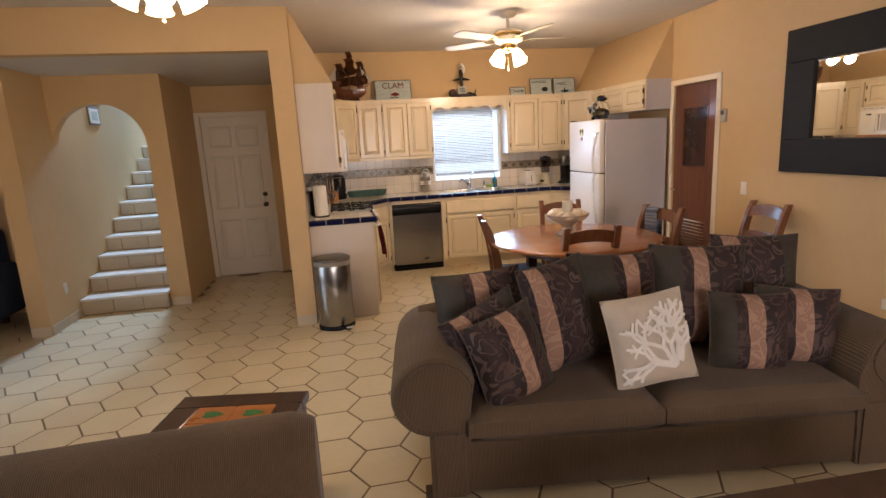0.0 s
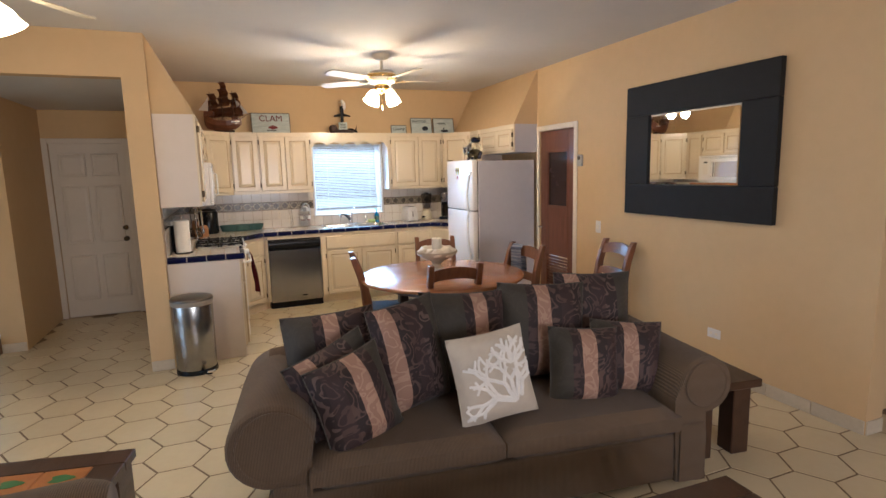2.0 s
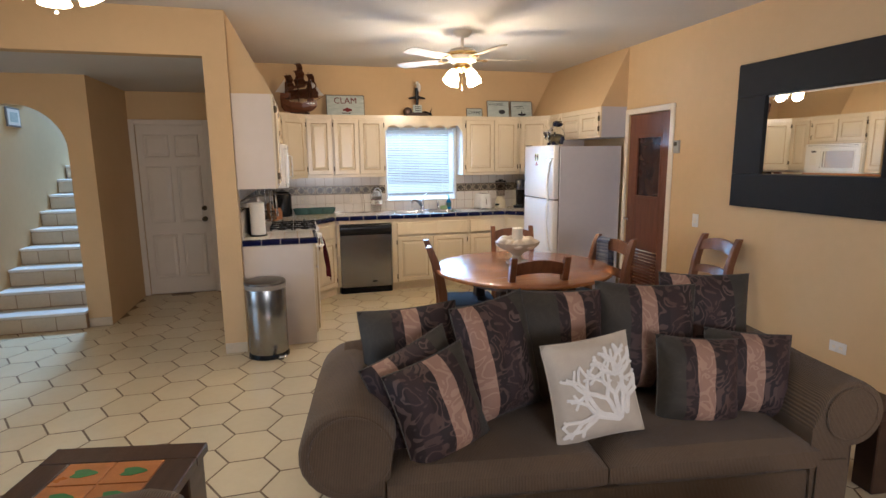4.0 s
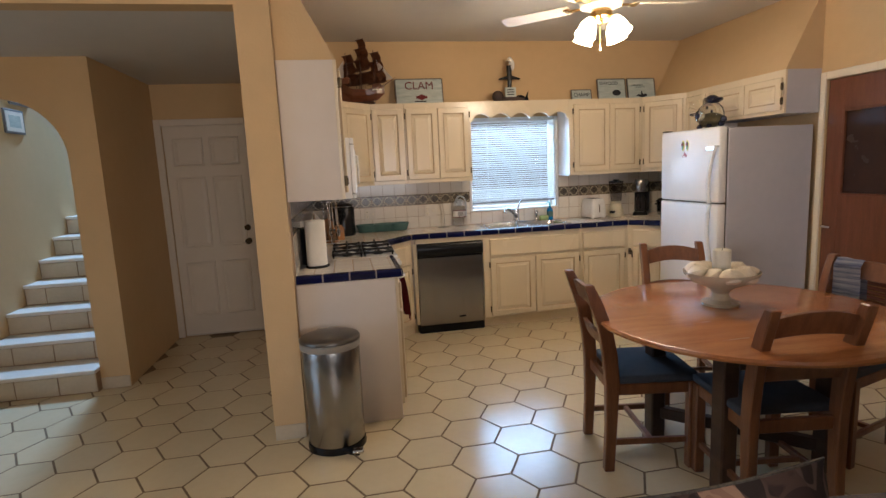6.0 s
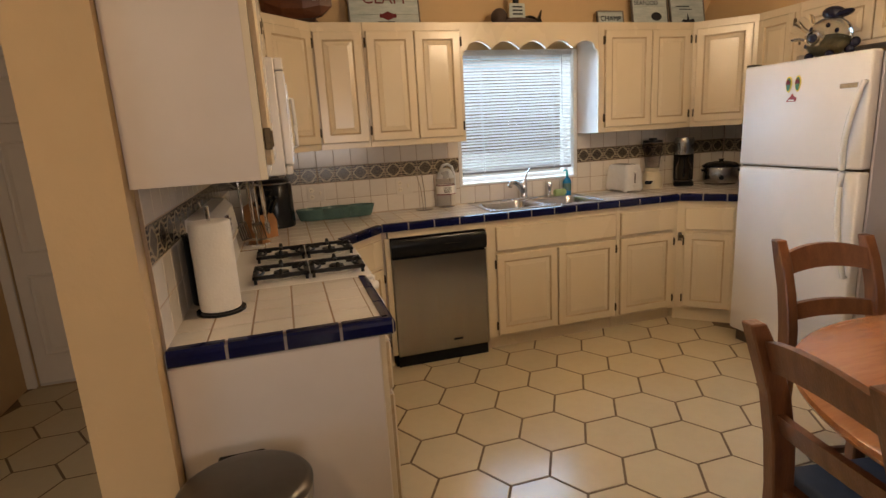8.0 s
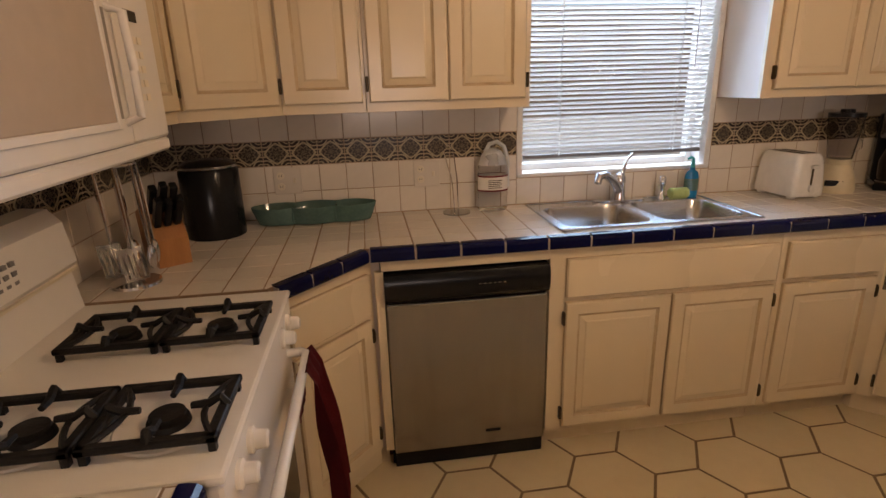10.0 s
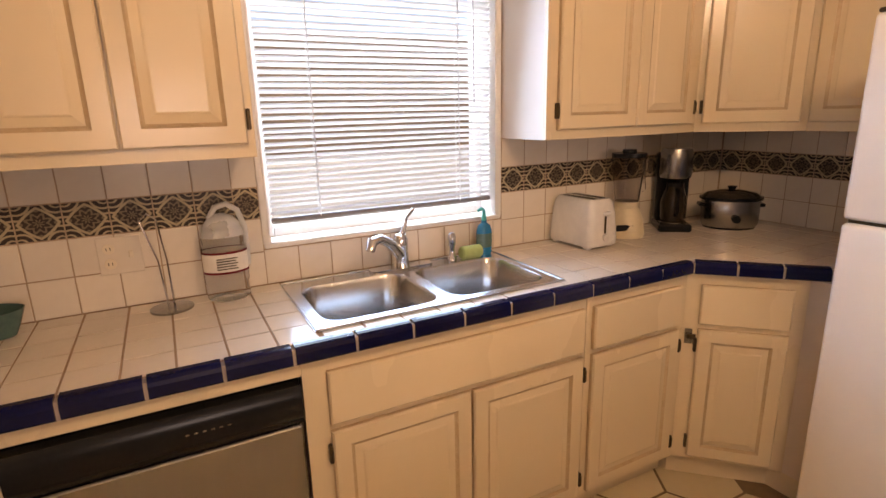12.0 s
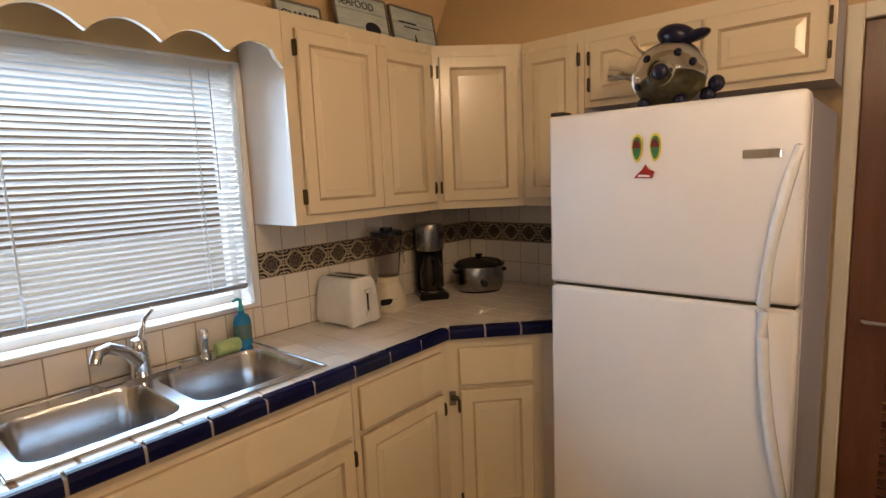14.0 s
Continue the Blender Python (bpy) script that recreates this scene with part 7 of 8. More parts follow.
for sgn, cx in ((-1, 0.185), (1, LEN - 0.185)):
    rows = []
    for y, s, off in ((0.0, 0.93, 0.0), (0.012, 0.985, 0.0), (0.03, 1.0, 0.0), (0.35, 1.0, 0.0), (0.60, 1.0, 0.0), (0.80, 0.97, 0.0), (0.82, 0.90, 0.0)):
        zz = 0.05 * max(0, (y - 0.3)) if sgn > 0 else 0.0
        rows.append([(cx + sgn * x, y, z + (zz if z > 0.3 else 0)) for x, z in arm_profile(s, 0.80 if sgn > 0 else 1.0, 0.022 if sgn > 0 else 0.0)])
    arm = part("arm", loft(rows, SOF), CORD, sofa, smooth=True)
    rr_, dd_ = (0.112, 0.022) if sgn > 0 else (0.148, 0.0)
    ring_ = [(cx + sgn * (0.028 + dd_ + rr_ * math.cos(a)), -0.006, 0.500 + dd_ + rr_ * math.sin(a)) for a in (math.tau * k / 28 for k in range(28))]
    part("scroll_face", prism([(p[0], -p[2]) for p in ring_], -0.008, 0.004, m=SOF @ pose(0, 0, 0, -90)), CORD, arm)
    part("welt", tube([SOF @ Vector(p) for p in ring_], 0.006, 6, closed=True), CORD, arm, smooth=True)
    part("front_panel", box(min(cx - sgn * 0.09, cx + sgn * 0.045), max(cx - sgn * 0.09, cx + sgn * 0.045), -0.012, 0.0, 0.03, 0.33, 0.005, m=SOF), CORD, arm)
part("base", box(0.285, LEN - 0.285, 0.012, 0.78, 0.035, 0.275, 0.012, m=SOF, seg=2), CORD, sofa)
for x in (0.12, LEN - 0.12):
    for y in (0.06, 0.74):
        part("foot", box(x - 0.03, x + 0.03, y - 0.03, y + 0.03, 0.0, 0.034, m=SOF), DARKWOOD, sofa)
rows = []
for y, h in ((0.60, 0.62), (0.64, 0.685), (0.72, 0.715), (0.80, 0.68), (0.84, 0.58)):
    rows.append([(0.10, y, 0.05), (LEN - 0.10, y, 0.05), (LEN - 0.10, y, h - 0.03), (LEN - 0.30, y, h), (0.30, y, h), (0.10, y, h - 0.03)])
part("backrest", loft(rows, SOF), CORD, sofa, smooth=True)


def cushion_box(x0, x1, y0, y1, z0, z1, puff, m):
    bm = bmesh.new()
    n = 14
    g = {}
    for side in (0, 1):
        for i in range(n + 1):
            for j in range(n + 1):
                u, v = i / n * 2 - 1, j / n * 2 - 1
                e = max(abs(u), abs(v))
                edge = (1 - max(0, (e - 0.86) / 0.14) ** 2 * 0.55)
                h = (z1 - z0) / 2 * edge + puff * (1 - u * u) * (1 - v * v)
                zc = (z0 + z1) / 2
                x = (x0 + x1) / 2 + (x1 - x0) / 2 * u
                y = (y0 + y1) / 2 + (y1 - y0) / 2 * v
                g[side, i, j] = bm.verts.new(m @ Vector((x, y, zc + (h if side else -h * 0.96))))
    for side in (0, 1):
        for i in range(n):
            for j in range(n):
                q = [g[side, i, j], g[side, i + 1, j], g[side, i + 1, j + 1], g[side, i, j + 1]]
                bm.faces.new(q if side else q[::-1])
    rim = [(i, 0) for i in range(n)] + [(n, j) for j in range(n)] + [(i, n) for i in range(n, 0, -1)] + [(0, j) for j in range(n, 0, -1)]
    for a, c in zip(rim, rim[1:] + rim[:1]):
        bm.faces.new((g[0, a[0], a[1]], g[0, c[0], c[1]], g[1, c[0], c[1]], g[1, a[0], a[1]]))
    return bm


for x0, x1 in ((0.287, 1.133), (1.139, LEN - 0.287)):
    part("seat_cushion", cushion_box(x0, x1, -0.035, 0.62, 0.277, 0.430, 0.018, SOF), CORD, sofa, smooth=True)


def pillow(x, y, z, w, h, lean, roll, turn, mat_, label, thick=0.088, name="pillow"):
    """A pincushion pillow: x, z its middle on the sofa, y its depth; lean backwards, roll in its plane."""
    m = SOF @ Matrix.Translation((x, y, z)) @ pose(0, 0, 0, 0, 0, turn) @ pose(0, 0, 0, -lean) @ pose(0, 0, 0, 0, roll, 0)
    p = thing(name, m, label, "pillow", "sofa pillows")
    bm = bmesh.new()
    n = 18
    g = {}
    sd = random.Random(int(x * 100 + z * 10))
    ph = sd.uniform(0, 6)
    for side in (-1, 1):
        for i in range(n + 1):
            for j in range(n + 1):
                u, v = i / n * 2 - 1, j / n * 2 - 1
                pinch = 1 - 0.055 * (1 - abs(v) ** 2) * abs(u) ** 3
                pinch2 = 1 - 0.055 * (1 - abs(u) ** 2) * abs(v) ** 3
                t = thick * ((1 - u ** 4) ** 0.75) * ((1 - v ** 4) ** 0.75)
                t *= 1 + 0.07 * math.sin(3.1 * u + ph) * math.cos(2.7 * v + ph) + 0.045 * math.sin(9.0 * u - 5.0 * v + ph) + 0.035 * math.sin(4.0 * u + 11.0 * v + 2 * ph)
                t -= 0.010 * max(0.0, math.sin(math.atan2(v, u) * 9 + ph)) * max(0.0, math.hypot(u, v) - 0.55)
                t = max(t, 0.0)
                if (i in (0, n) or j in (0, n)) and side == 1:
                    g[side, i, j] = g[-1, i, j]
                    continue
                g[side, i, j] = bm.verts.new(m @ Vector((w / 2 * u * pinch, side * t, h / 2 * v * pinch2)))
    for side in (-1, 1):
        for i in range(n):
            for j in range(n):
                q = [g[side, i, j], g[side, i + 1, j], g[side, i + 1, j + 1], g[side, i, j + 1]]
                bm.faces.new(q)
    part("cover", bm, mat_, p, smooth=True)
    rim = [(i, 0) for i in range(n)] + [(n, j) for j in range(n)] + [(i, n) for i in range(n, 0, -1)] + [(0, j) for j in range(n, 0, -1)]
    pts = []
    for i, j in rim:
        u, v = i / n * 2 - 1, j / n * 2 - 1
        pts.append(m @ Vector((w / 2 * u * (1 - 0.055 * (1 - v * v) * abs(u) ** 3), 0, h / 2 * v * (1 - 0.055 * (1 - u * u) * abs(v) ** 3))))
    part("piping", tube(pts, 0.0035, 5, closed=True), PIPING if mat_ is not LINEN else LINEN, p)
    return p, m


dm = "charcoal and rose striped "
for x_, y_, z_, w_, h_, lean_, roll_, turn_, mt_, lab_ in (
        (0.42, 0.50, 0.66, 0.46, 0.50, 14, -3, 6, STRIPE_A, dm + "pillow leaning at the hall end"),
        (0.79, 0.38, 0.70, 0.385, 0.53, 12, -6, 22, STRIPE_B, dm + "pillow standing turned beside the arm"),
        (1.10, 0.50, 0.70, 0.48, 0.52, 14, 3, 4, STRIPE_C, dm + "pillow leaning against the sofa back"),
        (1.55, 0.52, 0.71, 0.50, 0.52, 13, 3, -4, STRIPE_D, dm + "pillow upright against the sofa back"),
        (1.90, 0.60, 0.74, 0.46, 0.50, 10, 2, -6, STRIPE_E, dm + "pillow half hidden behind the others"),
        (0.44, 0.27, 0.61, 0.42, 0.42, 14, -17, 24, STRIPE_B, dm + "small pillow tucked behind another"),
        (0.50, 0.15, 0.595, 0.375, 0.42, 14, -12, 24, STRIPE_F, dm + "small pillow lying tilted against the arm"),
        (1.665, 0.26, 0.585, 0.37, 0.39, 16, 4, -6, STRIPE_A, dm + "small pillow upright on the seat"),
        (1.93, 0.30, 0.59, 0.38, 0.38, 16, 4, -14, STRIPE_A, dm + "small pillow against the sofa arm")):
    pillow(x_, y_, z_, w_, h_, lean_, roll_, turn_, mt_, lab_)
WPW, WPH = 0.385, 0.41
WP, WPM = pillow(1.135, 0.15, 0.635, WPW, WPH, 16, -6, 4, LINEN, "natural linen pillow printed with white coral", thick=0.065)
# white coral on the linen pillow
bm = bmesh.new()
rc = random.Random(11)


def branch(px, pz, ang, ln, r, depth):
    n = max(3, int(ln / 0.0075))
    for k in range(n):
        px += ln / n * math.sin(ang)
        pz += ln / n * math.cos(ang)
        if abs(px) > 0.168 or abs(pz) > 0.172:
            return
        u, v = px / (WPW / 2), pz / (WPH / 2)
        t = 0.065 * ((1 - u ** 4) ** 0.75) * ((1 - v ** 4) ** 0.75)
        c = WPM @ Vector((px, -t * 1.03 - 0.001, pz))
        lathe([(0.0003, -0.3 * r), (r * 0.8, -0.1 * r), (r, 0.05 * r), (0.0003, 0.35 * r)], 8, m=Matrix.Translation(c) @ WPM.to_3x3().to_4x4() @ pose(0, 0, 0, 90), bm=bm, cap=False)
        ang += rc.uniform(-0.12, 0.12)
    if depth:
        for s in (-1, 1) if depth < 4 else (-1, 0, 1):
            branch(px, pz, ang + s * rc.uniform(0.45, 0.85), ln * rc.uniform(0.62, 0.85), r * 0.86, depth - 1)


for a0 in (-1.35, -0.95, -0.5, -0.05, 0.4):
    branch(0.070, -0.125, a0, 0.100, 0.0110, 3)
for a0 in (-0.9, -0.2, 0.5):
    branch(0.080, 0.040, a0, 0.058, 0.0110, 2)
branch(0.10, -0.11, 0.15, 0.07, 0.011, 2)
part("coral_print", bm, CORAL, WP, "white branching coral print")

# second sofa in the foreground, its back towards the kitchen
s2 = thing("sofa", pose(0.2, 2.35, 0), "matching taupe ribbed sofa on the near side of the coffee table", "sofa")
M2 = pose(-0.95, 2.62, 0, 0, 0, 2)
rows = []
for x in (0.0, 0.03, 0.10, 0.45, 1.0, 1.6, 2.02, 2.07, 2.09):
    e = min(1.0, (x / 0.35) ** 0.5 if x < 0.35 else 1.0, ((2.09 - x) / 0.07 + 0.25) ** 0.6 if x > 2.02 else 1)
    h = 0.782 * (0.94 + 0.06 * e)
    d = 0.13 * (0.75 + 0.25 * e)
    rows.append([(x, -d + 0.005, 0.05), (x, d, 0.05)] + [(x, d * math.cos(radians(a)), h - 0.12 + 0.12 * math.sin(radians(a))) for a in range(0, 181, 15)])
part("backrest", loft(rows, M2), CORD, s2, smooth=True)
part("seat_cushion", cushion_box(0.28, 1.9, -0.78, -0.12, 0.28, 0.45, 0.02, M2), CORD, s2, smooth=True)
part("base", box(0.05, 2.05, -0.80, -0.10, 0.04, 0.28, 0.01, m=M2), CORD, s2)
for x in (0.14, 1.97):
    part("arm", box(x - 0.11, x + 0.11, -0.80, -0.14, 0.04, 0.60, 0.06, m=M2, seg=3), CORD, s2, smooth=True)
    for y in (-0.72, 0.05):
        part("foot", box(x - 0.03, x + 0.03, y - 0.03, y + 0.03, 0.0, 0.039, m=M2), DARKWOOD, s2)


def plank_table(M, w, d, h, label, inlay=True, legs=0.075):
    t = thing("side_table", M, label, "table")
    n = 4
    bw = 0.115
    for x0, x1, y0, y1 in ((-w / 2, w / 2, -d / 2, -d / 2 + bw), (-w / 2, w / 2, d / 2 - bw, d / 2), (-w / 2, -w / 2 + bw, -d / 2 + bw + 0.001, d / 2 - bw - 0.001), (w / 2 - bw, w / 2, -d / 2 + bw + 0.001, d / 2 - bw - 0.001)):
        part("top_board", box(x0, x1, y0, y1, h - 0.04, h, 0.004, m=M), DARKWOOD, t)
    if inlay:
        iw, il = w - 2 * bw, d - 2 * bw
        part("inlay_bed", box(-iw / 2 + 0.001, iw / 2 - 0.001, -il / 2 + 0.001, il / 2 - 0.001, h - 0.035, h - 0.006, m=M), ORANGE, t, "orange tiled inlay")
        nx, ny = max(1, round(iw / 0.16)), max(1, round(il / 0.16))
        for i in range(nx):
            for j in range(ny):
                x0, y0 = -iw / 2 + iw * i / nx, -il / 2 + il * j / ny
                tt = part("inlay_tile", box(x0 + 0.004, x0 + iw / nx - 0.003, y0 + 0.004, y0 + il / ny - 0.003, h - 0.006, h - 0.001, 0.001, m=M), ORANGE, t)
                cx, cy = x0 + iw / nx / 2, y0 + il / ny / 2
                leaf = [(cx + 0.055 * math.cos(a) * (0.75 + 0.25 * math.cos(3 * a)), cy + 0.028 * math.sin(a)) for a in (math.tau * k / 18 for k in range(18))]
                part("painted_leaf", prism(leaf, h - 0.0008, h + 0.0004, m=M), LEAFGREEN, tt, "green painted leaf")
    for sx in (-1, 1):
        for sy in (-1, 1):
            x, y = sx * (w / 2 - 0.09), sy * (d / 2 - 0.09)
            part("leg", box(x - legs, x + legs, y - legs, y + legs, 0, h - 0.041, 0.005, m=M), DARKWOOD, t)
    return t


plank_table(pose(0.72, 3.37, 0, 0, 0, -11), 0.58, 0.52, 0.45, "dark mesquite low table with orange tile inlay and green leaves")
tagged(plank_table(pose(2.53, 2.09, 0, 0, 0, -2), 1.18, 0.68, 0.45, "dark mesquite coffee table with an orange tile inlay before the sofa"))
et = thing("side_table", pose(3.97, 3.20, 0, 0, 0, -8), "dark mesquite end table with a thick leg, beside the sofa arm", "table")
ME = base_of(et)
part("tabletop", box(-0.26, 0.15, -0.19, 0.26, 0.395, 0.44, 0.004, m=ME), DARKWOOD, et)
for x, y in ((0.07, -0.09), (-0.17, -0.09), (0.07, 0.18), (-0.17, 0.18)):
    part("leg", box(x - 0.055, x + 0.055, y - 0.055, y + 0.055, 0, 0.394, 0.005, m=ME), DARKWOOD, et)
kb = thing("ornament", ME @ Matrix.Translation((0.02, 0.12, 0.44)), "small dark ornament on the end table", "ornament")
part("knob", lathe([(0.03, 0), (0.028, 0.01), (0.012, 0.02), (0.02, 0.035), (0.018, 0.05), (0, 0.058)], 14, m=base_of(kb)), HINGE, kb, smooth=True)

# mirror, thermostat, switch and outlets
mr = thing("wall_mirror", pose(XR, 4.22, 1.72), "rectangular mirror in a wide charcoal leather frame", "mirror")
Y0, Y1, Z0, Z1 = 3.515, 4.92, 1.178, 2.255
G0, G1, H0, H1 = 3.787, 4.656, 1.433, 2.008
for y0, y1, z0, z1 in ((Y0, Y1, Z0, H0), (Y0, Y1, H1, Z1), (Y0, G0, H0, H1), (G1, Y1, H0, H1)):
    part("frame_panel", box(XR - 0.045, XR - 0.002, y0 + 0.0006, y1 - 0.0006, z0 + 0.0006, z1 - 0.0006, 0.005, seg=2), MFRAME, mr)
part("glass", box(XR - 0.030, XR - 0.012, G0 + 0.02, G1 - 0.02, H0 + 0.02, H1 - 0.02), MIRROR, mr, "silvered mirror glass")
bm = bmesh.new()
o_ = [(G0, H0), (G1, H0), (G1, H1), (G0, H1)]
i_ = [(G0 + 0.02, H0 + 0.02), (G1 - 0.02, H0 + 0.02), (G1 - 0.02, H1 - 0.02), (G0 + 0.02, H1 - 0.02)]
vo = [bm.verts.new((XR - 0.026, y, z)) for y, z in o_]
vi = [bm.verts.new((XR - 0.0302, y, z)) for y, z in i_]
for k in range(4):
    bm.faces.new((vo[k], vo[(k + 1) % 4], vi[(k + 1) % 4], vi[k]))
part("bevel", bm, MIRROR, mr, "bevelled mirror edge")
th_ = thing("thermostat", pose(XR, 5.62, 1.66), "small grey wall thermostat beside the pantry door", "thermostat")
part("case", box(XR - 0.028, XR - 0.001, 5.585, 5.655, 1.60, 1.715, 0.005), surface("grey thermostat plastic", (0.40, 0.38, 0.34), rough=0.5), th_)
part("dial", box(XR - 0.034, XR - 0.028, 5.60, 5.64, 1.665, 1.70, 0.002), HINGE, th_)
for yy, zz, hw, hh, nm in ((5.33, 1.01, 0.036, 0.058, "switch_plate"), (3.948, 0.32, 0.058, 0.036, "outlet_plate")):
    sw = thing(nm, pose(XR, yy, zz), "small cream " + nm.replace("_", " ") + " on the tan wall", nm.split("_")[0])
    part("plate", box(XR - 0.007, XR - 0.0008, yy - hw, yy + hw, zz - hh, zz + hh, 0.002), PORCELAIN, sw)
    for dd in (-1, 1):
        part("socket" if hw > hh else "toggle", box(XR - 0.012, XR - 0.007, yy + (dd * 0.024 if hw > hh else 0) - 0.012, yy + (dd * 0.024 if hw > hh else 0) + 0.012, zz - 0.010 + (dd * 0.012 if hw < hh else 0), zz + 0.008 + (dd * 0.012 if hw < hh else 0), 0.002), TRIM, sw)
sw = thing("outlet_plate", pose(SX0, 6.78, 0.35), "small cream outlet plate low on the stair-side wall", "outlet")
part("plate", box(SX0 + 0.0008, SX0 + 0.007, 6.745, 6.815, 0.30, 0.41, 0.002), PORCELAIN, sw)

# pedal bin
bn = thing("pedal_bin", pose(1.15, 5.79, 0), "brushed steel step-on rubbish bin standing against the peninsula", "bin")
NB = Matrix.Translation((1.165, 5.79, 0)) @ Matrix.Diagonal((1.0, 0.90, 1, 1))
part("plinth", lathe([(0.0, 0.0), (0.158, 0.0), (0.160, 0.012), (0.156, 0.035), (0.0, 0.035)], 44, m=NB), BLACK, bn, "black plastic foot ring", smooth=True)
part("body", lathe([(0.150, 0.035), (0.152, 0.04), (0.156, 0.57), (0.154, 0.575)], 44, m=NB), STEEL, bn, smooth=True)
part("collar", lathe([(0.157, 0.565), (0.161, 0.57), (0.161, 0.598), (0.157, 0.602), (0.0, 0.602)], 44, m=NB), surface("warm grey collar", (0.30, 0.27, 0.235), rough=0.4), bn, "warm grey collar under the lid", smooth=True)
part("lid", lathe([(0.160, 0.603), (0.163, 0.606), (0.163, 0.616), (0.156, 0.626), (0.145, 0.630), (0.10, 0.637), (0.05, 0.640), (0.0, 0.641)], 44, m=NB), surface("grey-brown steel lid", (0.14, 0.125, 0.11), (0.12, 0.105, 0.09), metal=0.8, rough=0.35, scale=4), bn, "dull grey lid", smooth=True)
part("hinge", box(1.09, 1.21, 5.915, 5.94, 0.585, 0.625, 0.005), BLACK, bn)
part("pedal", tube([(1.20, 5.66, 0.024), (1.245, 5.615, 0.03), (1.275, 5.60, 0.034)], [0.014, 0.018, 0.020], 8), BLACK, bn, "black pedal", smooth=True)
part("pedal_pad", box(1.245, 1.305, 5.575, 5.625, 0.034, 0.052, 0.006, m=Matrix.Identity(4)), CHROME, bn, "chrome pedal tip", smooth=True)

# side room
nc = thing("armchair", pose(-2.3, 6.6, 0), "dark blue upholstered armchair in the side room", "armchair")
part("seat", box(-2.65, -2.0, 6.3, 7.0, 0.12, 0.45, 0.06, seg=3), NAVYCHAIR, nc, smooth=True)
part("backrest", box(-2.65, -2.0, 6.95, 7.2, 0.12, 0.95, 0.07, seg=3), NAVYCHAIR, nc, smooth=True)
for x in (-2.72, -1.98):
    part("arm", box(x - 0.09, x + 0.09, 6.28, 7.1, 0.12, 0.62, 0.06, seg=3), NAVYCHAIR, nc, smooth=True)
for x in (-2.6, -2.1):
    for y in (6.35, 7.05):
        part("foot", box(x - 0.025, x + 0.025, y - 0.025, y + 0.025, 0, 0.12), DARKWOOD, nc)

# patio door frame; window frame added out of view for the lounge fill
pd_ = tagged(thing("window_2", pose(-3.1, 3.6, 0), "white sliding patio door with clear panes", "window"), kind="structure")
bm = bmesh.new()
for y0, y1, z0, z1 in ((2.7, 2.76, 0, 2.1), (4.44, 4.5, 0, 2.1), (3.57, 3.63, 0.06, 2.04), (2.76, 4.44, 0, 0.06), (2.76, 4.44, 2.04, 2.1)):
    box(-3.07, -3.03, y0, y1, z0, z1, 0.003, bm=bm)
part("window_frame", bm, WINWHITE, pd_)
lw = tagged(thing("window_3", pose(2.4, -2.05, 0.9), "white window frame, added out of view behind the lounge fill light", "window"), kind="structure")
bm = bmesh.new()
for x0, x1, z0, z1 in ((1.3, 1.36, 0.9, 2.1), (3.44, 3.5, 0.9, 2.1), (2.37, 2.43, 0.96, 2.04), (1.36, 3.44, 0.9, 0.96), (1.36, 3.44, 2.04, 2.1)):
    box(x0, x1, -2.07, -2.03, z0, z1, 0.003, bm=bm)
part("window_frame", bm, WINWHITE, lw)

# ---- pieces of counters, walls and floor ----
lay(top_l, [[(KX + 0.003, 6.016), (1.567, 6.016), (1.567, 6.506), (KX + 0.003, 6.506)]], 1.549 - 5 * TP, 6.016, CT)
lay(top_m, [[(KX + 0.003, 7.289), (1.56, 7.289), (1.836, 7.615), (1.84, 7.63), (1.84, YB - 0.012), (KX + 0.003, YB - 0.012)]] + [[(1.84, 7.615), (OX0 + 0.006, 7.615), (OX0 + 0.006, YB - 0.012), (1.84, YB - 0.012)],
    [(OX0 + 0.006, 7.615), (OX1 - 0.006, 7.615), (OX1 - 0.006, 7.66), (OX0 + 0.006, 7.66)], [(OX0 + 0.006, 8.11), (OX1 - 0.006, 8.11), (OX1 - 0.006, YB - 0.012), (OX0 + 0.006, YB - 0.012)],
    [(OX1 - 0.006, 7.615), (3.94, 7.615), (3.94, YB - 0.012), (OX1 - 0.006, YB - 0.012)],
    [(3.94, 7.615), (4.28, 7.275), (XR - 0.003, 7.275), (XR - 0.003, YB - 0.012), (3.94, YB - 0.012)]], 2.010 - 9 * TP, 7.615, CT)

ROWS = ((0.9205, 1.0345, WTILE), (1.0345, 1.1475, WTILE), (1.1475, 1.2495, BORDER), (1.2495, 1.3640, WTILE))
bsp = tagged(thing("tiled_wall_panel", pose(2.4, YB, CT), "white wall tiles with a dark painted border row behind the counters", "tiles"), kind="structure")
bm = box(KX + 0.006, WX0 - 0.021, YB - 0.0090, YB - 0.0005, 0.92, UZ0)
box(WX0 - 0.021, WX1 + 0.021, YB - 0.0090, YB - 0.0005, 0.92, WZ0 - 0.013, bm=bm)
box(WX1 + 0.021, XR - 0.006, YB - 0.0090, YB - 0.0005, 0.92, UZ0, bm=bm)
box(KX + 0.0005, KX + 0.009, 5.995, YB - 0.001, 0.921, UZ0, bm=bm)
box(XR - 0.009, XR - 0.0005, 7.19, YB - 0.001, 0.921, UZ0, bm=bm)
part("grout", bm, WGROUT, bsp)
cache = {}


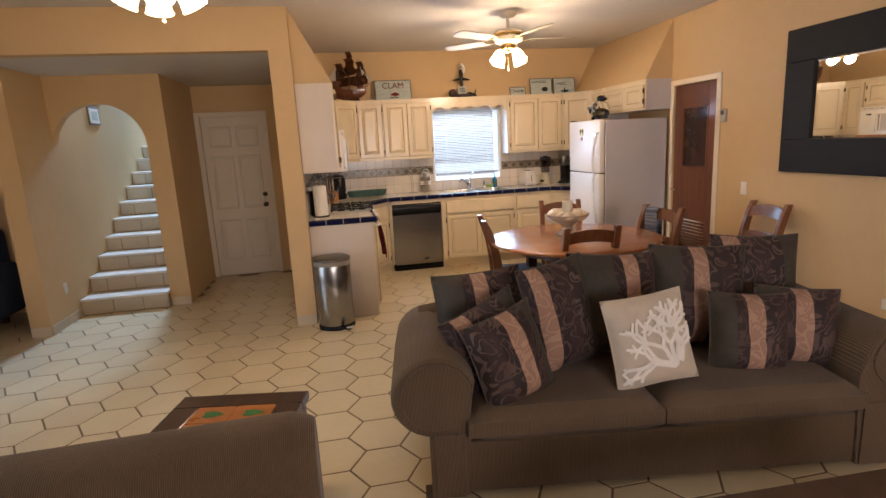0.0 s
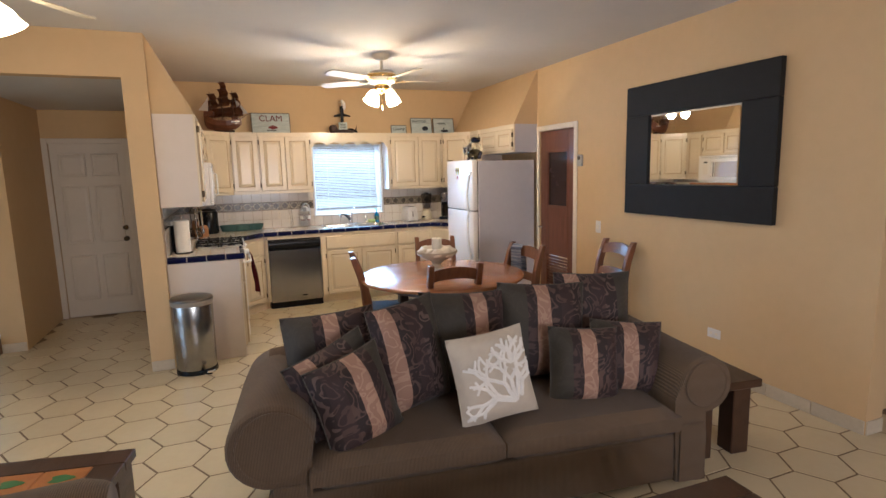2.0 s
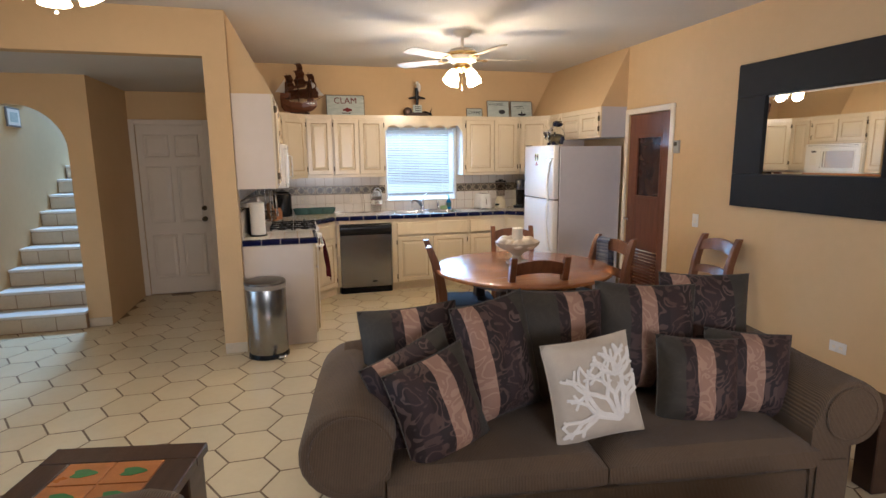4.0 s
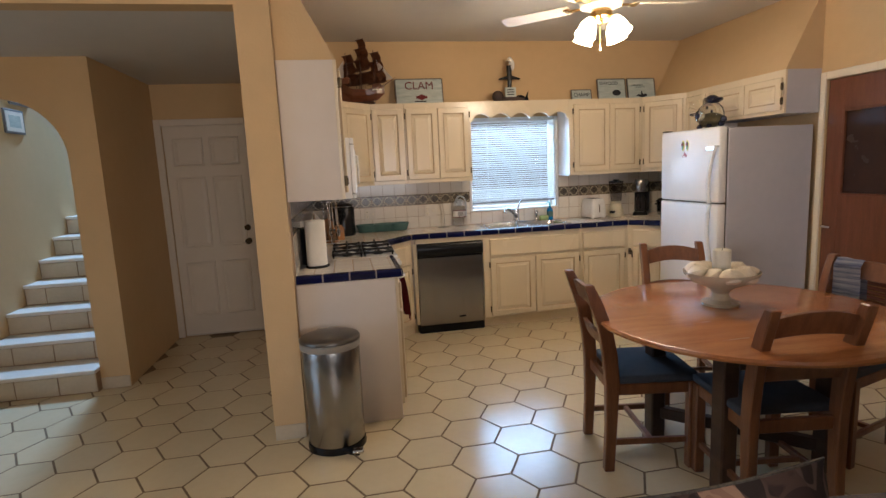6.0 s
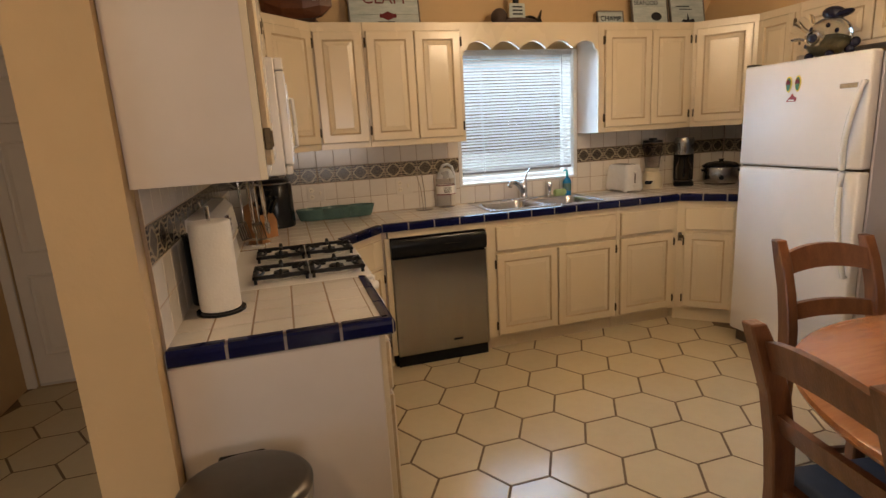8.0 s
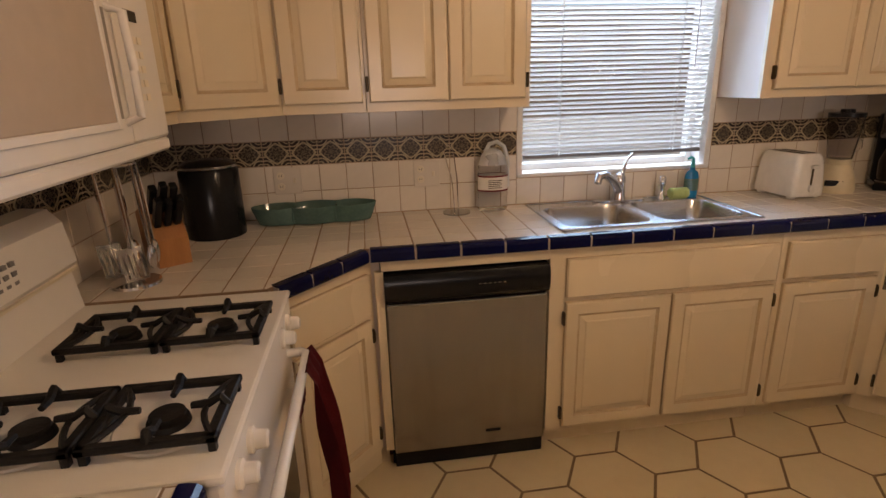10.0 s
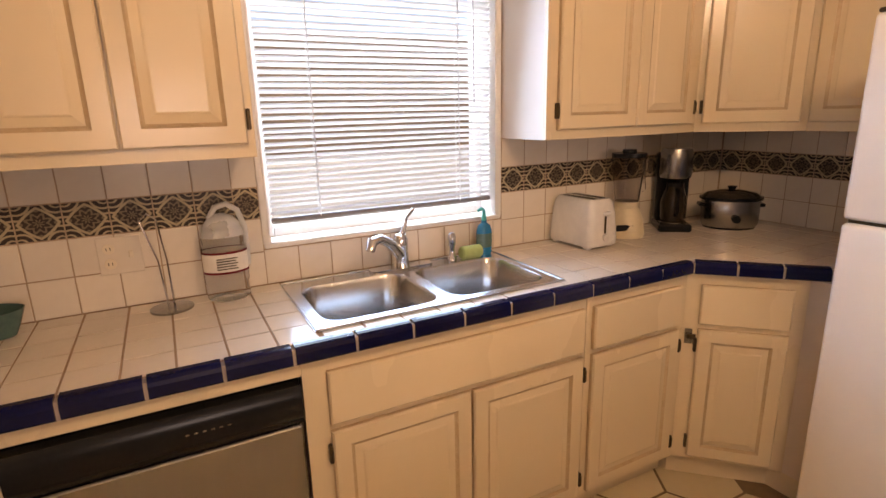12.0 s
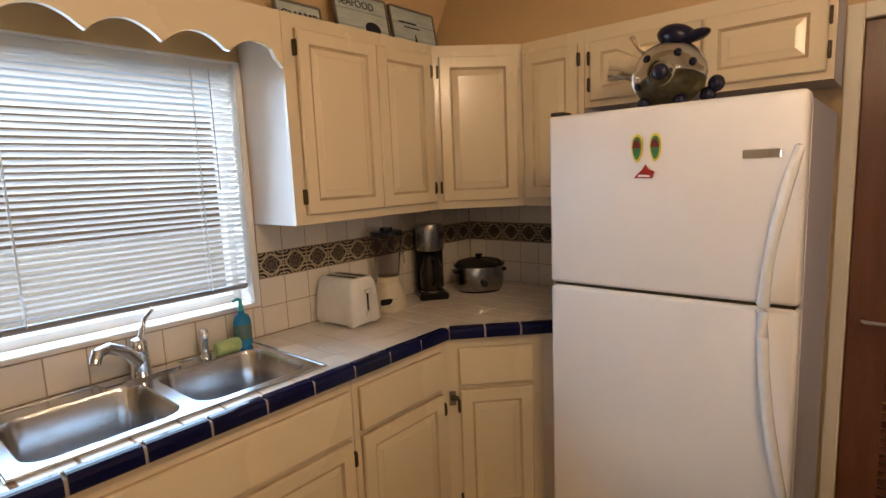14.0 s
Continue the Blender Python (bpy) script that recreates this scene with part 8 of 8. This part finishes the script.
def wall_tile(M, w, z0, z1, mat_):
    key = (round(w, 3), round(z1 - z0, 3), mat_.name)
    own = M @ Matrix.Translation((w / 2, 0, (z0 + z1) / 2))
    if key not in cache:
        q = [(-w / 2, -(z1 - z0) / 2), (w / 2, -(z1 - z0) / 2), (w / 2, (z1 - z0) / 2), (-w / 2, (z1 - z0) / 2)]
        cache[key] = part("border_tile" if mat_ is BORDER else "wall_tile", inset_prism(q, 0.0, 0.0065, 0.0020, 0.0014, m=own @ pose(0, -0.004, 0, 90)), mat_, bsp, m=own).data
    else:
        share("border_tile" if mat_ is BORDER else "wall_tile", cache[key], own, bsp)


for x0, x1, rz, fx, fy, rows_t in ((KX + 0.008, WX0 - 0.021, 0, None, YB, ROWS), (WX0 - 0.021, WX1 + 0.021, 0, None, YB, ((0.9205, WZ0 - 0.014, WTILE),)), (WX1 + 0.021, XR - 0.008, 0, None, YB, ROWS)):
    x = 2.003 - 9 * 0.1128 if x0 < 2 else (x0 if x0 < 3.4 else x0)
    while x < x1 - 0.008:
        a, c = max(x, x0), min(x + 0.1128, x1)
        if c - a > 0.012:
            for z0, z1, mt in rows_t:
                wall_tile(Matrix.Translation((a, YB, 0)), c - a, z0, z1, mt)
        x += 0.1128
y = 6.0
while y < YB - 0.02:
    for z0, z1, mt in ROWS:
        wall_tile(Matrix.Translation((KX, y, 0)) @ pose(0, 0, 0, 0, 0, 90), min(0.1128, YB - 0.012 - y), z0, z1, mt)
    y += 0.1128
y = YB - 0.013
while y > 7.25:
    for z0, z1, mt in ROWS:
        wall_tile(Matrix.Translation((XR, y, 0)) @ pose(0, 0, 0, 0, 0, -90), 0.1128, z0, z1, mt)
    y -= 0.1128

HS = 0.1765
HH = HS * math.sqrt(3) / 2
hexa = [((HS - 0.0062) * math.cos(radians(60 * k)), (HS - 0.0062) * math.sin(radians(60 * k))) for k in range(6)]
own0 = Matrix.Translation((0, 0, 0))
seed = None
near, far = [], []
for i in range(-14, 26):
    for j in range(-9, 30):
        x, y = 0.06 + 1.5 * HS * i, 0.06 + HH * (2 * j + (i % 2))
        if not (-3.0 < x < 6.3 and -2.0 < y < 8.2):
            continue
        solid = (x > 3.99 + 0.2 and y > 6.6) or (y > 7.75 and x > KX) or (x > XR + 0.1 and y > 3.0) or (x < SX0 - 0.2 and y > 7.4) or (SX0 - 0.3 < x < AX and y > 7.15) or (KX < x < 1.55 and y > 6.1)
        if solid:
            continue
        (near if (2.9 < y < 7.75 and -1.0 < x < 3.9) else far).append((x, y))
near.sort(key=lambda p: abs(p[0] - 1.5) + abs(p[1] - 5.2))
near, far = near[:290], far + near[290:]


def hex_rings(bm, x, y, dz):
    rings = []
    for g, z in ((1.0, -0.0056), (1.0, -0.0012 + dz), (0.990, dz)):
        rings.append([bm.verts.new((x + px * g, y + py * g, z)) for px, py in hexa])
    for a, c in zip(rings, rings[1:]):
        for k in range(6):
            bm.faces.new((a[k], a[(k + 1) % 6], c[(k + 1) % 6], c[k]))
    bm.faces.new(rings[-1])


rh = random.Random(3)
bm = bmesh.new()
hex_rings(bm, 0, 0, 0)
tile0 = part("hex_tile", bm, HEX, floor)
tile0.location = (near[0][0], near[0][1], 0)
for x, y in near[1:]:
    share("hex_tile", tile0.data, Matrix.Translation((x, y, rh.uniform(-0.0006, 0.0002))) @ Matrix.Rotation(radians(60 * rh.randrange(6)), 4, "Z"), floor)
bm = bmesh.new()
for x, y in far:
    hex_rings(bm, x, y, rh.uniform(-0.0006, 0.0002))
part("hex_tiles", bm, HEX, floor, "cream hexagonal tiles farther off", kind="stuff")
